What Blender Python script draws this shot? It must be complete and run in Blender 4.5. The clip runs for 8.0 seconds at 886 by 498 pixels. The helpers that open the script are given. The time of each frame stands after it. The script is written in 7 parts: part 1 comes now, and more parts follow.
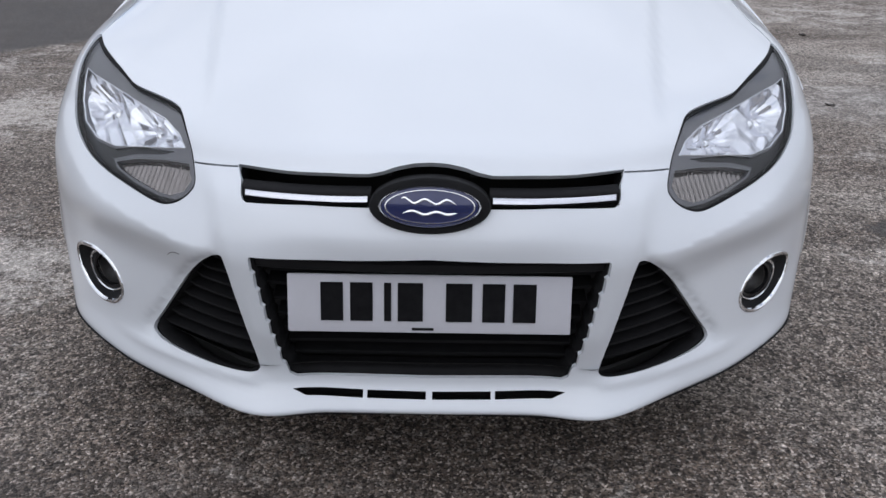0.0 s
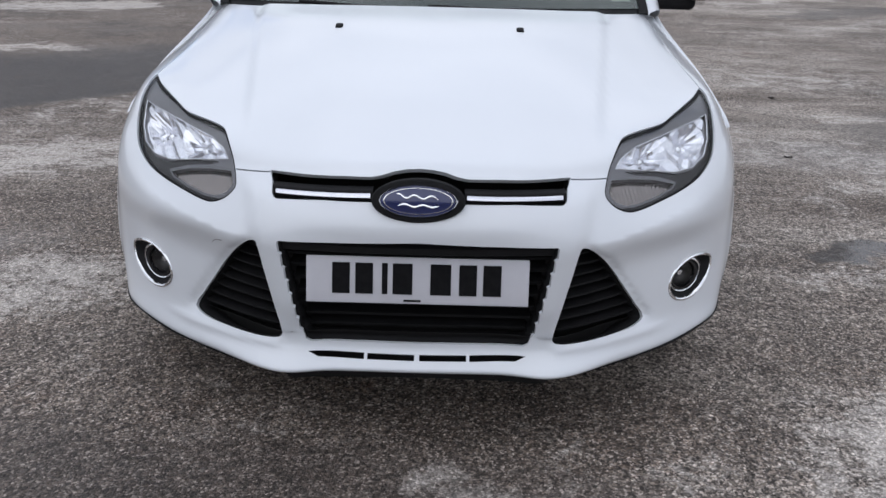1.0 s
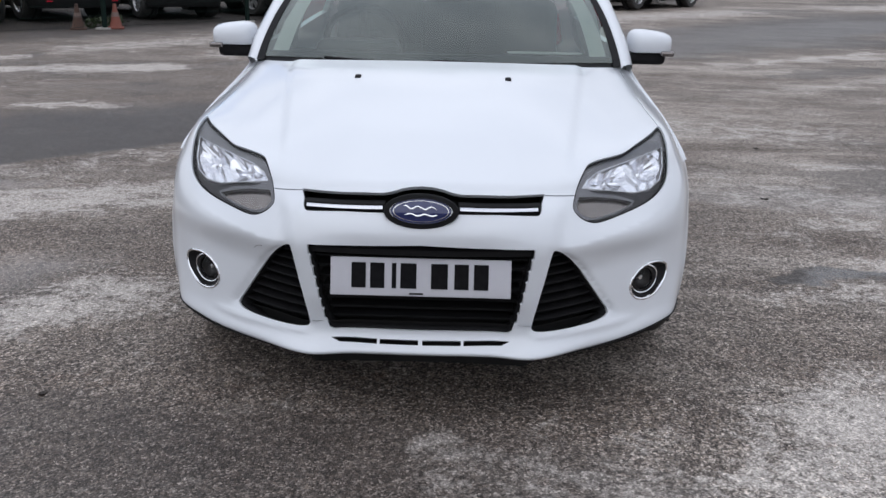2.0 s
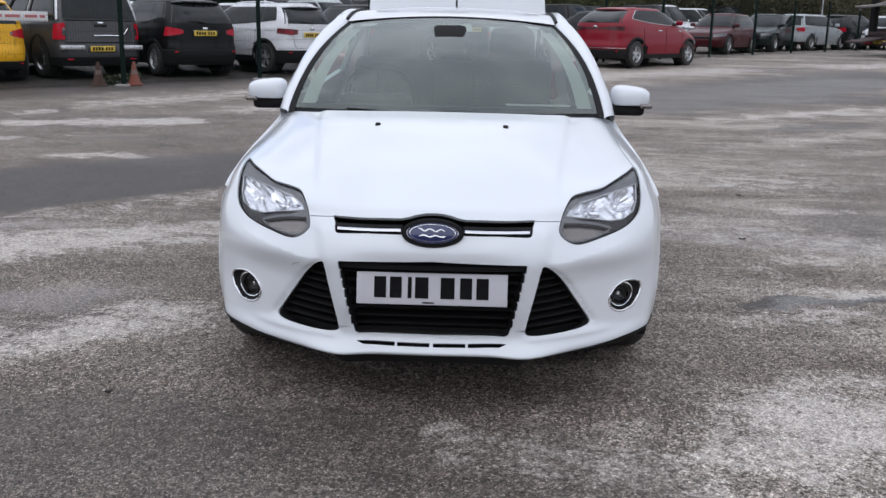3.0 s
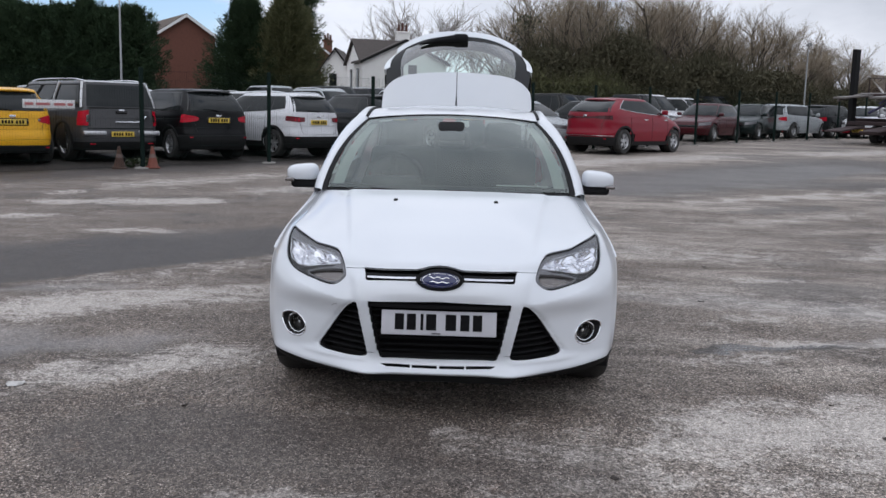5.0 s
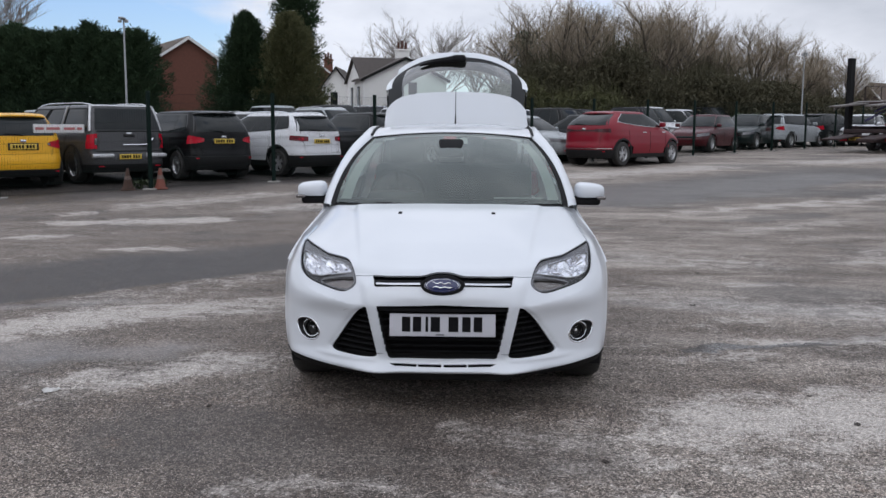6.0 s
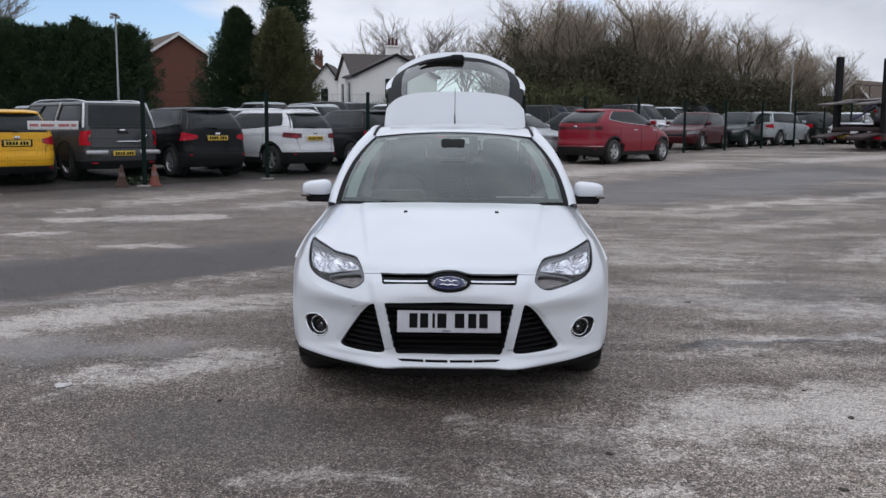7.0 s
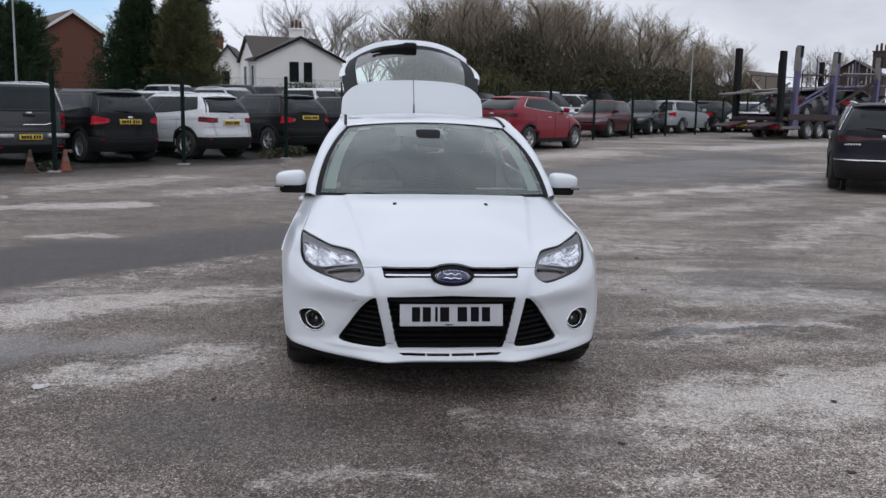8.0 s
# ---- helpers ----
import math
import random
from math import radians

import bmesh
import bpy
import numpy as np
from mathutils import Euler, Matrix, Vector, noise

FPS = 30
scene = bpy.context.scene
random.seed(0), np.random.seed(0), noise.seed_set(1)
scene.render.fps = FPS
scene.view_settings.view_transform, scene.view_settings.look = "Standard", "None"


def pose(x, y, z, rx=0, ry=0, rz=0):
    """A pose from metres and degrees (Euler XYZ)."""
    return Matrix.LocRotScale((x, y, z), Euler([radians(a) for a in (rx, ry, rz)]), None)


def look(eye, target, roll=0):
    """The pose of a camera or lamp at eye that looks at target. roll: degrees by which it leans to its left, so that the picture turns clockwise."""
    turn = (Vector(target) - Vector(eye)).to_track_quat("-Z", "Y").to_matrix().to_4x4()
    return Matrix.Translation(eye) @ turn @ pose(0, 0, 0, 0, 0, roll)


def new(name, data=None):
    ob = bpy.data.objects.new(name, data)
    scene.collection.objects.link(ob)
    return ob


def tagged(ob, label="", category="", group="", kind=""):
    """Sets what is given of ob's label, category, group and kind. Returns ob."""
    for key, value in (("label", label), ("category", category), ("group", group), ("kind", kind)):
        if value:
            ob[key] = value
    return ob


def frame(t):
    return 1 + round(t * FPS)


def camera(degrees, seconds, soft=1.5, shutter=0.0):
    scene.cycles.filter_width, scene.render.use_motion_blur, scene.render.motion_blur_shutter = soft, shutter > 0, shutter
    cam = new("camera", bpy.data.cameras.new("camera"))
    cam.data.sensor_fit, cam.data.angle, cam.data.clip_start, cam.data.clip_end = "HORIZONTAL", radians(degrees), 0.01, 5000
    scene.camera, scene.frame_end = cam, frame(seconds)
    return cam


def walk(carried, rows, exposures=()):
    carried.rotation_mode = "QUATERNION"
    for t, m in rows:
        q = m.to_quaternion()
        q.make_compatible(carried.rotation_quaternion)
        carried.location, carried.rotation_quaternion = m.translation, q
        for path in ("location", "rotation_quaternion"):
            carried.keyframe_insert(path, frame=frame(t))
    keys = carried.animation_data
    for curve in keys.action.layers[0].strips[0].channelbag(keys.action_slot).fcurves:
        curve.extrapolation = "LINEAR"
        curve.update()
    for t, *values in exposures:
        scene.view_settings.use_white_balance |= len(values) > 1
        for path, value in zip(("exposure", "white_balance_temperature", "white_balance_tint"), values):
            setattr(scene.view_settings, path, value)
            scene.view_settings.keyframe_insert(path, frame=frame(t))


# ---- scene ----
cam = camera(51.4, 8.0)
METRES, EYE, TILT, LEAN, TURN = 3.896, 1.5, 0.0, 0.0, 0.0
PATH = [
    (0, (0.025, -1.505, 1.264), (0.023, 0.31, 0.423), 0.8),
    (0.5, (0.024, -1.742, 1.282), (0.025, 0.099, 0.502), 1.2),
    (1, (0.067, -1.998, 1.293), (0.058, -0.128, 0.586), 1.4),
    (2.5, (0.121, -2.787, 1.324), (0.068, -0.858, 0.798), 1.0),
    (3, (0.12, -3.061, 1.339), (0.066, -1.117, 0.871), 1.1),
    (3.5, (0.114, -3.346, 1.364), (0.066, -1.39, 0.951), 0.7),
    (4, (0.148, -3.612, 1.376), (0.093, -1.645, 1.02), 0.6),
    (4.5, (0.137, -3.847, 1.393), (0.089, -1.872, 1.081), 1.2),
    (5, (0.113, -4.077, 1.4), (0.063, -2.099, 1.109), 1.4),
    (6.5, (0.137, -4.533, 1.425), (0.078, -2.549, 1.174), -0.2),
    (7, (0.048, -4.557, 1.438), (0.013, -2.575, 1.173), 0.4),
    (7.5, (-0.219, -4.57, 1.458), (-0.171, -2.589, 1.186), 1.4),
    (8, (-0.462, -4.515, 1.472), (-0.281, -2.545, 1.177), 1.0),
]
walk(cam, [(t, look(eye, target, roll)) for t, eye, target, roll in PATH], [(0, 0.04), (1, 0.05), (2.5, 0.13), (3.5, 0.22), (4, 0.19), (4.5, 0.09), (6.5, -0.05), (8, -0.07)])

# ---- light: an overcast winter day with a few blue gaps ----
world = bpy.data.worlds.new("overcast_sky")
scene.world = world
world.use_nodes = True
wn, wl = world.node_tree.nodes, world.node_tree.links
wn.clear()
SUN_EL, SUN_AZ = radians(38), radians(200)


def wnode(kind, **values):
    n = wn.new(kind)
    for key, value in values.items():
        n.inputs[key].default_value = value
    return n


sky = wn.new("ShaderNodeTexSky")
sky.sky_type = "NISHITA"
sky.sun_disc = False
sky.sun_elevation, sky.sun_rotation = SUN_EL, SUN_AZ
sky_gain = wn.new("ShaderNodeVectorMath")
sky_gain.operation = "SCALE"
sky_gain.inputs["Scale"].default_value = 0.11
wl.new(sky.outputs[0], sky_gain.inputs[0])
coord = wn.new("ShaderNodeTexCoord")
flat = wn.new("ShaderNodeMapping")
flat.inputs["Scale"].default_value = (1.0, 1.0, 2.6)
flat.inputs["Location"].default_value = (0.35, 0.1, 0.2)
wl.new(coord.outputs["Generated"], flat.inputs[0])
puffs = wnode("ShaderNodeTexNoise", Scale=2.3, Detail=7.0, Roughness=0.55, Distortion=0.3)
wl.new(flat.outputs[0], puffs.inputs["Vector"])
shade = wnode("ShaderNodeTexNoise", Scale=3.4, Detail=6.0, Roughness=0.55)
wl.new(flat.outputs[0], shade.inputs["Vector"])
cover = wn.new("ShaderNodeValToRGB")
cover.color_ramp.elements[0].position, cover.color_ramp.elements[1].position = 0.36, 0.47
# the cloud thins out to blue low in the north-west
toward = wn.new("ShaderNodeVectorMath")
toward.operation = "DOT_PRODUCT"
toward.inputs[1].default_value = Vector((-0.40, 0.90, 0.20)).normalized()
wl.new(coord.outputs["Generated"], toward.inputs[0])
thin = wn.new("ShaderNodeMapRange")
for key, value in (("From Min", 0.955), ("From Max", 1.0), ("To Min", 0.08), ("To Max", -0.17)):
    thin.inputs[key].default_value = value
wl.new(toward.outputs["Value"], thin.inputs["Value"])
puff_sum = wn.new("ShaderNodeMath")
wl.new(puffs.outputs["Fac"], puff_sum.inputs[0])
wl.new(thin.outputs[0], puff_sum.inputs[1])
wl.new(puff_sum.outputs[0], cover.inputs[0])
cloud = wn.new("ShaderNodeValToRGB")
cloud.color_ramp.elements[0].position, cloud.color_ramp.elements[1].position = 0.3, 0.68
cloud.color_ramp.elements[0].color = (0.50, 0.54, 0.63, 1)
cloud.color_ramp.elements[1].color = (0.85, 0.885, 0.98, 1)
wl.new(shade.outputs["Fac"], cloud.inputs[0])
blend = wn.new("ShaderNodeMix")
blend.data_type = "RGBA"
wl.new(cover.outputs[0], blend.inputs["Factor"])
tint = wn.new("ShaderNodeVectorMath")
tint.operation = "MULTIPLY"
tint.inputs[1].default_value = (0.86, 0.95, 1.20)
wl.new(sky_gain.outputs[0], tint.inputs[0])
wl.new(tint.outputs[0], blend.inputs[6])
wl.new(cloud.outputs[0], blend.inputs[7])
back = wnode("ShaderNodeBackground", Strength=1.18)
# an overcast sky is brighter overhead
split = wn.new("ShaderNodeSeparateXYZ")
wl.new(coord.outputs["Generated"], split.inputs[0])
zenith = wn.new("ShaderNodeMapRange")
zenith.interpolation_type = "SMOOTHSTEP"
for key, value in (("From Min", 0.3), ("From Max", 0.95), ("To Min", 1.0), ("To Max", 1.42)):
    zenith.inputs[key].default_value = value
wl.new(split.outputs["Z"], zenith.inputs["Value"])
lift = wn.new("ShaderNodeVectorMath")
lift.operation = "SCALE"
wl.new(blend.outputs[2], lift.inputs[0])
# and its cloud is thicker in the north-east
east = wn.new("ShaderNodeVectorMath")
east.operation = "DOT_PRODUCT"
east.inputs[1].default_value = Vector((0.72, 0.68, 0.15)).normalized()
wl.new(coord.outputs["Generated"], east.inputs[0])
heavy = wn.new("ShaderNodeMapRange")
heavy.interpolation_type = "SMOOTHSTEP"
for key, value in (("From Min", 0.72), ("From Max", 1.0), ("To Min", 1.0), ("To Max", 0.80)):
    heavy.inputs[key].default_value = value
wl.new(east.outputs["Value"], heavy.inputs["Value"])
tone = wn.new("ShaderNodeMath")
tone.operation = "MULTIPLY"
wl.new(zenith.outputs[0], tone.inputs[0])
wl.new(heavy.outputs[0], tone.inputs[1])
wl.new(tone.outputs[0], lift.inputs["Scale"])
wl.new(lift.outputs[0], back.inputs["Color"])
wout = wn.new("ShaderNodeOutputWorld")
wl.new(back.outputs[0], wout.inputs[0])

sun = new("sun", bpy.data.lights.new("sun", "SUN"))
sun.data.energy, sun.data.angle, sun.data.color = 0.42, radians(80), (1.0, 0.97, 0.93)
sun.matrix_world = look((0, 0, 30), (0 - 30 * math.sin(SUN_AZ) / math.tan(SUN_EL), 0 - 30 * math.cos(SUN_AZ) / math.tan(SUN_EL), 0))

# ---- materials ----
def material(name, colour, rough=0.5, metal=0.0, second=None, scale=8.0, amount=0.5, grain=0.0, grain_scale=200.0, coat=0.0, clear=0.0, rough_vary=0.0, random_value=0.0, emit=0.0):
    """A principled surface with two scales of noise in its colour and a fine bump."""
    m = bpy.data.materials.new(name)
    m.use_nodes = True
    nt = m.node_tree
    bs = nt.nodes["Principled BSDF"]
    bs.inputs["Base Color"].default_value = (*colour, 1)
    bs.inputs["Roughness"].default_value = rough
    bs.inputs["Metallic"].default_value = metal
    bs.inputs["Coat Weight"].default_value = coat
    bs.inputs["Coat Roughness"].default_value = 0.04
    bs.inputs["Transmission Weight"].default_value = clear
    pos = nt.nodes.new("ShaderNodeTexCoord")
    if second:
        big = nt.nodes.new("ShaderNodeTexNoise")
        big.inputs["Scale"].default_value, big.inputs["Detail"].default_value, big.inputs["Roughness"].default_value = scale, 8.0, 0.65
        nt.links.new(pos.outputs["Object"], big.inputs["Vector"])
        ramp = nt.nodes.new("ShaderNodeValToRGB")
        ramp.color_ramp.elements[0].position, ramp.color_ramp.elements[1].position = 0.5 - 0.3 * amount, 0.5 + 0.3 * amount
        ramp.color_ramp.elements[0].color, ramp.color_ramp.elements[1].color = (*colour, 1), (*second, 1)
        nt.links.new(big.outputs["Fac"], ramp.inputs[0])
        out = ramp.outputs[0]
        if random_value:
            info, hsv = nt.nodes.new("ShaderNodeObjectInfo"), nt.nodes.new("ShaderNodeHueSaturation")
            span = nt.nodes.new("ShaderNodeMapRange")
            span.inputs["To Min"].default_value, span.inputs["To Max"].default_value = 1 - random_value, 1 + random_value
            nt.links.new(info.outputs["Random"], span.inputs["Value"])
            nt.links.new(span.outputs[0], hsv.inputs["Value"])
            nt.links.new(out, hsv.inputs["Color"])
            out = hsv.outputs[0]
        nt.links.new(out, bs.inputs["Base Color"])
        if rough_vary:
            rr = nt.nodes.new("ShaderNodeMapRange")
            rr.inputs["To Min"].default_value, rr.inputs["To Max"].default_value = max(0.02, rough - rough_vary), min(1, rough + rough_vary)
            nt.links.new(big.outputs["Fac"], rr.inputs["Value"])
            nt.links.new(rr.outputs[0], bs.inputs["Roughness"])
    if grain:
        fine, bump = nt.nodes.new("ShaderNodeTexNoise"), nt.nodes.new("ShaderNodeBump")
        fine.inputs["Scale"].default_value, fine.inputs["Detail"].default_value = grain_scale, 4.0
        bump.inputs["Strength"].default_value, bump.inputs["Distance"].default_value = grain, 0.004
        nt.links.new(pos.outputs["Object"], fine.inputs["Vector"])
        nt.links.new(fine.outputs["Fac"], bump.inputs["Height"])
        nt.links.new(bump.outputs[0], bs.inputs["Normal"])
    if emit:
        bs.inputs["Emission Color"].default_value = (*colour, 1)
        bs.inputs["Emission Strength"].default_value = emit
    return m


def car_paint(name, colour, second=None, gloss=0.3):
    m = material(name, colour, 0.4, 0.0, second or tuple(c * 0.9 for c in colour), 3.0, 1.2, coat=gloss)
    m.node_tree.nodes["Principled BSDF"].inputs["Specular IOR Level"].default_value = min(0.2, gloss)
    return m


WHITE_PAINT = material("white_car_paint", (0.645, 0.672, 0.712), 0.34, 0.0, (0.62, 0.647, 0.687), 2.2, 1.5, coat=0.9)
BLACK_PLASTIC = material("black_satin_plastic", (0.007, 0.007, 0.008), 0.68, 0.0, (0.013, 0.013, 0.014), 30, 1.0, grain=0.15, grain_scale=900)
BLACK_PLASTIC.node_tree.nodes["Principled BSDF"].inputs["Specular IOR Level"].default_value = 0.13
DARK_TRIM = material("dark_textured_trim", (0.009, 0.009, 0.010), 0.6, 0.0, (0.016, 0.016, 0.016), 12, 1.0, grain=0.3, grain_scale=700)
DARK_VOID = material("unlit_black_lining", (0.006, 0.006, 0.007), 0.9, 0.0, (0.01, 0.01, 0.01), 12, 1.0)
GLOSS_BLACK = material("gloss_black_trim", (0.008, 0.008, 0.009), 0.12, 0.0, (0.012, 0.012, 0.013), 10, 1.0)
CHROME = material("polished_chrome", (0.82, 0.83, 0.85), 0.08, 1.0, (0.75, 0.76, 0.78), 20, 1.0)
SATIN_CHROME = material("satin_chrome", (0.8, 0.81, 0.83), 0.25, 1.0, (0.72, 0.73, 0.75), 30, 1.0)
ALLOY = material("painted_alloy", (0.66, 0.67, 0.69), 0.35, 0.7, (0.38, 0.38, 0.39), 20, 1.0)
RUBBER = material("tyre_rubber", (0.016, 0.016, 0.017), 0.8, 0.0, (0.035, 0.033, 0.03), 14, 1.0, grain=0.4, grain_scale=300)
TINTED_GLASS = material("dark_tinted_glass", (0.010, 0.012, 0.013), 0.04, 0.0, (0.018, 0.021, 0.022), 4, 1.0)
RED_LENS = material("red_lamp_lens", (0.56, 0.012, 0.035), 0.25, 0.0, (0.36, 0.006, 0.018), 30, 1.0, coat=0.15)
RED_LENS.node_tree.nodes["Principled BSDF"].inputs["Specular IOR Level"].default_value = 0.2
CLARET_LENS = material("claret_lamp_lens", (0.17, 0.006, 0.016), 0.25, 0.0, (0.11, 0.004, 0.010), 30, 1.0, coat=0.2)
DARK_RED_LENS = material("dark_red_lamp_lens", (0.055, 0.003, 0.007), 0.25, 0.0, (0.035, 0.002, 0.004), 30, 1.0, coat=0.2)
TINTED_GLASS.node_tree.nodes["Principled BSDF"].inputs["Specular IOR Level"].default_value = 0.25
DARK_TRIM.node_tree.nodes["Principled BSDF"].inputs["Specular IOR Level"].default_value = 0.2
YELLOW_PLATE = material("yellow_number_plate", (0.72, 0.5, 0.06), 0.4, 0.0, (0.6, 0.42, 0.06), 20, 1.0)
PLATE_INK = material("number_plate_ink", (0.004, 0.004, 0.005), 0.9, 0.0, (0.012, 0.012, 0.013), 60, 1.0)

PLATE_INK.node_tree.nodes["Principled BSDF"].inputs["Specular IOR Level"].default_value = 0.1


# ---- small kit for building ----
def thing(name, m, label, category, group=""):
    """An empty at the base of a thing, which its parts hang from."""
    ob = new(name)
    ob.matrix_basis = m
    return tagged(ob, label, category, group)


def mesh_part(name, verts, faces, mat, parent, label="", smooth=True, sharp=40):
    me = bpy.data.meshes.new(name)
    me.from_pydata([tuple(v) for v in verts], [], [tuple(f) for f in faces])
    me.materials.append(mat)
    if smooth:
        me.polygons.foreach_set("use_smooth", [True] * len(me.polygons))
        if sharp:
            me.set_sharp_from_angle(angle=radians(sharp))
    me.update()
    ob = new(name, me)
    ob.parent = parent
    if label:
        ob["label"] = label
    return ob


def part(name, bm, mat, parent, label="", smooth=True, sharp=40):
    """Links a bmesh as one mesh object under a thing or a part."""
    bmesh.ops.recalc_face_normals(bm, faces=bm.faces)
    me = bpy.data.meshes.new(name)
    bm.to_mesh(me)
    bm.free()
    me.materials.append(mat)
    if smooth:
        me.polygons.foreach_set("use_smooth", [True] * len(me.polygons))
        if sharp:
            me.set_sharp_from_angle(angle=radians(sharp))
    ob = new(name, me)
    ob.parent = parent
    if label:
        ob["label"] = label
    return ob


def box(size, at=(0, 0, 0), bevel=0.0, bm=None, rot=None, segments=2):
    """A bevelled block added to a bmesh; at is its middle."""
    own = bmesh.new()
    bmesh.ops.create_cube(own, size=1.0, matrix=Matrix.Diagonal((*size, 1)))
    if bevel:
        bmesh.ops.bevel(own, geom=own.edges[:], offset=bevel, segments=segments, affect="EDGES", profile=0.5)
    m = Matrix.Translation(at) @ (rot.to_4x4() if rot else Matrix.Identity(4))
    bmesh.ops.transform(own, matrix=m, verts=own.verts)
    if bm is None:
        return own
    me = bpy.data.meshes.new("tmp")
    own.to_mesh(me)
    own.free()
    bm.from_mesh(me)
    bpy.data.meshes.remove(me)
    return bm


def tube(points, radii, sides=8, verts=None, faces=None, cap=True):
    """A round bar along points, appended to verts and faces."""
    verts = [] if verts is None else verts
    faces = [] if faces is None else faces
    pts = [Vector(p) for p in points]
    if isinstance(radii, (int, float)):
        radii = [radii] * len(pts)
    start, n = len(verts), len(pts)
    side = None
    for i, p in enumerate(pts):
        d = (pts[min(i + 1, n - 1)] - pts[max(i - 1, 0)]).normalized()
        if side is None:
            side = d.cross(Vector((0, 0, 1)) if abs(d.z) < 0.9 else Vector((1, 0, 0))).normalized()
        side = (side - d * side.dot(d)).normalized()
        up = d.cross(side)
        for k in range(sides):
            a = 2 * math.pi * k / sides
            verts.append(p + (side * math.cos(a) + up * math.sin(a)) * radii[i])
    for i in range(n - 1):
        for k in range(sides):
            a, b = start + i * sides + k, start + i * sides + (k + 1) % sides
            faces.append((a, b, b + sides, a + sides))
    if cap:
        faces.append([start + k for k in reversed(range(sides))])
        faces.append([start + (n - 1) * sides + k for k in range(sides)])
    return verts, faces


def lathe(profile, steps, axis="x"):
    """Rings of (radius, offset) turned about an axis. Returns verts and faces."""
    verts, faces = [], []
    for r, o in profile:
        for k in range(steps):
            a = 2 * math.pi * k / steps
            c, s = r * math.cos(a), r * math.sin(a)
            verts.append((o, c, s) if axis == "x" else (c, o, s) if axis == "y" else (c, s, o))
    for i in range(len(profile) - 1):
        for k in range(steps):
            a, b = i * steps + k, i * steps + (k + 1) % steps
            faces.append((a, b, b + steps, a + steps))
    return verts, faces


def smooth_line(points, per=6, closed=False):
    """Catmull-Rom points through the given ones."""
    p = [np.array(q, float) for q in points]
    n, out = len(p), []
    for i in range(n if closed else n - 1):
        a = p[(i - 1) % n] if closed or i else p[0]
        b, c = p[i], p[(i + 1) % n]
        d = p[(i + 2) % n] if closed or i + 2 < n else p[n - 1]
        for k in range(per):
            t = k / per
            out.append(0.5 * (2 * b + (c - a) * t + (2 * a - 5 * b + 4 * c - d) * t * t + (3 * b - a - 3 * c + d) * t ** 3))
    if not closed:
        out.append(p[-1])
    return out


def ground_z(x, y):
    """The lot is level round the car and climbs gently beyond it."""
    d = np.minimum(np.asarray(y, float) - 8.5, 60.0)
    return 0.022 * 1.5 * np.log1p(np.exp(np.clip(d / 1.5, -40, 60)))


def wheel(parent, x, y, radius, width, spokes=5, rim_mat=None, z=None):
    """A road wheel on the x side: tyre with a rim of spokes in it."""
    out = 1 if x > 0 else -1
    z = radius if z is None else z
    r, w = radius, width / 2
    verts, faces = lathe([(r * 0.66, -w), (r * 0.93, -w), (r * 0.99, -w * 0.75), (r, -w * 0.4), (r, w * 0.4), (r * 0.99, w * 0.75), (r * 0.93, w), (r * 0.66, w), (r * 0.64, w * 0.8)], 32)
    tyre = mesh_part("tyre", [(x + out * a, y + b, z + c) for a, b, c in verts], faces, RUBBER, parent)
    verts, faces = lathe([(r * 0.67, -w * 0.9), (r * 0.6, -w * 0.8), (r * 0.6, w * 0.55), (r * 0.645, w * 0.75), (r * 0.66, w * 0.85), (r * 0.67, w * 0.8)], 32)
    n0 = len(verts)
    for k in range(spokes):
        a = 2 * math.pi * k / spokes + 0.3
        for da in (-0.13, 0.13):
            t0, t1 = a + da * 0.6, a + da * 1.6
            p, q, h = (r * 0.1, t0), (r * 0.63, t1), 0.030
            base = len(verts)
            for rad, ang in (p, q):
                for dw, do in ((-h, w * 0.62), (h, w * 0.62), (h, w * 0.35), (-h, w * 0.35)):
                    dx = dw * (0.7 if rad < 0.2 else 0.45)
                    verts.append((do, rad * math.cos(ang) - dx * math.sin(ang), rad * math.sin(ang) + dx * math.cos(ang)))
            faces += [(base, base + 1, base + 5, base + 4), (base + 1, base + 2, base + 6, base + 5), (base + 2, base + 3, base + 7, base + 6), (base + 3, base, base + 4, base + 7)]
    hub, hubf = lathe([(0.001, w * 0.68), (r * 0.14, w * 0.66), (r * 0.17, w * 0.5), (r * 0.17, w * 0.2)], 16)
    faces += [[i + len(verts) for i in f] for f in hubf]
    verts += hub
    mesh_part("rim", [(x + out * a, y + b, z + c) for a, b, c in verts], faces, rim_mat or ALLOY, tyre)
    verts, faces = lathe([(r * 0.6, w * 0.1), (0.001, w * 0.1)], 24)
    mesh_part("brake", [(x + out * a, y + b, z + c) for a, b, c in verts], faces, DARK_VOID, tyre)
    return tyre


def plate(parent, m, face, chars=7, width=0.52, height=0.111):
    """A number plate whose writing is plain bars."""
    bm = box((width, 0.008, height), bevel=0.003)
    bmesh.ops.transform(bm, matrix=m, verts=bm.verts)
    board = part("number_plate", bm, face, parent)
    step = width * 0.86 / (chars + 0.5)
    for k in range(chars):
        x = -width * 0.43 + step * (k + 0.5 + (0.5 if k >= 4 else 0))
        bm = box((step * 0.66, 0.004, height * 0.6), (x, -0.006, 0))
        bmesh.ops.transform(bm, matrix=m, verts=bm.verts)
        part("registration_bar", bm, PLATE_INK, board)
    return board


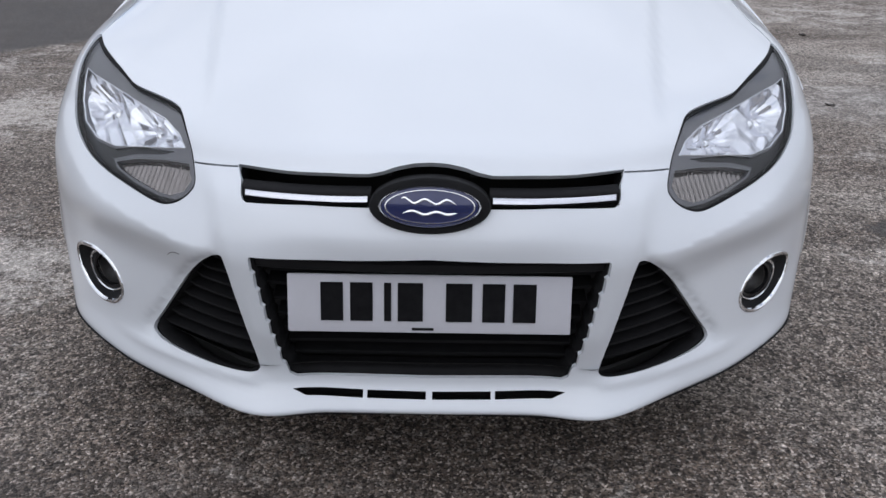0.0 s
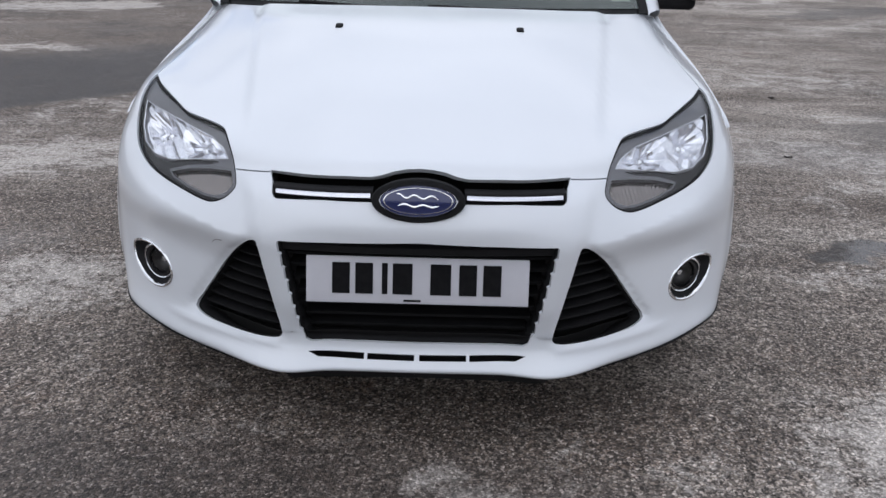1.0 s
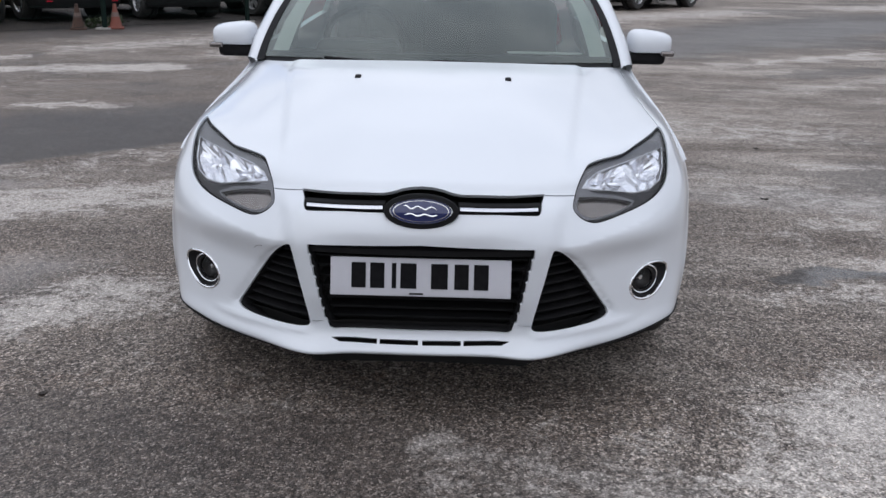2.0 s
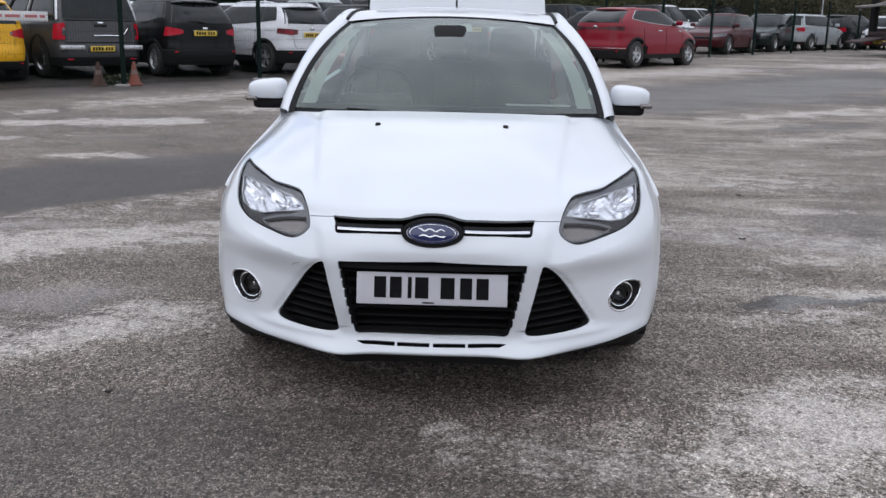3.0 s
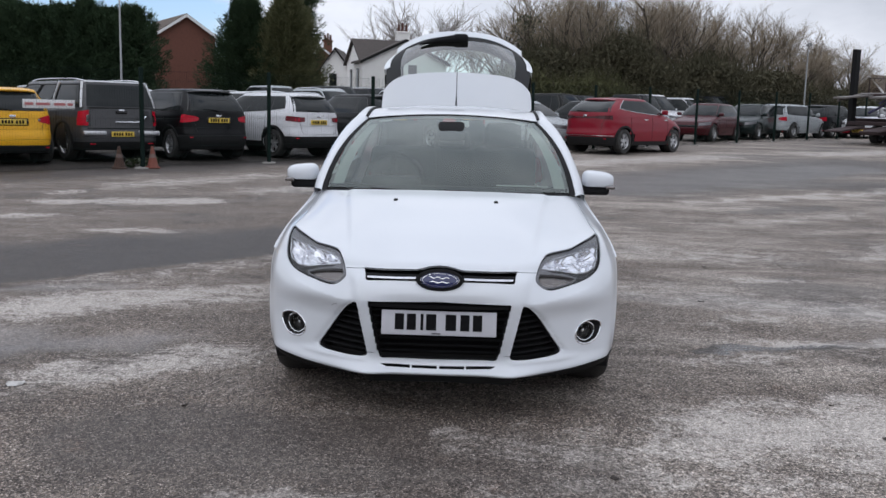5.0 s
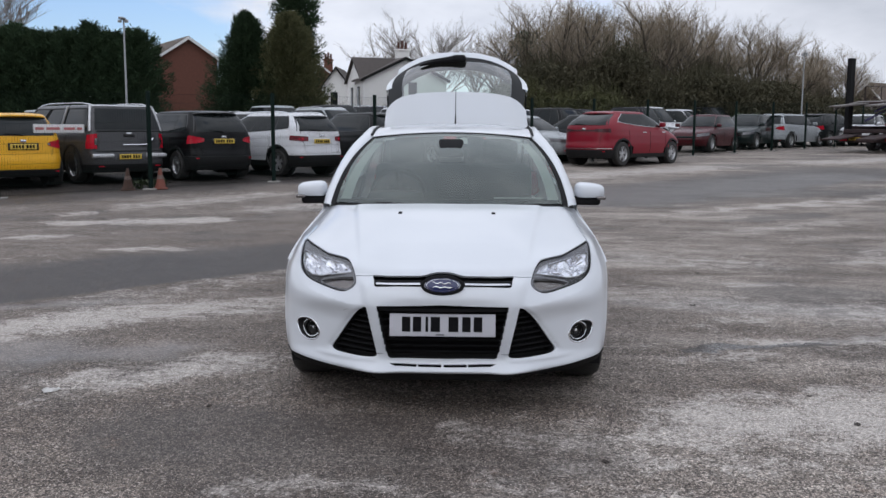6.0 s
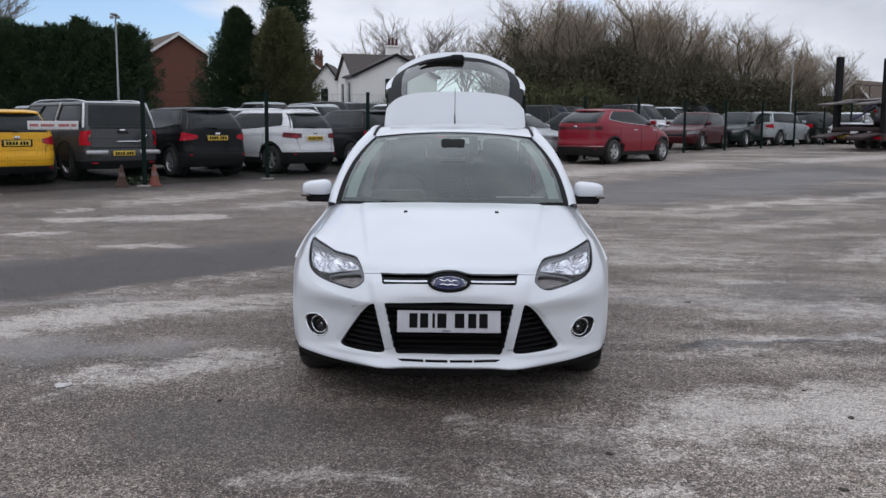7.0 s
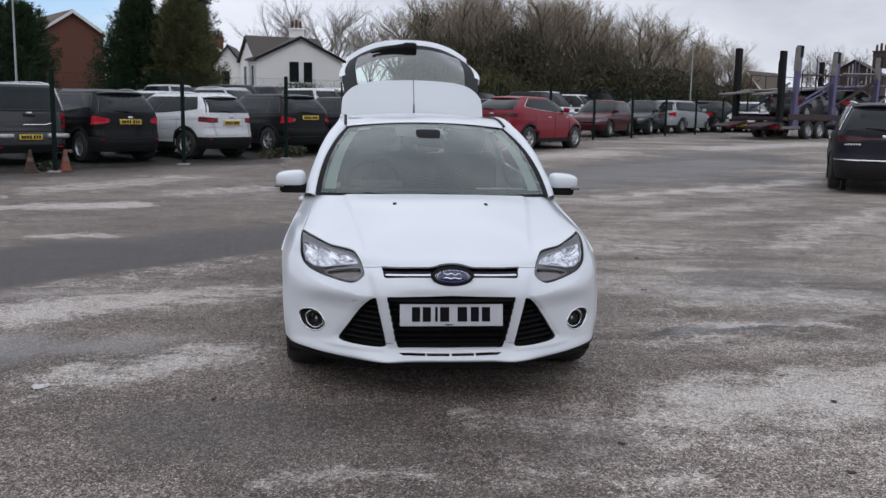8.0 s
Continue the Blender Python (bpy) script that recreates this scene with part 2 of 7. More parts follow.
# ---- ground ----
def tarmac():
    m = bpy.data.materials.new("worn_damp_tarmac")
    m.use_nodes = True
    nt = m.node_tree
    bs = nt.nodes["Principled BSDF"]
    geo = nt.nodes.new("ShaderNodeNewGeometry")

    def noise_tex(scale, detail=6.0, rough=0.6, stretch=(1, 1, 1), move=(0, 0, 0), warp=0.0):
        mp = nt.nodes.new("ShaderNodeMapping")
        mp.inputs["Scale"].default_value, mp.inputs["Location"].default_value = stretch, move
        nt.links.new(geo.outputs["Position"], mp.inputs[0])
        n = nt.nodes.new("ShaderNodeTexNoise")
        n.inputs["Scale"].default_value, n.inputs["Detail"].default_value = scale, detail
        n.inputs["Roughness"].default_value, n.inputs["Distortion"].default_value = rough, warp
        nt.links.new(mp.outputs[0], n.inputs["Vector"])
        return n.outputs["Fac"]

    def ramp(value, lo, hi, a, b):
        r = nt.nodes.new("ShaderNodeMapRange")
        r.interpolation_type = "SMOOTHSTEP"
        for key, v in (("From Min", lo), ("From Max", hi), ("To Min", a), ("To Max", b)):
            r.inputs[key].default_value = v
        nt.links.new(value, r.inputs["Value"])
        return r.outputs[0]

    def calc(op, a, b=None):
        n = nt.nodes.new("ShaderNodeMath")
        n.operation = op
        for i, v in enumerate((a, b)):
            if v is None:
                continue
            if isinstance(v, (int, float)):
                n.inputs[i].default_value = v
            else:
                nt.links.new(v, n.inputs[i])
        return n.outputs[0]

    def mix(fac, a, b):
        n = nt.nodes.new("ShaderNodeMix")
        n.data_type = "RGBA"
        nt.links.new(fac, n.inputs["Factor"])
        for i, v in ((6, a), (7, b)):
            if isinstance(v, tuple):
                n.inputs[i].default_value = (*v, 1)
            else:
                nt.links.new(v, n.inputs[i])
        return n.outputs[2]

    # dried, pale crust: strips from one place to another, half width, strength
    pale_near = [(-3.15, 1.76, -2.65, 2.36, .42, .95), (-2.65, 2.36, -2.2, 2.58, .45, .85), (-2.2, 2.58, -1.37, 2.95, .45, .7), (-3.01, 3.05, -1.44, 4.56, .4, .42), (-2.0, .51, -1.28, 1.0, .27, .8), (-2.13, .19, -1.99, .48, .1, .5),
                 (-3.86, 6.05, -3.42, 6.22, .25, .8), (-5.66, 7.19, -5.27, 7.32, .26, .8), (-.79, -1.02, -.31, -.9, .12, .6), (1.50, .0, 2.10, -.02, .44, .92), (.14, -.28, .99, -.31, .16, .55), (.69, -1.07, .93, -1.01, .08, .6), (1.15, -.30, 2.2, .38, .28, .7), (2.0, .3, 2.9, .5, .25, .7), (1.2, -.6, 2.2, -.7, .16, .5)]
    pale_far = [(-5.79, 8.87, -3.78, 9.34, .42, .9), (-6.42, 10.05, -6.12, 10.2, .22, .75), (-5.64, 11.24, -3.8, 13.91, .7, .6), (-3.37, 10.96, -2.29, 11.97, .55, .65), (3.64, 10.95, 5.4, 12.02, .24, .8), (5.4, 12.02, 8.48, 13.92, .32, .85),
                (8.48, 13.92, 10.2, 16.07, .55, .8), (3.99, 8.46, 5.98, 10.14, .4, .5), (4.3, 5.5, 8.0, 9.6, .28, .6), (2.73, 19.35, 7.36, 23.52, 1.2, .75), (11.34, 25.96, 17.9, 30.59, 1.3, .75)]
    pale_side = [(1.48, 1.19, 2.02, 1.34, .11, .65), (2.09, 1.78, 2.52, 1.67, .12, .8), (2.82, 1.77, 3.0, 1.54, .16, .8), (1.51, 3.42, 3.5, 2.49, .6, .48), (2.04, 2.45, 2.41, 2.4, .17, .62), (3.21, 2.62, 3.5, 2.49, .14, .8), (1.98, 5.65, 3.04, 5.45, .65, .55), (2.48, 3.99, 3.02, 4.05, .14, .7)]
    # damp strips, dark ones ahead of the bumper, painted shade under the parked row
    wet = [(-9.0, 14.3, -3.4, 18.0, 1.1, 1.0), (-1.3, -.30, .5, -.48, .42, .55), (-.9, -.8, .2, -.95, .35, .4), (2.91, 13.54, 10.81, 21.75, 2.0, .9), (4.4, 14.2, 10.5, 15.6, 0.9, .8), (1.59, 1.5, 2.43, 1.61, .09, 1.0), (4.44, 9.86, 5.77, 10.73, .33, .7), (-9.0, 12.4, -6.0, 15.8, 1.7, .9), (-9.5, 15.2, 1.0, 25.5, 2.1, 1.0)]
    films = [(-4.8, 1.0, -2.6, 1.15, .36, .95), (-2.6, 1.15, -1.75, 1.32, .26, .8), (-3.6, 2.62, -2.6, 2.95, .14, .6), (1.6, 3.1, 3.9, 2.55, .34, .55), (3.0, 13.6, 9.5, 19.5, 1.6, .35), (1.7, 1.47, 3.5, 2.1, .08, .9)]
    sep = nt.nodes.new("ShaderNodeSeparateXYZ")
    nt.links.new(geo.outputs["Position"], sep.inputs[0])
    px, py = sep.outputs[0], sep.outputs[1]
    reach = ramp(py, 0.0, 14.0, 0.55, 1.5)
    wobx = calc("MULTIPLY", calc("MULTIPLY", calc("SUBTRACT", noise_tex(1.5, 9.0, 0.7), 0.5), 1.9), reach)
    woby = calc("MULTIPLY", calc("MULTIPLY", calc("SUBTRACT", noise_tex(1.5, 9.0, 0.7, move=(7, 3, 0)), 0.5), 1.5), reach)
    qx, qy = calc("ADD", px, wobx), calc("ADD", py, woby)

    def strips(table, hard=0.15, soft=1.6):
        total = None
        for x0, y0, x1, y1, half, strength in table:
            dx, dy = x1 - x0, y1 - y0
            k = dx * dx + dy * dy
            rx, ry = calc("SUBTRACT", qx, x0), calc("SUBTRACT", qy, y0)
            t = calc("DIVIDE", calc("ADD", calc("MULTIPLY", rx, dx), calc("MULTIPLY", ry, dy)), k)
            t = calc("MINIMUM", calc("MAXIMUM", t, 0.0), 1.0)
            ox, oy = calc("SUBTRACT", rx, calc("MULTIPLY", t, dx)), calc("SUBTRACT", ry, calc("MULTIPLY", t, dy))
            d = calc("SQRT", calc("ADD", calc("MULTIPLY", ox, ox), calc("MULTIPLY", oy, oy)))
            one = ramp(d, half * hard, half * soft, strength, 0.0)
            total = one if total is None else calc("MAXIMUM", total, one)
        return total

    crust = calc("MAXIMUM", calc("MAXIMUM", strips(pale_near), strips(pale_far)), strips(pale_side))
    wet_and_shade = strips(wet, 0.55, 1.3)

    def beyond(x0, y0, x1, y1, soft, wob):
        """How far a place lies past a slightly ragged line, from 0 to 1."""
        k = math.hypot(x1 - x0, y1 - y0)
        nx, ny = -(y1 - y0) / k, (x1 - x0) / k
        d = calc("ADD", calc("MULTIPLY", calc("SUBTRACT", px, x0), nx), calc("MULTIPLY", calc("SUBTRACT", py, y0), ny))
        d = calc("ADD", d, calc("MULTIPLY", wobx, wob))
        return ramp(d, -soft, soft, 0.0, 1.0)

    # the damp band with a crisp edge along the drain, and a film of water before it
    band = calc("MULTIPLY", beyond(-3.35, 3.09, -1.33, 5.17, 0.07, 0.22), calc("SUBTRACT", 1.0, beyond(-4.14, 5.35, -1.57, 7.25, 0.55, 0.8)))
    band = calc("MULTIPLY", band, ramp(px, -1.2, 0.8, 1.0, 0.0))
    wet_and_shade = calc("MAXIMUM", wet_and_shade, band)
    film = strips(films, 0.3, 1.5)
    # ground behind the fence is darkened: the parked cars' shade put into its colour
    yard_shade = calc("MULTIPLY", beyond(-6.76, 14.55, -2.57, 18.85, 0.35, 0.3), ramp(px, 6.0, 14.0, 1.0, 0.0))
    sheet = ramp(noise_tex(0.42, 10.0, 0.66, (1, 1.7, 1), (3, 1, 0), 0.7), 0.43, 0.68, 0.0, 0.42)
    crust = calc("MAXIMUM", crust, calc("MULTIPLY", sheet, ramp(px, -1.0, 2.0, 0.8, 1.1)))
    ragged = calc("MULTIPLY", calc("SUBTRACT", noise_tex(4.2, 12.0, 0.78, (1, 1.35, 1), warp=0.6), 0.5), 3.0)
    fret = calc("MULTIPLY", calc("SUBTRACT", noise_tex(30.0, 6.0, 0.8), 0.5), 2.3)
    crust = ramp(calc("ADD", crust, calc("ADD", ragged, fret)), 0.24, 0.95, 0.0, 0.92)
    damp_and_shade = calc("MAXIMUM", wet_and_shade, ramp(noise_tex(0.33, 6.0, 0.6, (1, 1.4, 1), (1, 5, 0), 0.5), 0.50, 0.66, 0.0, 0.7))
    crust = calc("MULTIPLY", crust, calc("SUBTRACT", 1.0, calc("MULTIPLY", calc("MAXIMUM", wet_and_shade, yard_shade), 0.75)))

    stone = nt.nodes.new("ShaderNodeTexVoronoi")
    stone.inputs["Scale"].default_value = 190.0
    nt.links.new(geo.outputs["Position"], stone.inputs["Vector"])
    chip = nt.nodes.new("ShaderNodeSeparateColor")
    nt.links.new(stone.outputs["Color"], chip.inputs[0])
    speck = ramp(chip.outputs[0], 0.58, 0.82, 0.0, 1.0)
    coarse = nt.nodes.new("ShaderNodeTexVoronoi")
    coarse.inputs["Scale"].default_value = 90.0
    nt.links.new(geo.outputs["Position"], coarse.inputs["Vector"])
    chip2 = nt.nodes.new("ShaderNodeSeparateColor")
    nt.links.new(coarse.outputs["Color"], chip2.inputs[0])
    dark_chip = ramp(chip2.outputs[1], 0.55, 0.8, 0.0, 1.0)
    base = mix(ramp(noise_tex(2.2, 9.0, 0.72), 0.3, 0.7, 0.0, 1.0), (0.064, 0.048, 0.038), (0.172, 0.136, 0.111))
    smear = ramp(noise_tex(0.85, 10.0, 0.7, (0.55, 1.5, 1), (2, 9, 0), 0.9), 0.34, 0.66, 0.0, 0.62)
    broad = ramp(noise_tex(0.5, 5.0, 0.6, (0.8, 1.9, 1), (5, 2, 0), 0.8), 0.36, 0.62, 0.55, 1.30)
    smear = calc("MULTIPLY", smear, broad)
    smear = calc("MULTIPLY", smear, ramp(px, -1.5, 2.4, 0.40, 1.42))
    base = mix(smear, base, (0.42, 0.37, 0.325))
    base = mix(calc("MULTIPLY", damp_and_shade, 0.86), base, (0.032, 0.028, 0.027))
    base = mix(calc("MULTIPLY", yard_shade, 0.85), base, (0.020, 0.019, 0.019))
    base = mix(calc("MULTIPLY", speck, ramp(damp_and_shade, 0.0, 1.0, 0.6, 0.16)), base, (0.42, 0.37, 0.335))
    base = mix(calc("MULTIPLY", dark_chip, 0.66), base, (0.030, 0.026, 0.024))
    dry = mix(calc("MULTIPLY", speck, 0.45), (0.48, 0.44, 0.405), (0.70, 0.65, 0.605))
    dry = mix(calc("MULTIPLY", dark_chip, 0.34), dry, (0.14, 0.125, 0.115))
    rust = ramp(noise_tex(2.7, 6.0, 0.7, move=(11, 4, 0)), 0.60, 0.74, 0.0, 0.45)
    base = mix(rust, base, (0.15, 0.085, 0.055))
    colour = mix(crust, base, dry)
    fine_grain = calc("POWER", calc("ADD", chip.outputs[1], 0.42), 1.8)
    clump = ramp(chip2.outputs[2], 0.0, 1.0, 0.72, 1.30)
    blur_grain = ramp(noise_tex(24.0, 5.0, 0.8), 0.30, 0.70, 0.75, 1.28)
    gritty = calc("MULTIPLY", calc("MULTIPLY", fine_grain, clump), blur_grain)
    calm = calc("SUBTRACT", 1.0, calc("MULTIPLY", crust, 0.6))
    calm = calc("MULTIPLY", calm, ramp(py, -0.6, 6.0, 1.0, 0.36))
    calm = calc("MULTIPLY", calm, calc("SUBTRACT", 1.0, calc("MULTIPLY", calc("MAXIMUM", film, calc("MULTIPLY", wet_and_shade, 0.6)), 0.75)))
    gritty = calc("ADD", 1.0, calc("MULTIPLY", calc("SUBTRACT", gritty, 1.0), calm))
    tone = nt.nodes.new("ShaderNodeHueSaturation")
    nt.links.new(gritty, tone.inputs["Value"])
    nt.links.new(colour, tone.inputs["Color"])
    nt.links.new(tone.outputs[0], bs.inputs["Base Color"])
    rough = calc("ADD", ramp(damp_and_shade, 0.0, 1.0, 0.75, 0.5), calc("MULTIPLY", crust, 0.25))
    rough = calc("SUBTRACT", rough, calc("MULTIPLY", film, 0.36))
    shine = calc("MULTIPLY", calc("ADD", 0.22, calc("MULTIPLY", film, 0.42)), calc("SUBTRACT", 1.0, calc("MULTIPLY", yard_shade, 0.8)))
    nt.links.new(shine, bs.inputs["Specular IOR Level"])
    nt.links.new(rough, bs.inputs["Roughness"])
    bump = nt.nodes.new("ShaderNodeBump")
    bump.inputs["Strength"].default_value, bump.inputs["Distance"].default_value = 0.55, 0.006
    height = calc("ADD", calc("MULTIPLY", stone.outputs["Distance"], -0.8), calc("MULTIPLY", noise_tex(60, 5.0), 0.8))
    nt.links.new(calc("MULTIPLY", height, calc("SUBTRACT", 1.0, calc("MULTIPLY", film, 0.8))), bump.inputs["Height"])
    nt.links.new(bump.outputs[0], bs.inputs["Normal"])
    return m


def build_ground():
    xs = np.concatenate([[-2500, -900, -300, -120, -60], np.linspace(-36, 46, 83), [60, 120, 300, 900, 2500]])
    ys = np.concatenate([[-2500, -900, -200, -60], np.linspace(-14, 74, 89), [90, 130, 300, 900, 2500]])
    X, Y = np.meshgrid(xs, ys)
    Z = ground_z(X, Y)
    verts = np.stack([X, Y, Z], -1).reshape(-1, 3)
    w = len(xs)
    faces = [(j * w + i, j * w + i + 1, (j + 1) * w + i + 1, (j + 1) * w + i) for j in range(len(ys) - 1) for i in range(w - 1)]
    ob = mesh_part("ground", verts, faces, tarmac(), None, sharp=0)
    tagged(ob, "worn dark tarmac car park with pale dried patches", "ground", kind="structure")


build_ground()


# ---- the white hatchback: its front shell as a sheet over lines that run across the car ----
SHELL_LINES = [
    [(0, .035, .205), (.2, .035, .205), (.33, .045, .212), (.5, .125, .205), (.66, .24, .20), (.79, .40, .20), (.842, .50, .20)],      # under the lip
    [(0, -.025, .228), (.2, -.025, .229), (.34, -.034, .226), (.5, .062, .231), (.66, .180, .231), (.802, .335, .232), (.858, .485, .232)],  # lip
    [(0, .01, .283), (.2, .012, .283), (.335, .008, .288), (.5, .088, .30), (.67, .207, .295), (.808, .348, .29), (.866, .475, .29)],    # over the lip
    [(0, -.022, .40), (.2, -.016, .40), (.35, .006, .41), (.52, .104, .40), (.70, .240, .39), (.817, .378, .385), (.874, .478, .385)],      # fog lamps
    [(0, -.040, .49), (.2, -.032, .49), (.365, .004, .50), (.53, .112, .49), (.715, .256, .48), (.824, .392, .475), (.879, .502, .475)],
    [(0, -.052, .56), (.2, -.042, .56), (.372, .004, .56), (.53, .096, .56), (.715, .242, .555), (.828, .398, .55), (.883, .54, .55)],    # crease
    [(0, -.044, .62), (.2, -.032, .62), (.365, .030, .625), (.52, .122, .62), (.71, .275, .62), (.832, .432, .62), (.893, .624, .63)],  # bumper bar
    [(0, .02, .712), (.2, .03, .704), (.36, .082, .69), (.50, .16, .69), (.69, .33, .69), (.825, .49, .695), (.895, .76, .70)],        # bonnet edge
    [(0, .105, .757), (.2, .112, .752), (.35, .158, .745), (.485, .225, .752), (.65, .40, .778), (.793, .575, .792), (.873, .98, .78)],
    [(0, .40, .866), (.2, .41, .863), (.34, .44, .855), (.46, .49, .842), (.61, .61, .838), (.752, .82, .84), (.846, 1.18, .83)],
    [(0, .72, .943), (.2, .722, .942), (.33, .745, .937), (.45, .79, .927), (.59, .90, .912), (.722, 1.08, .90), (.822, 1.34, .872)],
    [(0, .985, .972), (.2, .99, .971), (.33, 1.01, .968), (.45, 1.05, .963), (.59, 1.13, .955), (.702, 1.245, .945), (.799, 1.48, .915)],  # cowl
]


def spline(p, t):
    """Catmull-Rom through the rows of p (n, ...), at t in 0..n-1."""
    n = len(p)
    t = np.clip(np.asarray(t, float), 0, n - 1)
    i = np.clip(np.floor(t).astype(int), 0, n - 2)
    f = (t - i).reshape(t.shape + (1,) * (p.ndim - 1))
    a = np.where((i == 0).reshape(f.shape), 2 * p[0] - p[1], p[np.maximum(i - 1, 0)])
    d = np.where((i == n - 2).reshape(f.shape), 2 * p[n - 1] - p[n - 2], p[np.minimum(i + 2, n - 1)])
    b, c = p[i], p[i + 1]
    return 0.5 * (2 * b + (c - a) * f + (2 * a - 5 * b + 4 * c - d) * f ** 2 + (3 * b - a - 3 * c + d) * f ** 3)


SHELL = np.array(SHELL_LINES)
SHELL_FULL = np.concatenate([SHELL[:, :0:-1] * np.array([-1, 1, 1]), SHELL], 1)


def sculpt(p):
    """How far the pressed creases of the bumper stand out to the front."""
    def step(v, a, b):
        k = np.clip((v - a) / (b - a), 0, 1)
        return k * k * (3 - 2 * k)
    x, z = np.abs(p[..., 0]), p[..., 2]
    # shoulder from the vent's head to the lamp's outer foot
    h = z - np.interp(x, [.36, .40, .45, .58, .70, .78], [.556, .551, .552, .571, .597, .628])
    out = .014 * np.where(h > 0, np.exp(-np.maximum(h, 0) / .028), np.exp(-(np.minimum(h, 0) / .08) ** 2)) * step(x, .37, .44) * (1 - step(x, .66, .79)) * step(z, .45, .50)
    # middle panel, proud of the cheeks beside it
    edge = np.interp(z, [.30, .45, .56, .62, .69], [.305, .345, .372, .386, .405])
    out += .012 * (1 - step(x, edge - .012, edge + .034)) * step(z, .30, .40) * (1 - step(z, .64, .69)) * step(x, edge - .20, edge - .03)
    # ledge under the vents
    out += .008 * np.exp(-((z - .283) / .014) ** 2) * step(x, .30, .36) * (1 - step(x, .56, .70))
    # hollow round the outer edge of the vents
    side_x = np.interp(z, [.30, .325, .355, .407, .467, .511, .537], [.566, .568, .545, .51, .469, .434, .405])
    out -= .010 * np.exp(-((x - side_x) / .018) ** 2) * step(z, .29, .33) * (1 - step(z, .52, .56))
    return out


def shell_at(u, s):
    """The point of the shell at u in -6..6 across and s in 0..11 up; arrays of one shape."""
    u, s = np.broadcast_arrays(np.asarray(u, float), np.asarray(s, float))
    shape = u.shape
    u, s = u.ravel() + 6, s.ravel()
    n = len(SHELL)
    rows = np.stack([spline(SHELL_FULL[k], u) for k in range(n)])
    i = np.clip(np.floor(s).astype(int), 0, n - 2)
    f = (s - i)[:, None]
    j = np.arange(len(s))
    b, c = rows[i, j], rows[i + 1, j]
    a = np.where((i == 0)[:, None], 2 * b - c, rows[np.maximum(i - 1, 0), j])
    d = np.where((i == n - 2)[:, None], 2 * c - b, rows[np.minimum(i + 2, n - 1), j])
    p = 0.5 * (2 * b + (c - a) * f + (2 * a - 5 * b + 4 * c - d) * f ** 2 + (3 * b - a - 3 * c + d) * f ** 3)
    p[:, 1] -= sculpt(p)
    # the bonnet's middle stands proud between two long creases
    ax = np.abs(p[:, 0])
    line = .405 + .13 * np.clip((p[:, 1] - .1) / .9, 0, 1)
    k = np.clip((ax - line + .004) / .034, 0, 1)
    p[:, 2] += .008 * (1 - k * k * (3 - 2 * k)) * np.clip((p[:, 1] - .10) / .2, 0, 1) * np.clip((p[:, 2] - .72) / .05, 0, 1)
    return p.reshape(shape + (3,))


def shell_normal(u, s):
    e = 0.02
    du = shell_at(np.minimum(u + e, 6), s) - shell_at(np.maximum(u - e, -6), s)
    ds = shell_at(u, np.minimum(s + e, 11)) - shell_at(u, np.maximum(s - e, 0))
    n = np.cross(du, ds)
    return n / np.linalg.norm(n, axis=-1, keepdims=True)


def shell_find(xz):
    """(u, s) on the shell for places in its front view."""
    gu, gs = np.meshgrid(np.linspace(-6, 6, 121), np.linspace(0, 11, 111))
    g = shell_at(gu, gs)
    x, z = np.array(xz, float).T
    k = np.array([np.argmin((g[..., 0] - a) ** 2 + (g[..., 2] - b) ** 2 + 1e-6 * g[..., 1]) for a, b in zip(x, z)])
    u, s = gu.ravel()[k], gs.ravel()[k]
    for _ in range(14):
        p = shell_at(u, s)
        pu, ps = (shell_at(u + 1e-3, s) - p) / 1e-3, (shell_at(u, s + 1e-3) - p) / 1e-3
        det = pu[:, 0] * ps[:, 2] - pu[:, 2] * ps[:, 0]
        det = np.where(np.abs(det) < 1e-9, 1e-9, det)
        rx, rz = x - p[:, 0], z - p[:, 2]
        u = np.clip(u + np.clip((rx * ps[:, 2] - rz * ps[:, 0]) / det, -0.3, 0.3), -6, 6)
        s = np.clip(s + np.clip((pu[:, 0] * rz - pu[:, 2] * rx) / det, -0.3, 0.3), 0, 11)
    return np.stack([u, s], 1)

from mathutils.geometry import delaunay_2d_cdt


def glass(name, tint, rough=0.0, mirror=1.0, sheen=(1.0, 1.0, 1.0)):
    """Thin glass: it lets the view through, tinted, and mirrors more at a slant."""
    m = bpy.data.materials.new(name)
    m.use_nodes = True
    nt = m.node_tree
    nt.nodes.remove(nt.nodes["Principled BSDF"])
    out = nt.nodes["Material Output"]
    clear, gloss = nt.nodes.new("ShaderNodeBsdfTransparent"), nt.nodes.new("ShaderNodeBsdfGlossy")
    clear.inputs["Color"].default_value = (*tint, 1)
    gloss.inputs["Roughness"].default_value = rough
    gloss.inputs["Color"].default_value = (*sheen, 1)
    fres, gain, mixer = nt.nodes.new("ShaderNodeFresnel"), nt.nodes.new("ShaderNodeMath"), nt.nodes.new("ShaderNodeMixShader")
    fres.inputs["IOR"].default_value = 1.5
    gain.operation, gain.use_clamp = "MULTIPLY", True
    gain.inputs[1].default_value = mirror
    nt.links.new(fres.outputs[0], gain.inputs[0])
    nt.links.new(gain.outputs[0], mixer.inputs[0])
    nt.links.new(clear.outputs[0], mixer.inputs[1])
    nt.links.new(gloss.outputs[0], mixer.inputs[2])
    nt.links.new(mixer.outputs[0], out.inputs[0])
    return m


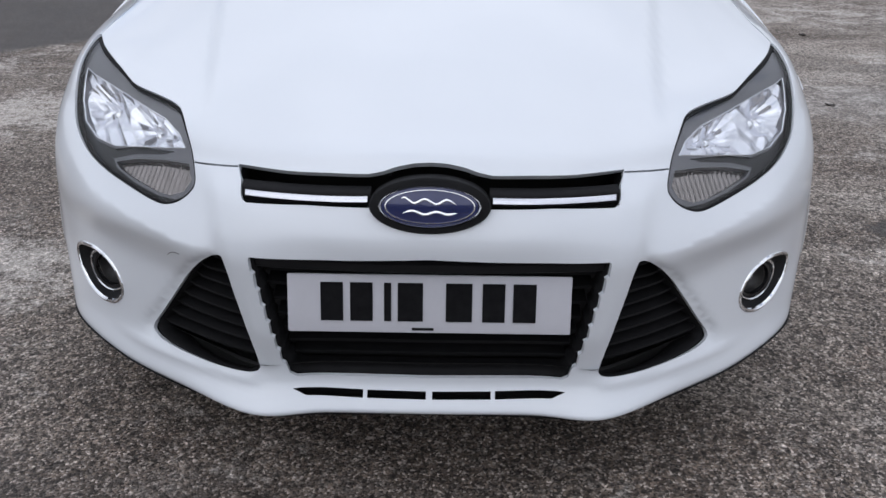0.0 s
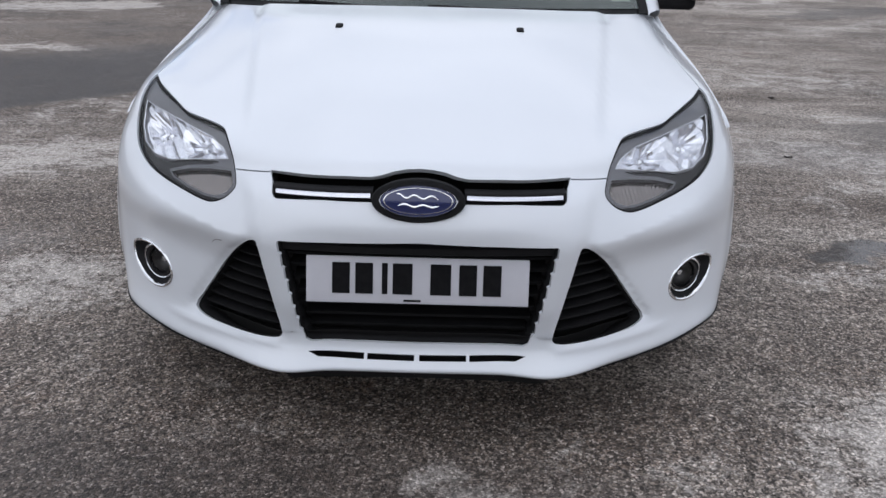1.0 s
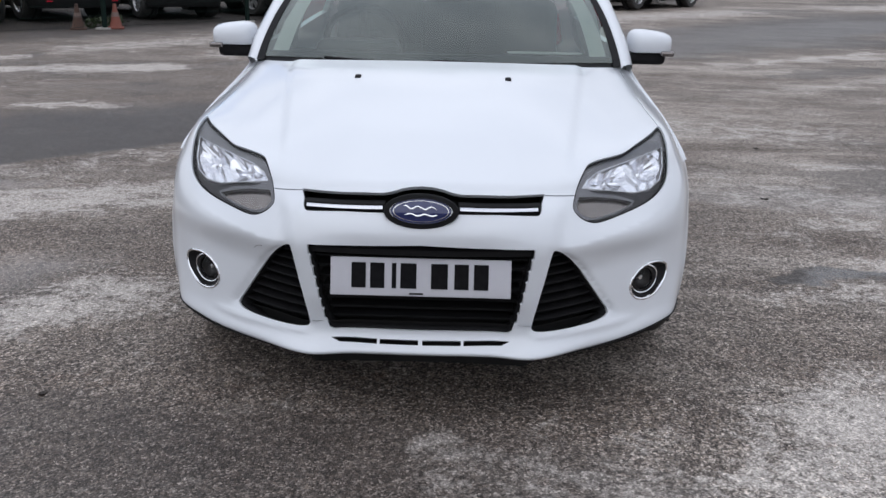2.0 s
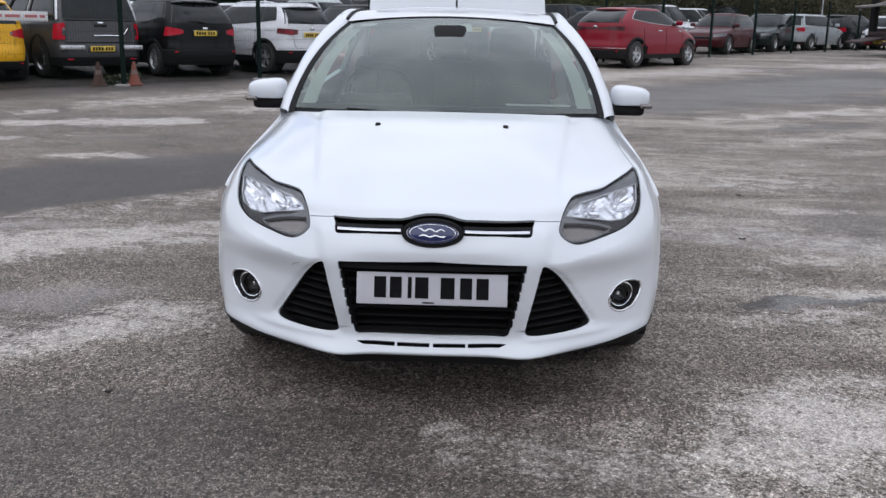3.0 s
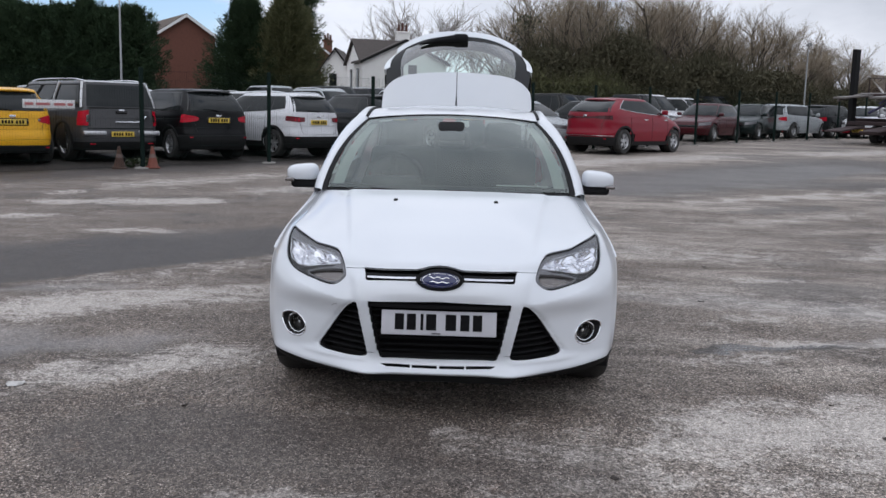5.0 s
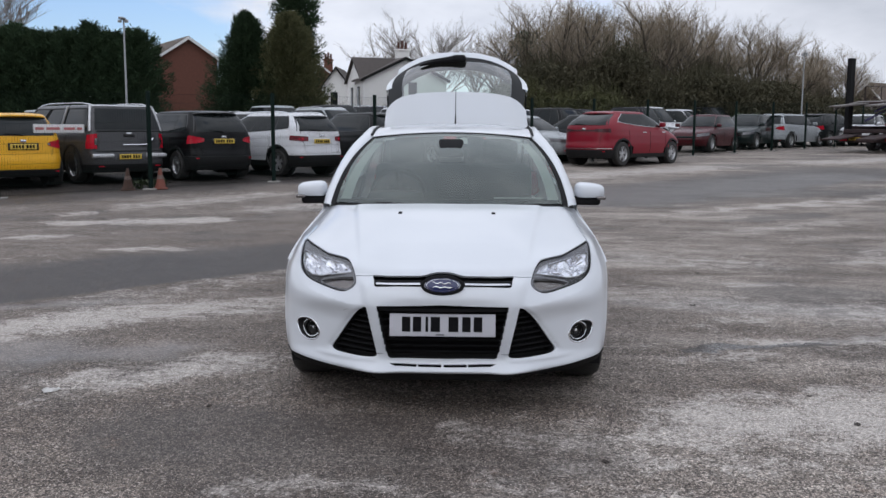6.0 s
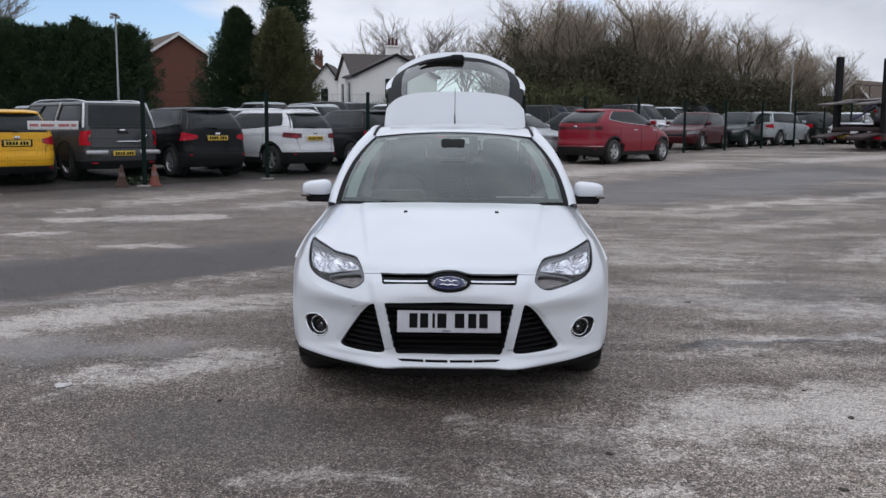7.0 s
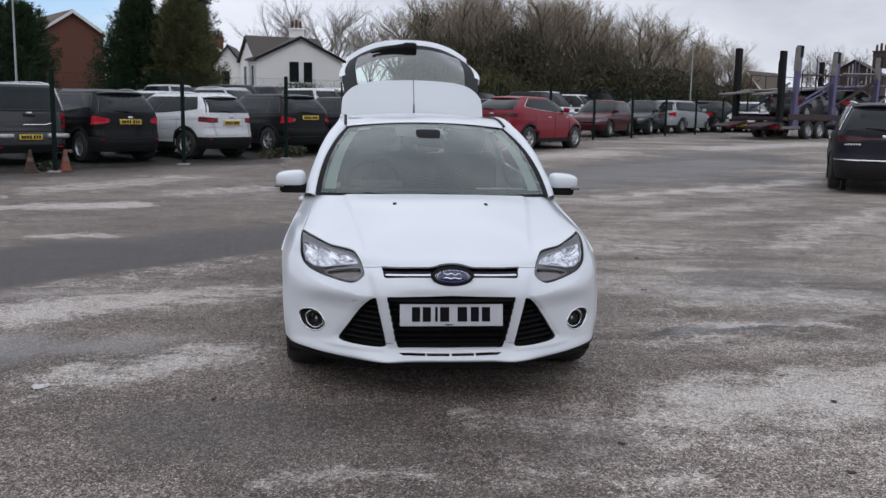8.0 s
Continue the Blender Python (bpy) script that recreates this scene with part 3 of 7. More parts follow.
SCREEN_GLASS = glass("green_tinted_windscreen", (0.50, 0.58, 0.55), 0.0, 1.5, (0.93, 1.0, 0.97))
CLEAR_LENS = glass("clear_lamp_lens", (0.96, 0.965, 0.97), 0.0, 0.35)
HATCH_GLASS = glass("tailgate_glass", (0.70, 0.84, 0.78), 0.0, 1.5)
BEZEL = material("grey_lamp_bezel", (0.15, 0.15, 0.16), 0.34, 0.6, (0.20, 0.20, 0.21), 20, 1.0)
BEZEL_DARK = material("dark_lamp_bezel", (0.010, 0.010, 0.011), 0.35, 0.1, (0.017, 0.016, 0.017), 20, 1.0)
REFLECTOR = material("bright_lamp_reflector", (0.84, 0.85, 0.89), 0.19, 0.88, (0.70, 0.71, 0.76), 34, 1.0)
RIBBED = material("ribbed_clear_indicator", (0.24, 0.22, 0.215), 0.14, 0.8, (0.12, 0.11, 0.105), 34, 1.0, coat=0.3)
MIRROR_SHELL = material("grey_mirror_shell", (0.20, 0.20, 0.20), 0.6, 0.0, (0.24, 0.24, 0.24), 20, 1.0)
BAR_CHROME = material("dull_chrome_bar", (0.60, 0.61, 0.65), 0.22, 1.0, (0.54, 0.55, 0.59), 30, 1.0)
PLATE_WHITE = material("white_number_plate", (0.52, 0.52, 0.56), 0.45, 0.0, (0.47, 0.47, 0.51), 18, 1.0)
EMBLEM_BLUE = material("deep_blue_enamel", (0.008, 0.014, 0.075), 0.18, 0.2, (0.014, 0.022, 0.1), 30, 1.0, coat=1.0)


def inside(poly, pts):
    """Which of pts lie in the polygon."""
    x, y = pts[:, 0], pts[:, 1]
    res = np.zeros(len(pts), bool)
    n = len(poly)
    for i in range(n):
        (x0, y0), (x1, y1) = poly[i], poly[(i + 1) % n]
        hit = (y0 > y) != (y1 > y)
        with np.errstate(divide="ignore", invalid="ignore"):
            res ^= hit & (x < (x1 - x0) * (y - y0) / (y1 - y0) + x0)
    return res


def triangulate(grid, outlines, near):
    """Triangles over the grid points with the closed outlines as edges."""
    pts = np.array(grid, float)
    lines = [np.array(o, float) for o in outlines]
    edge_pts = np.concatenate(lines)
    keep = np.ones(len(pts), bool)
    for q in edge_pts:
        keep &= ((pts[:, 0] - q[0]) / near[0]) ** 2 + ((pts[:, 1] - q[1]) / near[1]) ** 2 > 1
    pts = pts[keep]
    coords, edges = [Vector(p) for p in pts], []
    for o in lines:
        s = len(coords)
        coords += [Vector(p) for p in o]
        edges += [(s + i, s + (i + 1) % len(o)) for i in range(len(o))]
    v, _, f, *_ = delaunay_2d_cdt(coords, edges, [], 0, 1e-6)
    v = np.array([tuple(p) for p in v])
    f = np.array([t for t in f if len(t) == 3])
    return v, f, v[f].mean(1)


def sheet_part(name, at, normal, uv, tris, mat, parent, off=0.0, rim=0.012, label="", push=None):
    """A part from triangles of a sheet, with its edges turned inwards."""
    used, inv = np.unique(tris, return_inverse=True)
    tris = inv.reshape(-1, 3)
    u, s = uv[used, 0], uv[used, 1]
    n = normal(u, s)
    p = at(u, s) - n * off
    if push is not None:
        p = p - n * push(p)[:, None]
    cross = np.cross(p[tris[:, 1]] - p[tris[:, 0]], p[tris[:, 2]] - p[tris[:, 0]])
    flip = (cross * n[tris].mean(1)).sum(1) < 0
    tris[flip] = tris[flip][:, ::-1]
    verts, faces, normals = [tuple(q) for q in p], [tuple(int(i) for i in t) for t in tris], [tuple(q) for q in n]
    if rim:
        count = {}
        for a, b, c in faces:
            for e in ((a, b), (b, c), (c, a)):
                count[e] = 1
        for a, b in [e for e in count if (e[1], e[0]) not in count]:
            q = [p[a], p[b], p[b] - n[b] * rim, p[a] - n[a] * rim]
            side = np.cross(q[1] - q[0], n[a])
            side = side / (np.linalg.norm(side) + 1e-12)
            i = len(verts)
            verts += [tuple(w) for w in q]
            normals += [tuple(side)] * 4
            faces.append((i + 1, i, i + 3, i + 2))
    ob = mesh_part(name, verts, faces, mat, parent, label, sharp=0)
    if push is None:
        ob.data.normals_split_custom_set_from_vertices(normals)
    return ob


def mirrored(half):
    """The other side's outline of one given for x > 0."""
    return [(-x, z) for x, z in half]


def dense(points, step=0.012, closed=True, curve=True):
    """Points along an outline, evenly close."""
    pts = smooth_line(points, 5, closed) if curve else [np.array(p, float) for p in points] + ([np.array(points[0], float)] if closed else [])
    if curve and closed:
        pts.append(pts[0])
    out = []
    for a, b in zip(pts, pts[1:]):
        k = max(1, int(np.ceil(np.linalg.norm(b - a) / step)))
        out += [tuple(a + (b - a) * i / k) for i in range(k)]
    if not closed:
        out.append(tuple(pts[-1]))
    return out


def inset(poly, d):
    """A closed outline drawn in by d."""
    p = np.array(poly)
    t = np.roll(p, -1, 0) - np.roll(p, 1, 0)
    t /= np.linalg.norm(t, axis=1, keepdims=True) + 1e-12
    area = np.sum(p[:, 0] * np.roll(p[:, 1], -1) - np.roll(p[:, 0], -1) * p[:, 1])
    n = np.stack([-t[:, 1], t[:, 0]], 1) * np.sign(area)
    return [tuple(q) for q in p + n * d]


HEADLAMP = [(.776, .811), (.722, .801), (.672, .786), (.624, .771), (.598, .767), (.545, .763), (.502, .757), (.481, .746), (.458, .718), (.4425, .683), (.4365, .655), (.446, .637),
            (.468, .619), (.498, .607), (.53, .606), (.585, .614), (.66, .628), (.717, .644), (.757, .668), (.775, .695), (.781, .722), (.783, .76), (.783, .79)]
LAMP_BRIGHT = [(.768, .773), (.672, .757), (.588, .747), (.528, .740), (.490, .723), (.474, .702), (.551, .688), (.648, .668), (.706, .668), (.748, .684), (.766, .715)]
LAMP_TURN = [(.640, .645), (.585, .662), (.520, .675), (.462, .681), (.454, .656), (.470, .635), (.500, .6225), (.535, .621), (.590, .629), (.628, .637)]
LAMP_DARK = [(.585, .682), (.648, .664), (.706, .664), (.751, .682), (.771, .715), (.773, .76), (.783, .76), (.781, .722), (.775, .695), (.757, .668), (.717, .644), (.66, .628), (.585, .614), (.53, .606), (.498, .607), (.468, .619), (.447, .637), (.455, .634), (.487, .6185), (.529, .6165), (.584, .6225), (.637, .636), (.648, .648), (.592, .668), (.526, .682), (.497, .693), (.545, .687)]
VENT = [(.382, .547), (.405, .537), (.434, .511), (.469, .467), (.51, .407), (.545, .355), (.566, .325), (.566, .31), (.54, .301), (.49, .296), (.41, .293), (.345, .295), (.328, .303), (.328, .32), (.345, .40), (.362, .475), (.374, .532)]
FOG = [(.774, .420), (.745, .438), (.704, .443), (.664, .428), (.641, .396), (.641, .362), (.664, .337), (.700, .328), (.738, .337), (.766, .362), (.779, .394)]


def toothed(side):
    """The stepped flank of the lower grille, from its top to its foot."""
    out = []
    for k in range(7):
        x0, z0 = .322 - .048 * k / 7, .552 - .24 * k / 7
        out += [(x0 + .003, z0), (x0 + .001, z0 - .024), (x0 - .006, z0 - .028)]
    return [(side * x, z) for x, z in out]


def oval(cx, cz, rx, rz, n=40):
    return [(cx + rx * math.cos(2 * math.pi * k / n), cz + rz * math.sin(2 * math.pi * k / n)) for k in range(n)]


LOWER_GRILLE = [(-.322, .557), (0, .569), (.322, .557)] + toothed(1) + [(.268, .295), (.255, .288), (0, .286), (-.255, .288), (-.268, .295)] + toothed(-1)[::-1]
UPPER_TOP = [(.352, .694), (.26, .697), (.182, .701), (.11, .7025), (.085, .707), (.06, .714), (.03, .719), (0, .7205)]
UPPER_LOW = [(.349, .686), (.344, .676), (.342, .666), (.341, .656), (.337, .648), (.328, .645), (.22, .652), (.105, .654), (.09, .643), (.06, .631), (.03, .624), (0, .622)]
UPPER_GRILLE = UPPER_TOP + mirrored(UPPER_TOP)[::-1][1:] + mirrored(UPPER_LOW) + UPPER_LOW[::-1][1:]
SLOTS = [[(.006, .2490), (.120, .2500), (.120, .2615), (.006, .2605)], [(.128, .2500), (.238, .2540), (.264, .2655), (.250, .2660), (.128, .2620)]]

hatchback = thing("hatchback", pose(0, 0, 0), "white five-door hatchback with its tailgate raised, on the tarmac", "car", "cars parked in the open")


def uv_line(points):
    return [tuple(q) for q in shell_find(points)]


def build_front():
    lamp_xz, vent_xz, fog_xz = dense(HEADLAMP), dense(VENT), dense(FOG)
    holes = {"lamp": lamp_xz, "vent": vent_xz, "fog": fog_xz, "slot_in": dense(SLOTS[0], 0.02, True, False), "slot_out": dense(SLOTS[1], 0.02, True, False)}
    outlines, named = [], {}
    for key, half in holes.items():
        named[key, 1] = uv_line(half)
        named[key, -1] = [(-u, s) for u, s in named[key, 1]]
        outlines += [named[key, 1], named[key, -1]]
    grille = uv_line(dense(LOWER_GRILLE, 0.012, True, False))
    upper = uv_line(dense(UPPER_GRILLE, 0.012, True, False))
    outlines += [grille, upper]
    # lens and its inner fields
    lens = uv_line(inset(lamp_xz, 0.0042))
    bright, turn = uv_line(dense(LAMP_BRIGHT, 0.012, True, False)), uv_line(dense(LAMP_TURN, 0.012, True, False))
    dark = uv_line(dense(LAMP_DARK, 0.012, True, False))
    # shut lines of the bonnet and of the wings
    corner, tip, end = uv_line([(.4425, .684), (.776, .811), (.3515, .6905)])
    shuts = {}
    a, b = np.array(end), np.array(corner)
    mid = [a + (b - a) * k / 6 for k in range(7)]
    shuts["nose"] = [(u, s + .022) for u, s in mid] + [(u, s - .022) for u, s in mid[::-1]]
    a, b = np.array(tip) + (0, 0.02), np.array((5.3, 11.0))
    mid = [a + (b - a) * k / 24 + (0.10 * math.sin(math.pi * k / 24), 0) for k in range(25)]
    side_line = mid
    shuts["side"] = [(u - .017, s) for u, s in mid] + [(u + .017, s) for u, s in mid[::-1]]
    low = uv_line([(.770, .690)])[0]
    a, b = np.array(low) + (.03, 0), np.array((6.0, 6.35))
    mid = [a + (b - a) * k / 10 for k in range(11)]
    wing_line = mid
    outlines += [[tuple(q) for q in wing_line] + [(u, s - .004) for u, s in wing_line[::-1]]]
    outlines += [[(-u, s) for u, s in outlines[-1]]]
    for poly in shuts.values():
        outlines += [poly, [(-u, s) for u, s in poly]]
    border = [(u, 0.0) for u in np.linspace(-6, 6, 121)] + [(6.0, s) for s in np.linspace(0, 11, 89)[1:]] + [(u, 11.0) for u in np.linspace(6, -6, 121)[1:]] + [(-6.0, s) for s in np.linspace(11, 0, 89)[1:-1]]
    outlines.append(border)
    gu, gs = np.meshgrid(np.linspace(-5.9, 5.9, 119), np.linspace(0.12, 10.9, 90))
    uv, tris, mids = triangulate(np.stack([gu.ravel(), gs.ravel()], 1), outlines, (0.05, 0.06))

    gone = inside(grille, mids) | inside(upper, mids)
    for poly in list(named.values()) + list(shuts.values()) + [[(-u, s) for u, s in p] for p in shuts.values()]:
        gone |= inside(poly, mids)
    hood_half = [tuple(q) for q in side_line[::-1]]
    k0 = int(np.argmin([abs(u - tip[0]) + abs(s - tip[1]) for u, s in named["lamp", 1]]))
    ring = named["lamp", 1][k0:] + named["lamp", 1][:k0]
    k1 = int(np.argmin([abs(u - corner[0]) + abs(s - corner[1]) for u, s in ring]))
    edge = ring[:k1 + 1] if k1 < len(ring) / 2 else ring[:k1 - 1:-1]
    front_edge = uv_line(dense(UPPER_TOP, 0.012, False, False))
    hood_half += edge + [tuple(corner)] + front_edge
    hood_poly = hood_half + [(-u, s) for u, s in hood_half[::-1]]
    hood = inside(hood_poly, mids) & ~gone
    wing_r = inside([tuple(q) for q in wing_line] + [(6.1, 6.4), (6.1, 11.1), (5.3, 11.1)] + [tuple(q) for q in side_line[::-1]], mids) & ~gone & ~hood
    wing_l = inside([(-u, s) for u, s in [tuple(q) for q in wing_line] + [(6.1, 6.4), (6.1, 11.1), (5.3, 11.1)] + [tuple(q) for q in side_line[::-1]]], mids) & ~gone & ~hood
    bumper = ~gone & ~hood & ~wing_l & ~wing_r
    sheet_part("bonnet", shell_at, shell_normal, uv, tris[hood], WHITE_PAINT, hatchback, rim=0.014)
    bumper_ob = sheet_part("front_bumper", shell_at, shell_normal, uv, tris[bumper], WHITE_PAINT, hatchback, rim=0.009)
    sheet_part("front_wing", shell_at, shell_normal, uv, tris[wing_l], WHITE_PAINT, hatchback, rim=0.014)
    sheet_part("front_wing", shell_at, shell_normal, uv, tris[wing_r], WHITE_PAINT, hatchback, rim=0.014)

    # a black sheet behind all openings stands in for the shade inside the nose
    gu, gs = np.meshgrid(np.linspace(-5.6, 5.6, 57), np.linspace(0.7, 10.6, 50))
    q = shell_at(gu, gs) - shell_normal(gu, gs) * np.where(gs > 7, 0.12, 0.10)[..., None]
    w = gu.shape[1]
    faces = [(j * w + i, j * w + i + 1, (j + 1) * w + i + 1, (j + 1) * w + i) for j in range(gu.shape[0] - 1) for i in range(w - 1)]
    mesh_part("nose_shade_sheet", q.reshape(-1, 3), faces, DARK_VOID, hatchback, sharp=0)
    q = shell_at(gu[:1].repeat(2, 0), np.array([0.05, 0.7])[:, None] + 0 * gu[:1].repeat(2, 0))
    q[1] += (0, 0.06, 0.0)
    mesh_part("under_tray", np.concatenate([q[0], q[1] + (0, .5, -.02)]), [(i, i + 1, w + i + 1, w + i) for i in range(w - 1)], DARK_TRIM, hatchback, sharp=0)

    # black lower edge that widens towards the corners
    for side in (1, -1):
        uu = np.linspace(2.3, 6.0, 31)
        high = np.interp(uu, [2.3, 2.8, 3.5, 4.5, 6.0], [0.6, 0.75, 0.95, 1.1, 1.25])
        rows_v = [shell_at(side * uu, high * k) + shell_normal(side * uu, np.maximum(high * k, 0.1)) * o for k, o in ((1.0, 0.0005), (0.97, 0.004), (0.6, 0.004), (0.2, 0.003))]
        rows_v.append(rows_v[-1] + np.array([0, 0.03, -0.022]))
        m = len(uu)
        mesh_part("lower_valance", np.concatenate(rows_v), [(j * m + i, j * m + i + 1, (j + 1) * m + i + 1, (j + 1) * m + i) for j in range(4) for i in range(m - 1)], BLACK_PLASTIC, hatchback)

    # headlamps
    for side in (1, -1):
        flip = lambda poly: [(side * u, s) for u, s in poly]
        lens_s, bright_s, turn_s, dark_s = flip(lens), flip(bright), flip(turn), flip(dark)
        u0, u1 = min(u for u, s in lens_s), max(u for u, s in lens_s)
        s0, s1 = min(s for u, s in lens_s), max(s for u, s in lens_s)
        gu, gs = np.meshgrid(np.arange(u0, u1, 0.045), np.arange(s0, s1, 0.06))
        v, f, c = triangulate(np.stack([gu.ravel(), gs.ravel()], 1), [lens_s, bright_s, turn_s, dark_s], (0.02, 0.03))
        in_lens, in_b, in_t, in_d = inside(lens_s, c), inside(bright_s, c), inside(turn_s, c), inside(dark_s, c)
        lamp = sheet_part("headlamp", shell_at, shell_normal, v, f[in_lens & ~in_b & ~in_t & ~in_d], BEZEL, hatchback, off=0.011, rim=0.05, label="grey headlamp with bright reflectors")
        sheet_part("lower_bezel", shell_at, shell_normal, v, f[in_lens & ~in_b & ~in_t & in_d], BEZEL_DARK, lamp, off=0.016, rim=0.05)

        def bowls(p, side=side):
            d = np.zeros(len(p))
            for bx, bz, r in ((.700, .714, .052), (.575, .708, .050), (.515, .712, .026)):
                k = ((p[:, 0] - side * bx) / r) ** 2 + ((p[:, 2] - bz) / (r * 0.72)) ** 2
                d = np.maximum(d, np.where(k < 1, (1 - k) * r * 0.55, 0))
            fan = np.zeros(len(p))
            for bx, bz, n in ((.700, .714, 9), (.575, .708, 8)):
                ang = np.arctan2(p[:, 2] - bz, p[:, 0] - side * bx)
                near = np.exp(-(((p[:, 0] - side * bx) / 0.07) ** 2))
                fan += near * 0.0045 * np.abs(((ang * n / math.pi) % 2) - 1)
            steps = 0.006 * np.abs((((p[:, 0] * 0.9 + p[:, 2]) / 0.022) % 2) - 1)
            return d + fan + steps

        fu, fs_ = np.meshgrid(np.arange(u0, u1, 0.010), np.arange(s0, s1, 0.014))
        vb, fb, cb = triangulate(np.stack([fu.ravel(), fs_.ravel()], 1), [bright_s, turn_s], (0.004, 0.006))
        ob = sheet_part("reflector", shell_at, shell_normal, vb, fb[inside(bright_s, cb)], REFLECTOR, lamp, off=0.017, rim=0.0, push=bowls)
        ob.data.set_sharp_from_angle(angle=radians(22))
        for bx, bz in ((.700, .714), (.575, .708)):
            u, s = shell_find([(side * bx, bz)])[0]
            p, n = shell_at(u, s), shell_normal(u, s)
            vs, fs = tube([p - n * 0.075, p - n * 0.045, p - n * 0.04], [0.010, 0.010, 0.003], 10)
            mesh_part("bulb", vs, fs, SATIN_CHROME, lamp)
        arr = np.array(bright_s)
        edge_line = shell_at(arr[:, 0], arr[:, 1]) - shell_normal(arr[:, 0], arr[:, 1]) * 0.012
        vs, fs = tube([Vector(q) for q in edge_line] + [Vector(edge_line[0])], 0.0016, 6)
        mesh_part("bright_edge", vs, fs, SATIN_CHROME, lamp)
        ribs = lambda p: 0.005 * np.abs(np.sin(p[:, 0] * 300 + p[:, 2] * side * 60)) + 0.010 * np.clip((p[:, 2] - p[:, 2].min()) / 0.06, 0, 1)
        sheet_part("indicator", shell_at, shell_normal, vb, fb[inside(turn_s, cb)], RIBBED, lamp, off=0.018, rim=0.0, push=ribs)
        cover = sheet_part("lamp_lens", shell_at, shell_normal, v, f[in_lens], CLEAR_LENS, lamp, off=0.002, rim=0.0, label="clear moulded lens")
        cover.visible_shadow = False
        # black seal round the lens
        ring = named["lamp", side]
        vs, fs, path = [], [], []
        arr = np.array(ring)
        p, n = shell_at(arr[:, 0], arr[:, 1]), shell_normal(arr[:, 0], arr[:, 1])
        inner = np.array(flip(lens))
        pi, ni = shell_at(inner[:, 0], inner[:, 1]), shell_normal(inner[:, 0], inner[:, 1])
        m = len(p)
        verts = np.concatenate([p - n * 0.006, pi - ni * 0.003, pi - ni * 0.03])
        fs = []
        for i in range(m):
            j = (i + 1) % m
            fs += [(i, j, m + j, m + i), (m + i, m + j, 2 * m + j, 2 * m + i)]
        mesh_part("lamp_seal", verts, fs, BLACK_PLASTIC, lamp, sharp=0)

    def slat(name, z_of, x0, x1, deep, thick, back, parent, mat=BLACK_PLASTIC, steps=20, tilt=0.0):
        """A louvre that follows the shell between two places across."""
        xs = np.linspace(x0, x1, steps)
        uvs = shell_find([(x, z_of(x)) for x in xs])
        p = shell_at(uvs[:, 0], uvs[:, 1])
        verts, faces = [], []
        for q in p:
            for dy, dz in ((back, thick * 0.35), (back + 0.004, thick * 0.5), (back + deep, thick * 0.3 + 0.006), (back + deep, -thick * 0.4 + 0.006), (back + 0.004, -thick * 0.5), (back, -thick * 0.35)):
                verts.append((q[0], q[1] + dy + tilt * dz, q[2] + dz))
        for i in range(steps - 1):
            for k in range(6):
                a, b = i * 6 + k, i * 6 + (k + 1) % 6
                faces.append((a, b, b + 6, a + 6))
        faces += [tuple(range(6)), tuple(range((steps - 1) * 6, steps * 6))]
        return mesh_part(name, verts, faces, mat, parent, sharp=50)

    # lower grille
    grille_ob = new("lower_grille")
    grille_ob.parent = hatchback
    for k, z in enumerate((.540, .512, .482, .448, .414, .380, .346, .313)):
        half = .318 - .052 * (.552 - z) / .24
        slat("grille_slat", lambda x, z=z: z, -half, half, 0.045, 0.009 if k else 0.020, 0.052 if k else 0.020, grille_ob)
    ring = np.array(grille)
    p, n = shell_at(ring[:, 0], ring[:, 1]), shell_normal(ring[:, 0], ring[:, 1])
    ctr = p.mean(0)
    m = len(p)
    into = (ctr - p) * 0.02
    into[:, 1] = 0
    verts = np.concatenate([p + (0, 0.012, 0), p + into + (0, 0.010, 0), p + into + (0, 0.07, 0)])
    fs = [q for i in range(m) for q in ((i, (i + 1) % m, m + (i + 1) % m, m + i), (m + i, m + (i + 1) % m, 2 * m + (i + 1) % m, 2 * m + i))]
    mesh_part("grille_frame", verts, fs, BLACK_PLASTIC, grille_ob, sharp=0)

    # side vents
    for side in (1, -1):
        vent_ob = new("side_vent")
        vent_ob.parent = hatchback
        out_x = [(.547, .382), (.511, .434), (.467, .469), (.407, .51), (.355, .545), (.31, .566), (.296, .49)]
        for k in range(8):
            z = .525 - k * .029
            xo = float(np.interp(-z, [-a for a, _ in out_x], [b for _, b in out_x])) - .006
            xi = .372 - (.535 - z) * .205 + .006
            if xo - xi < 0.02:
                continue
            tilt = .05
            zf = lambda x, z=z, xi=xi: z - .004 + (abs(x) - xi) * tilt
            slat("vent_slat", zf, side * xi, side * xo, 0.04, 0.007, 0.030, vent_ob, steps=12)
        ring = np.array(named["vent", side])
        p, n = shell_at(ring[:, 0], ring[:, 1]), shell_normal(ring[:, 0], ring[:, 1])
        into = (p.mean(0) - p) * 0.05
        m = len(p)
        verts = np.concatenate([p - n * 0.012, p + into - n * 0.016, p + into - n * 0.07])
        fs = [q for i in range(m) for q in ((i, (i + 1) % m, m + (i + 1) % m, m + i), (m + i, m + (i + 1) % m, 2 * m + (i + 1) % m, 2 * m + i))]
        mesh_part("vent_frame", verts, fs, BLACK_PLASTIC, vent_ob, sharp=0)

        # fog lamp: an eye-shaped bright surround with a round lamp in it
        ring = np.array(named["fog", side])
        p, n = shell_at(ring[:, 0], ring[:, 1]), shell_normal(ring[:, 0], ring[:, 1])
        ctr = p.mean(0)
        face = Vector(n.mean(0)).normalized()
        face = (face + Vector((0, -0.75, 0))).normalized()
        right = Vector((0, 0, 1)).cross(face).normalized()
        up = face.cross(right)
        m = len(p)
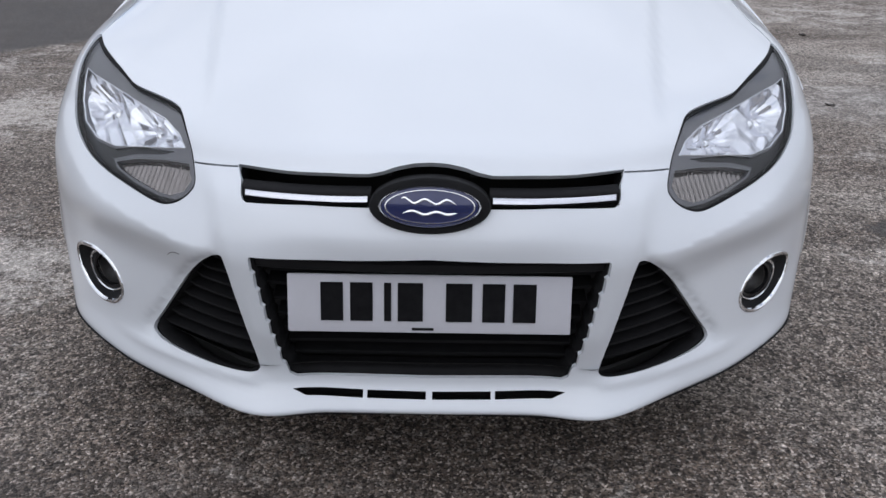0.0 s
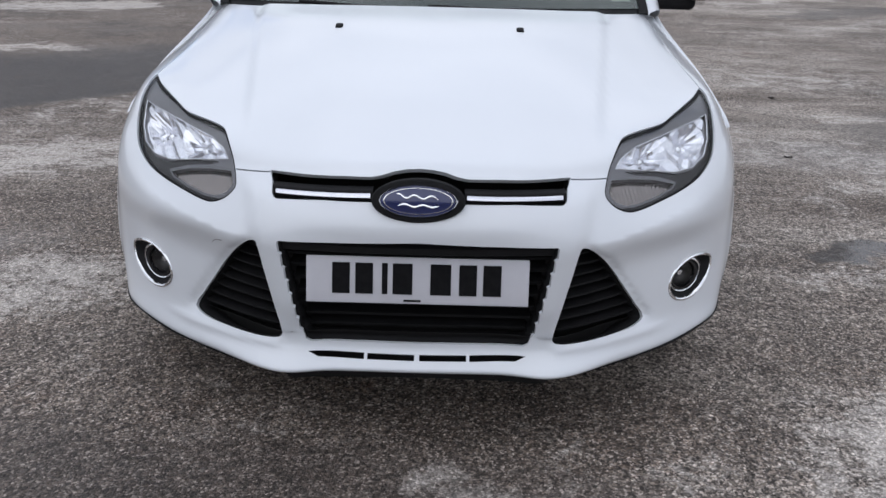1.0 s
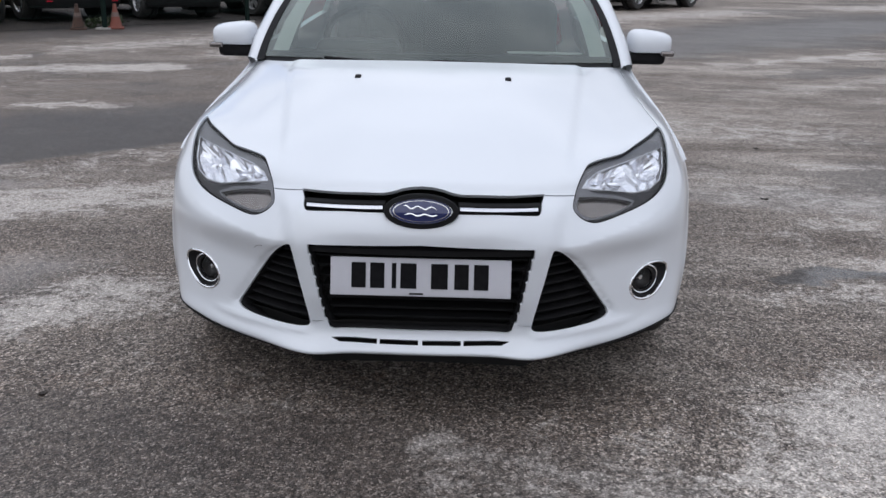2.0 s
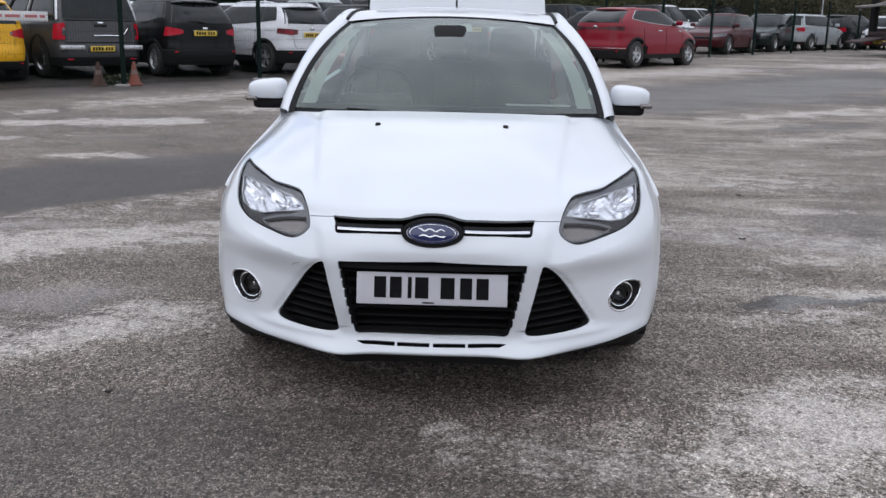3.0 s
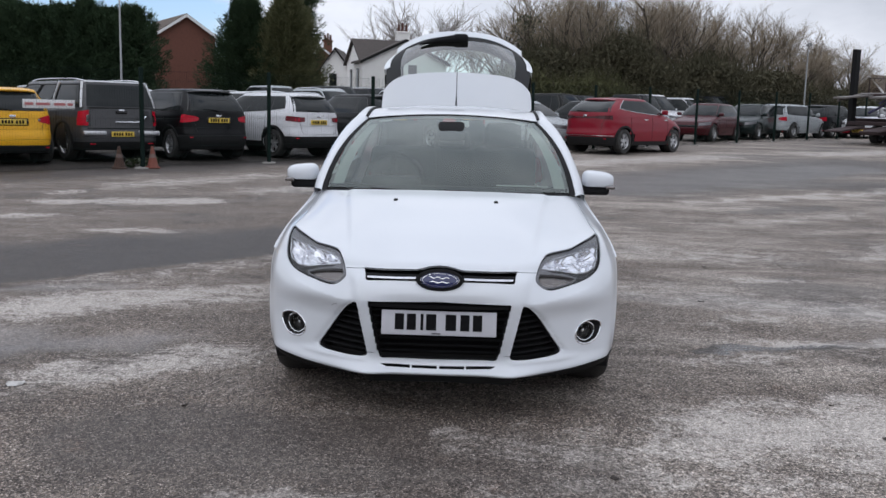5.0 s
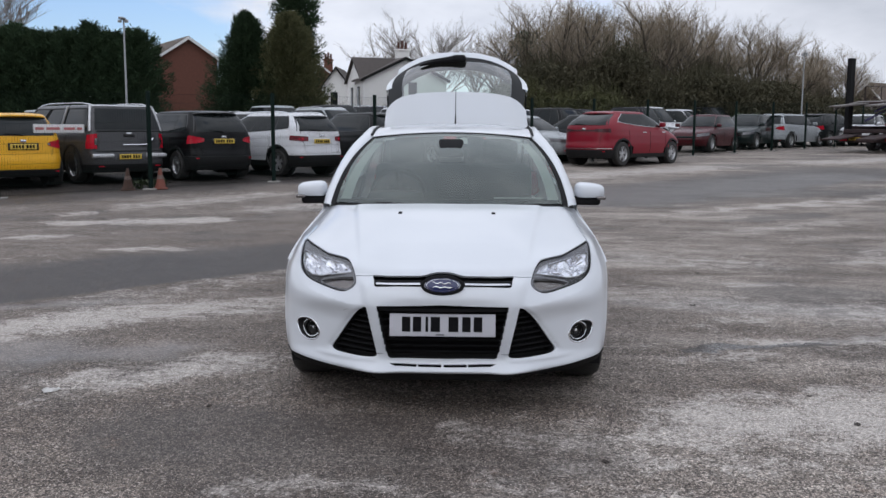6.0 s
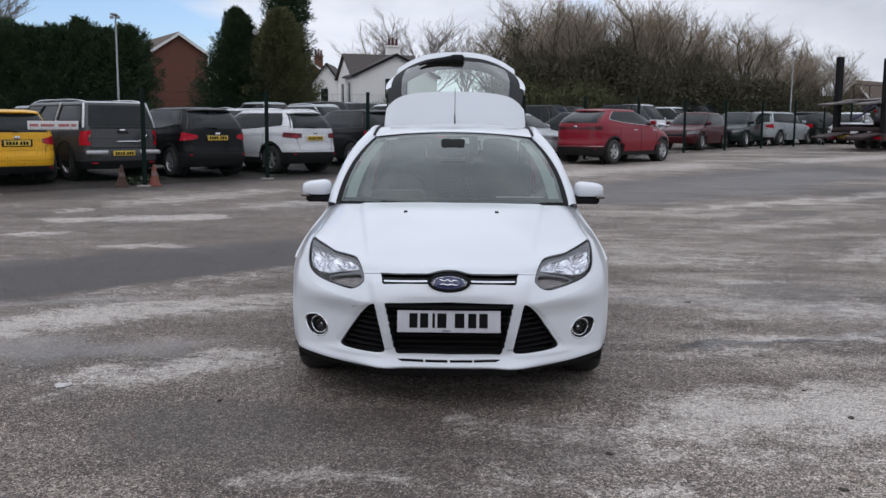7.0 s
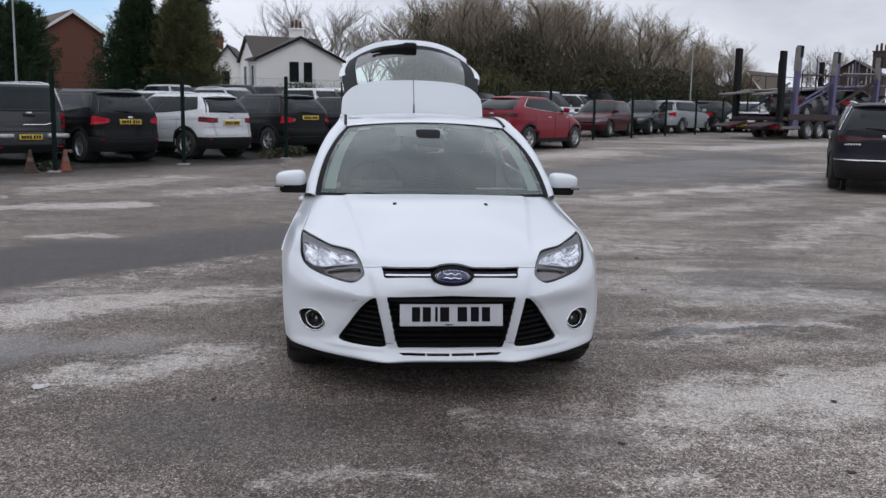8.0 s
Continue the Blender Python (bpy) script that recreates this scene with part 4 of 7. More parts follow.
        c = Vector(ctr) - face * 0.012 + Vector((side * -0.012, 0, -0.002))
        bowl = []
        for q in p:
            d = Vector(q) - c
            a = math.atan2(d.dot(up), d.dot(right))
            bowl.append(c + (right * math.cos(a) + up * math.sin(a)) * 0.041)
        bowl = np.array([tuple(q) for q in bowl])
        mid = p * 0.45 + bowl * 0.55 + np.array(face) * 0.004
        f3 = np.array(face)
        verts = np.concatenate([p - n * 0.001, p * 0.86 + bowl * 0.14 + f3 * 0.004, mid - f3 * 0.012, bowl - f3 * 0.002, bowl - f3 * 0.03])
        fs = [(r * m + i, r * m + (i + 1) % m, (r + 1) * m + (i + 1) % m, (r + 1) * m + i) for r in range(4) for i in range(m)]
        fog = mesh_part("fog_lamp", verts, fs, BLACK_PLASTIC, hatchback, "fog lamp in a bright eye-shaped surround", sharp=30)
        loop = [Vector(q) for q in (p * 0.93 + bowl * 0.07 + f3 * 0.001)]
        vs, fs = tube(loop + loop[:1], 0.0048, 8)
        mesh_part("bright_ring", vs, fs, CHROME, fog)
        loop = [Vector(q) for q in (p * 0.25 + bowl * 0.75 - f3 * 0.004)]
        vs, fs = tube(loop + loop[:1], 0.0034, 8)
        mesh_part("bright_ring", vs, fs, CHROME, fog)
        turn = Matrix((right, up, face)).transposed().to_4x4()
        turn.translation = c

        def ringed(name, prof, mat, parent, turn=turn):
            v, f = lathe(prof, 28, "z")
            return mesh_part(name, [turn @ Vector(q) for q in v], f, mat, parent)

        ringed("fog_bowl", [(0.041, -0.008), (0.036, -0.018), (0.022, -0.035), (0.001, -0.04)], BEZEL_DARK, fog)
        ringed("fog_bulb", [(0.012, -0.036), (0.012, -0.02), (0.007, -0.014), (0.001, -0.013)], SATIN_CHROME, fog)
        ringed("fog_rim", [(0.043, -0.004), (0.041, 0.002), (0.036, 0.001), (0.034, -0.008)], GLOSS_BLACK, fog)
        pane = ringed("fog_lens", [(0.036, -0.003), (0.02, 0.003), (0.001, 0.005)], CLEAR_LENS, fog)
        pane.visible_shadow = False

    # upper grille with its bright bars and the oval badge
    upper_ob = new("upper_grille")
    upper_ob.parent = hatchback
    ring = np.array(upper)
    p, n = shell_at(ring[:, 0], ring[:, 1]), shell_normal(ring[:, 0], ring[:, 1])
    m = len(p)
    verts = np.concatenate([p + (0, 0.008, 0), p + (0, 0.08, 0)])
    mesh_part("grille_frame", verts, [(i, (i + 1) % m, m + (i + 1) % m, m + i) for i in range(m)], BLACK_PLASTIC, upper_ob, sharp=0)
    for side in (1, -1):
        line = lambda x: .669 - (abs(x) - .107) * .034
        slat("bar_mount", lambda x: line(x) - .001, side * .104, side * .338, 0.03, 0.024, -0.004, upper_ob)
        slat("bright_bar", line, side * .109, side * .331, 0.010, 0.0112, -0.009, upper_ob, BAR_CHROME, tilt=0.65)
        slat("grille_slat", lambda x: line(x) + .026, side * .07, side * .34, 0.03, 0.006, 0.025, upper_ob)
    tilt = Matrix.Translation((0, -0.040, .6655)) @ Matrix.Rotation(radians(90 - 14), 4, "X")

    def dome(name, rx, rz, prof, mat, parent, closed=True):
        verts, faces = [], []
        k = 48
        for f, h in prof:
            verts += [tilt @ Vector((rx * f * math.cos(2 * math.pi * i / k), rz * f * math.sin(2 * math.pi * i / k), h)) for i in range(k)]
        for r in range(len(prof) - 1):
            faces += [(r * k + i, r * k + (i + 1) % k, (r + 1) * k + (i + 1) % k, (r + 1) * k + i) for i in range(k)]
        if closed:
            faces.append([(len(prof) - 1) * k + i for i in range(k)])
        return mesh_part(name, verts, faces, mat, parent)

    badge = dome("oval_badge", .106, .050, [(1.0, -0.06), (1.0, -0.006), (.97, -0.001), (.85, 0.001), (.80, 0.0)], BLACK_PLASTIC, hatchback)
    dome("badge_ring", .0885, .0365, [(1.0, 0.0), (1.0, 0.006), (.97, 0.009), (.94, 0.006), (.93, 0.001)], CHROME, badge, False)
    dome("badge_field", .083, .0335, [(1.0, 0.0), (1.0, 0.004), (.7, 0.0065), (.3, 0.0075), (.02, 0.008)], EMBLEM_BLUE, badge)
    dome("badge_line", .078, .0295, [(1.0, 0.0055), (1.0, 0.0068), (.97, 0.0072), (.97, 0.004)], SATIN_CHROME, badge, False)
    strokes = [[(-.056, .006), (-.040, .013), (-.024, .005), (-.008, .011), (.010, .004), (.026, .010), (.042, .003), (.056, .008)], [(-.044, -.010), (-.026, -.006), (-.008, -.011), (.010, -.007), (.028, -.011), (.046, -.007)]]
    vs, fs = [], []
    for st in strokes:
        line = smooth_line([(a, b) for a, b in st], 5)
        tube([tilt @ Vector((q[0] * 1.12, q[1] * 1.2, 0.0082 - 2.2 * q[0] ** 2)) for q in line], 0.0024, 5, vs, fs)
    mark = mesh_part("badge_mark", vs, fs, SATIN_CHROME, badge, "bright wavy mark")
    mark["kind"] = "stuff"

    # number plate: plain bars for its writing
    lean = Matrix.Translation((0, -0.017, .463)) @ Matrix.Rotation(radians(-11.5), 4, "X")
    bm = box((.52, .006, .111), bevel=0.0028, segments=2)
    bmesh.ops.transform(bm, matrix=lean, verts=bm.verts)
    board = part("number_plate", bm, PLATE_WHITE, hatchback, "white plate with dark bars", smooth=True)
    bm = box((.50, .03, .06), (0, .018, 0), 0.004)
    bmesh.ops.transform(bm, matrix=lean, verts=bm.verts)
    part("plate_mount", bm, BLACK_PLASTIC, board)
    for x0, x1 in ((-.199, -.158), (-.145, -.104), (-.083, -.070), (-.058, -.012), (.030, .078), (.097, .138), (.153, .195)):
        bm = box((x1 - x0, .0016, .073), ((x0 + x1) / 2, -.0042, .004))
        bmesh.ops.transform(bm, matrix=lean, verts=bm.verts)
        part("registration_bar", bm, PLATE_INK, board, smooth=False)
    bm = box((.040, .0012, .005), (-.012, -.0040, -.0475))
    bmesh.ops.transform(bm, matrix=lean, verts=bm.verts)
    part("dealer_bar", bm, PLATE_INK, board, smooth=False)

    # washer jets on the bonnet
    for side in (1, -1):
        bm = box((.022, .03, .012), bevel=0.005, segments=3)
        bmesh.ops.transform(bm, matrix=Matrix.Translation((side * .262, .722, .946)) @ Matrix.Rotation(radians(15), 4, "X"), verts=bm.verts)
        part("washer_jet", bm, BLACK_PLASTIC, hatchback)
    # small scrapes in the paint beside the vent
    uvs = shell_find([(-.500, .512), (-.493, .520), (-.482, .526), (-.470, .527)])
    p = shell_at(uvs[:, 0], uvs[:, 1]) - shell_normal(uvs[:, 0], uvs[:, 1]) * 0.0
    vs, fs = tube([Vector(q) for q in p], 0.0011, 4)
    mesh_part("paint_scratch", vs, fs, BEZEL, bumper_ob, "thin grey scratch")


build_front()


# ---- the hatchback behind its bonnet ----
LEATHER = material("dark_seat_cloth", (0.03, 0.03, 0.032), 0.85, 0.0, (0.05, 0.05, 0.052), 12, 1.0, grain=0.4, grain_scale=400)
DASH = material("grained_dashboard", (0.022, 0.022, 0.024), 0.6, 0.0, (0.03, 0.03, 0.032), 12, 1.0, grain=0.3, grain_scale=500)
HEADLINER = material("pale_headliner", (0.35, 0.34, 0.33), 0.9, 0.0, (0.42, 0.41, 0.39), 10, 1.0)
PILLAR_TRIM = material("pale_pillar_trim", (0.62, 0.63, 0.61), 0.85, 0.0, (0.55, 0.56, 0.54), 10, 1.0)
FRIT = material("black_glass_border", (0.008, 0.009, 0.01), 0.55, 0.0, (0.012, 0.013, 0.014), 10, 1.0)
FRIT.node_tree.nodes["Principled BSDF"].inputs["Specular IOR Level"].default_value = 0.12
PAPER = material("white_paper", (0.7, 0.7, 0.7), 0.7, 0.0, (0.62, 0.62, 0.62), 30, 1.0)
FLANK = np.array([.855, .876, .893, .905, .911, .902, .868, .822, .803, .771, .735, .686, .610])


def flank_at(y, z):
    x = spline(FLANK[:, None], (np.asarray(z, float) - 0.2) * 10)[..., 0]
    x = x * (1 - 0.15 * np.clip((np.asarray(y, float) - 3.0) / 1.28, 0, 1) ** 2)
    return np.stack([x, np.asarray(y, float) + 0 * x, np.asarray(z, float) + 0 * x], -1)


def flank_normal(y, z):
    e = 0.006
    n = np.cross(flank_at(y + e, z) - flank_at(y - e, z), flank_at(y, z + e) - flank_at(y, z - e))
    return n / np.linalg.norm(n, axis=-1, keepdims=True)


def screen_at(u, v):
    """Windscreen: u across -1..1, v up 0..1."""
    u, v = np.asarray(u, float), np.asarray(v, float)
    foot = np.stack([.712 * u, 1.03 + .215 * u ** 2, .958 - .010 * u ** 2], -1)
    head = np.stack([.552 * u, 1.935 + .075 * u ** 2, 1.392 - .038 * u ** 2], -1)
    p = foot + (head - foot) * v[..., None]
    p[..., 0] += u * (.018 * (1 - v) + .036 * np.sin(np.pi * np.clip(v, 0, 1)) ** .8)
    b = (np.sin(np.pi * v) * 0.028)[..., None] * np.array([0, -0.45, 0.9])
    return p + b


def screen_normal(u, v):
    e = 0.01
    n = np.cross(screen_at(u + e, v) - screen_at(u - e, v), screen_at(u, v + e) - screen_at(u, v - e))
    return n / np.linalg.norm(n, axis=-1, keepdims=True)


def roof_at(u, v):
    u, v = np.asarray(u, float), np.asarray(v, float)
    front = np.stack([.556 * u, 1.935 + .075 * u ** 2, 1.396 - .034 * u ** 2], -1)
    back = np.stack([.580 * u, 3.60 - .02 * u ** 2, 1.424 - .030 * u ** 2], -1)
    p = front + (back - front) * v[..., None]
    p[..., 2] += .052 * np.sin(np.pi * np.clip(v, 0, 1) ** 0.8)
    return p


def grid_part(name, at, us, vs, mat, parent, label="", thick=0.0):
    U, V = np.meshgrid(us, vs)
    p = at(U, V)
    w, h = len(us), len(vs)
    faces = [(j * w + i, j * w + i + 1, (j + 1) * w + i + 1, (j + 1) * w + i) for j in range(h - 1) for i in range(w - 1)]
    return mesh_part(name, p.reshape(-1, 3), faces, mat, parent, label, sharp=45)


def build_cabin():
    lin = np.linspace
    screen = grid_part("windscreen", screen_at, lin(-.968, .968, 41), lin(0.03, .985, 25), SCREEN_GLASS, hatchback, "green-tinted windscreen")
    screen.visible_shadow = False
    under = lambda off: (lambda u, v: screen_at(u, v) - screen_normal(u, v) * off)
    for side in (1, -1):
        grid_part("screen_trim", under(-.002), lin(side * .960, side * 1.006, 5), lin(0, 1, 25), BLACK_PLASTIC, screen)
    grid_part("screen_band", under(.004), lin(-.95, .95, 41), lin(-.02, .078, 4), FRIT, screen)
    grid_part("screen_band", under(.004), lin(-.95, .95, 41), lin(.965, 1.0, 3), FRIT, screen)
    # cowl between bonnet and glass
    uu = lin(-4.9, 4.9, 41)
    a = shell_at(uu, np.full(41, 11.0)) - np.array([0, .005, .018])
    b = screen_at(lin(-.97, .97, 41), np.full(41, .04)) + np.array([0, 0, -.004])
    mid = (a + b) / 2 + np.array([0, 0, -.012])
    p = np.stack([a, mid, b])
    mesh_part("cowl_panel", p.reshape(-1, 3), [(j * 41 + i, j * 41 + i + 1, (j + 1) * 41 + i + 1, (j + 1) * 41 + i) for j in range(2) for i in range(40)], DARK_TRIM, hatchback)
    for x0, x1, rise in ((.62, -.02, .035), (.0, -.60, .04)):
        pts = [screen_at(np.array(x), np.array(v)) + np.array([0, -.010, .008]) for x, v in ((x0, .0), ((x0 + x1) / 2, .006), (x1, .008 + rise * .4))]
        v, f = tube([Vector(q) for q in pts], [.011, .008, .005], 6)
        mesh_part("wiper", v, f, BLACK_PLASTIC, hatchback)

    # roof with its black ditch strips, cant rails and pillars
    grid_part("roof", roof_at, lin(-1, 1, 33), lin(0, 1, 33), WHITE_PAINT, hatchback)
    grid_part("headliner", lambda u, v: roof_at(u, v) - np.array([0, -.02, .035]), lin(-.98, .98, 13), lin(0.02, .98, 13), HEADLINER, hatchback)
    top_line = [(1.48, .915), (1.56, .99), (1.66, 1.075), (1.80, 1.19), (1.94, 1.295), (2.08, 1.365), (2.24, 1.398), (2.5, 1.415), (2.85, 1.42), (3.2, 1.412), (3.58, 1.388)]
    dense_top = np.array(smooth_line(top_line, 6))
    for side in (1, -1):
        t = flank_at(dense_top[:, 0], np.minimum(dense_top[:, 1], 1.4))
        t[:, 2] = dense_top[:, 1]
        n_screen = 31
        k = lin(0, 1, n_screen)
        inner_a = screen_at(np.full(n_screen, 1.01), k)
        inner_b = roof_at(np.full(31, 1.0), lin(0.02, 1, 31))
        inner = np.concatenate([inner_a, inner_b])
        d = np.concatenate([[0], np.cumsum(np.linalg.norm(np.diff(t, axis=0), axis=1))])
        e = np.concatenate([[0], np.cumsum(np.linalg.norm(np.diff(inner, axis=0), axis=1))])
        # both edges share their corner under the roof's front
        knee_t, knee_i = d[np.argmin(np.abs(dense_top[:, 0] - 2.10))], e[n_screen]
        g = np.where(e < knee_i, e / knee_i * knee_t, knee_t + (e - knee_i) / (e[-1] - knee_i) * (d[-1] - knee_t))
        outer = np.stack([np.interp(g, d, t[:, c]) for c in range(3)], 1)
        rows = []
        for q in (0.0, 0.06, 0.3, 0.6, 0.85, 1.0):
            r = inner + (outer - inner) * q
            r = r + np.array([0.018, -0.008, 0.018]) * math.sin(math.pi * q) * 1.0
            r[:, 2] -= 0.010 if q == 0.0 else 0.0
            rows.append(r)
        p = np.stack(rows) * np.array([side, 1, 1])
        m = len(inner)
        faces = [(j * m + i, j * m + i + 1, (j + 1) * m + i + 1, (j + 1) * m + i) for j in range(5) for i in range(m - 1)]
        mesh_part("pillar", p.reshape(-1, 3), faces, WHITE_PAINT, hatchback, sharp=60)
        strip = inner_b * np.array([side, 1, 1]) + np.array([side * .006, 0, -.002])
        v, f = tube([Vector(q) for q in strip[::2]], .013, 6)
        mesh_part("roof_strip", v, f, BLACK_PLASTIC, hatchback)

    # flanks
    arch = lambda c, a0, a1, n: [(c + .372 * math.cos(a), .325 + .372 * math.sin(a)) for a in lin(a0, a1, n)]
    edge = [tuple(q[1:]) for q in SHELL[7:, 6]]
    back = [(3.58, 1.388), (3.86, 1.25), (4.06, 1.06), (4.17, .93), (4.21, .80), (4.25, .62), (4.25, .42), (4.2, .28), (4.1, .215)]
    border = dense(dense_top.tolist(), .03, False, False)[:-1] + dense(back, .03, False)[:-1] + dense([(4.1, .215), (3.84, .215)], .03, False, False)[:-1]
    border += arch(3.485, -.30, math.pi + .30, 40) + dense([(3.12, .205), (1.20, .205)], .05, False, False)[1:-1] + arch(.84, -.33, math.pi * .60, 30)
    border += dense(edge, .03, False)[:-1]
    front_win = [(1.70, .985), (1.86, 1.14), (2.02, 1.27), (2.14, 1.33), (2.42, 1.358), (2.47, .995)]
    rear_win = [(2.535, 1.0), (2.505, 1.358), (2.9, 1.366), (3.2, 1.35), (3.44, 1.28), (3.34, 1.05)]
    wins = [dense(front_win, .03, True, False), dense(rear_win, .03, True, False)]
    gap = lambda pts: [(y - .0025, z) for y, z in dense(pts, .03, False)] + [(y + .0025, z) for y, z in dense(pts, .03, False)[::-1]]
    gaps = [gap([(1.46, .87), (1.40, .70), (1.36, .45), (1.38, .26)]), gap([(2.49, .96), (2.50, .7), (2.47, .45), (2.46, .26)]), gap([(3.46, 1.0), (3.40, .88), (3.22, .72), (3.08, .5), (3.05, .28)])]
    gy, gz = np.meshgrid(np.arange(.8, 4.26, .05), np.arange(.22, 1.41, .04))
    pts = np.stack([gy.ravel(), gz.ravel()], 1)
    pts = pts[inside(border, pts)]
    uv, tris, mids = triangulate(pts, [border] + wins + gaps, (.02, .02))
    ok = inside(border, mids)
    for poly in wins + gaps:
        ok &= ~inside(poly, mids)
    door_f = inside([(1.46, .9), (1.40, .70), (1.36, .45), (1.38, .24), (2.46, .24), (2.47, .45), (2.50, .7), (2.49, 1.39), (2.14, 1.37), (1.48, .93)], mids) & ok
    door_r = inside([(2.46, .24), (2.47, .45), (2.50, .7), (2.49, 1.39), (3.2, 1.385), (3.5, 1.31), (3.46, 1.0), (3.40, .88), (3.22, .72), (3.08, .5), (3.05, .24)], mids) & ok
    rest = ok & ~door_f & ~door_r
    for side in (1, -1):
        at = lambda y, z, side=side: flank_at(y, z) * np.array([side, 1, 1])
        nm = lambda y, z, side=side: flank_normal(y, z) * np.array([side, 1, 1]) * (1 if flank_normal(np.array([2.0]), np.array([.5]))[0, 0] > 0 else -1)
        for name, sel in (("front_door", door_f), ("rear_door", door_r), ("rear_quarter", rest)):
            ob = sheet_part(name, at, nm, uv, tris[sel], WHITE_PAINT, hatchback, rim=.02)
            if name != "rear_quarter":
                y0 = 2.28 if name == "front_door" else 3.22
                bm = box((.03, .19, .028), (side * .885, y0, .83), .012, segments=3)
                part("door_handle", bm, WHITE_PAINT, ob)
        for poly in wins:
            pane = sheet_part("side_window", at, nm, uv, tris[inside(poly, mids)], SCREEN_GLASS, hatchback, off=.006, rim=0)
            pane.visible_shadow = False
        v, f = tube([(side * .862, 1.2, .215), (side * .872, 2.2, .20), (side * .862, 3.1, .215)], .03, 6)
        mesh_part("sill", v, f, DARK_TRIM, hatchback)
        # wheels and dark arches
        for c in (.84, 3.485):
            wheel(hatchback, side * .765, c, .318, .205)
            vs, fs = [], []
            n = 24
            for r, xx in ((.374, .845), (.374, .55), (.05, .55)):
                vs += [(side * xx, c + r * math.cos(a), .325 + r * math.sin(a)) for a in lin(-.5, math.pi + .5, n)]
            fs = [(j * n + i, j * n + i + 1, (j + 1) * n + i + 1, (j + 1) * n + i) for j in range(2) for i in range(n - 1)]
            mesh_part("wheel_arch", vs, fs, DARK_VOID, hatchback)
    # rear bumper and lamps
    aa, zz = np.meshgrid(lin(-1, 1, 31), np.array([.22, .26, .4, .55, .64, .70, .72]))
    tuck = np.interp(zz, [.22, .26, .4, .55, .64, .70, .72], [-.05, -.01, .0, .02, .03, .02, -.03])
    p = np.stack([aa * np.interp(zz, [.22, .5, .72], [.74, .778, .775]), 4.25 + .095 * (1 - np.abs(aa) ** 2.4) + tuck, zz], -1)
    mesh_part("rear_bumper", p.reshape(-1, 3), [(j * 31 + i, j * 31 + i + 1, (j + 1) * 31 + i + 1, (j + 1) * 31 + i) for j in range(6) for i in range(30)], WHITE_PAINT, hatchback)
    for side in (1, -1):
        bm = box((.22, .34, .22), (side * .665, 4.10, .93), .06, segments=3)
        part("tail_lamp", bm, RED_LENS, hatchback)
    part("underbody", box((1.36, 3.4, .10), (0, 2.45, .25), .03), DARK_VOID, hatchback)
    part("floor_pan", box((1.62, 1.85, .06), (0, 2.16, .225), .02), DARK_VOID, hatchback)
    part("boot_floor", box((1.2, .95, .04), (0, 3.85, .62), .01), LEATHER, hatchback)
    part("cabin_floor", box((1.5, 2.3, .05), (0, 2.35, .34), .01), LEATHER, hatchback)
    part("bulkhead", box((1.45, .05, .62), (0, 1.34, .62), .01), DARK_VOID, hatchback)

    # inside: dashboard, wheel, seats, mirror
    aa, tt = np.meshgrid(lin(-1, 1, 25), lin(0, 1, 8))
    p = np.stack([aa * .70, 1.16 + .20 * aa ** 2 + tt * .52, .95 - .03 * tt + .035 * np.sin(np.pi * tt) - np.where(tt > .9, .10, 0)], -1)
    mesh_part("dashboard", p.reshape(-1, 3), [(j * 25 + i, j * 25 + i + 1, (j + 1) * 25 + i + 1, (j + 1) * 25 + i) for j in range(7) for i in range(24)], DASH, hatchback)
    part("dash_face", box((1.38, .12, .42), (0, 1.72, .74), .05, segments=3), DASH, hatchback)
    part("instrument_hood", box((.36, .2, .09), (-.36, 1.62, .965), .035, segments=3), DASH, hatchback)
    turn = Matrix.Translation((-.36, 1.86, .98)) @ Matrix.Rotation(radians(-62), 4, "X")
    vs, fs = [], []
    tube([turn @ Vector((.18 * math.cos(a), .18 * math.sin(a), 0)) for a in lin(0, 2 * math.pi, 33)], .016, 8, vs, fs)
    for a in (0, math.pi, -math.pi / 2):
        tube([turn @ Vector((.18 * math.cos(a), .18 * math.sin(a), 0)), turn @ Vector((0, 0, -.02))], [.014, .03], 6, vs, fs)
    mesh_part("steering_wheel", vs, fs, BLACK_PLASTIC, hatchback)
    bm = box((.17, .05, .13), (0, 0, 0), .03, segments=3)
    bmesh.ops.transform(bm, matrix=turn @ Matrix.Rotation(radians(90), 4, "X"), verts=bm.verts)
    part("airbag_cover", bm, BLACK_PLASTIC, hatchback)
    for x in (-.36, .36):
        part("seat_cushion", box((.5, .52, .16), (x, 2.28, .52), .06, segments=3), LEATHER, hatchback)
        part("seat_back", box((.48, .14, .62), (x, 2.62, .86), .06, rot=Matrix.Rotation(radians(-14), 3, "X"), segments=3), LEATHER, hatchback)
        part("head_restraint", box((.27, .11, .2), (x, 2.72, 1.245), .05, rot=Matrix.Rotation(radians(-10), 3, "X"), segments=3), LEATHER, hatchback)
    part("rear_seat_back", box((1.25, .14, .58), (0, 3.34, .84), .06, rot=Matrix.Rotation(radians(-16), 3, "X"), segments=3), LEATHER, hatchback)
    for x in (-.38, 0, .38):
        part("head_restraint", box((.24, .09, .15), (x, 3.44, 1.18), .04, segments=3), LEATHER, hatchback)
    q = screen_at(np.array(0.0), np.array(.765)) + np.array([0, .045, -.05])
    part("rear_view_mirror", box((.17, .035, .060), tuple(q + np.array([0, .05, -.03])), .022, segments=3), MIRROR_SHELL, hatchback)
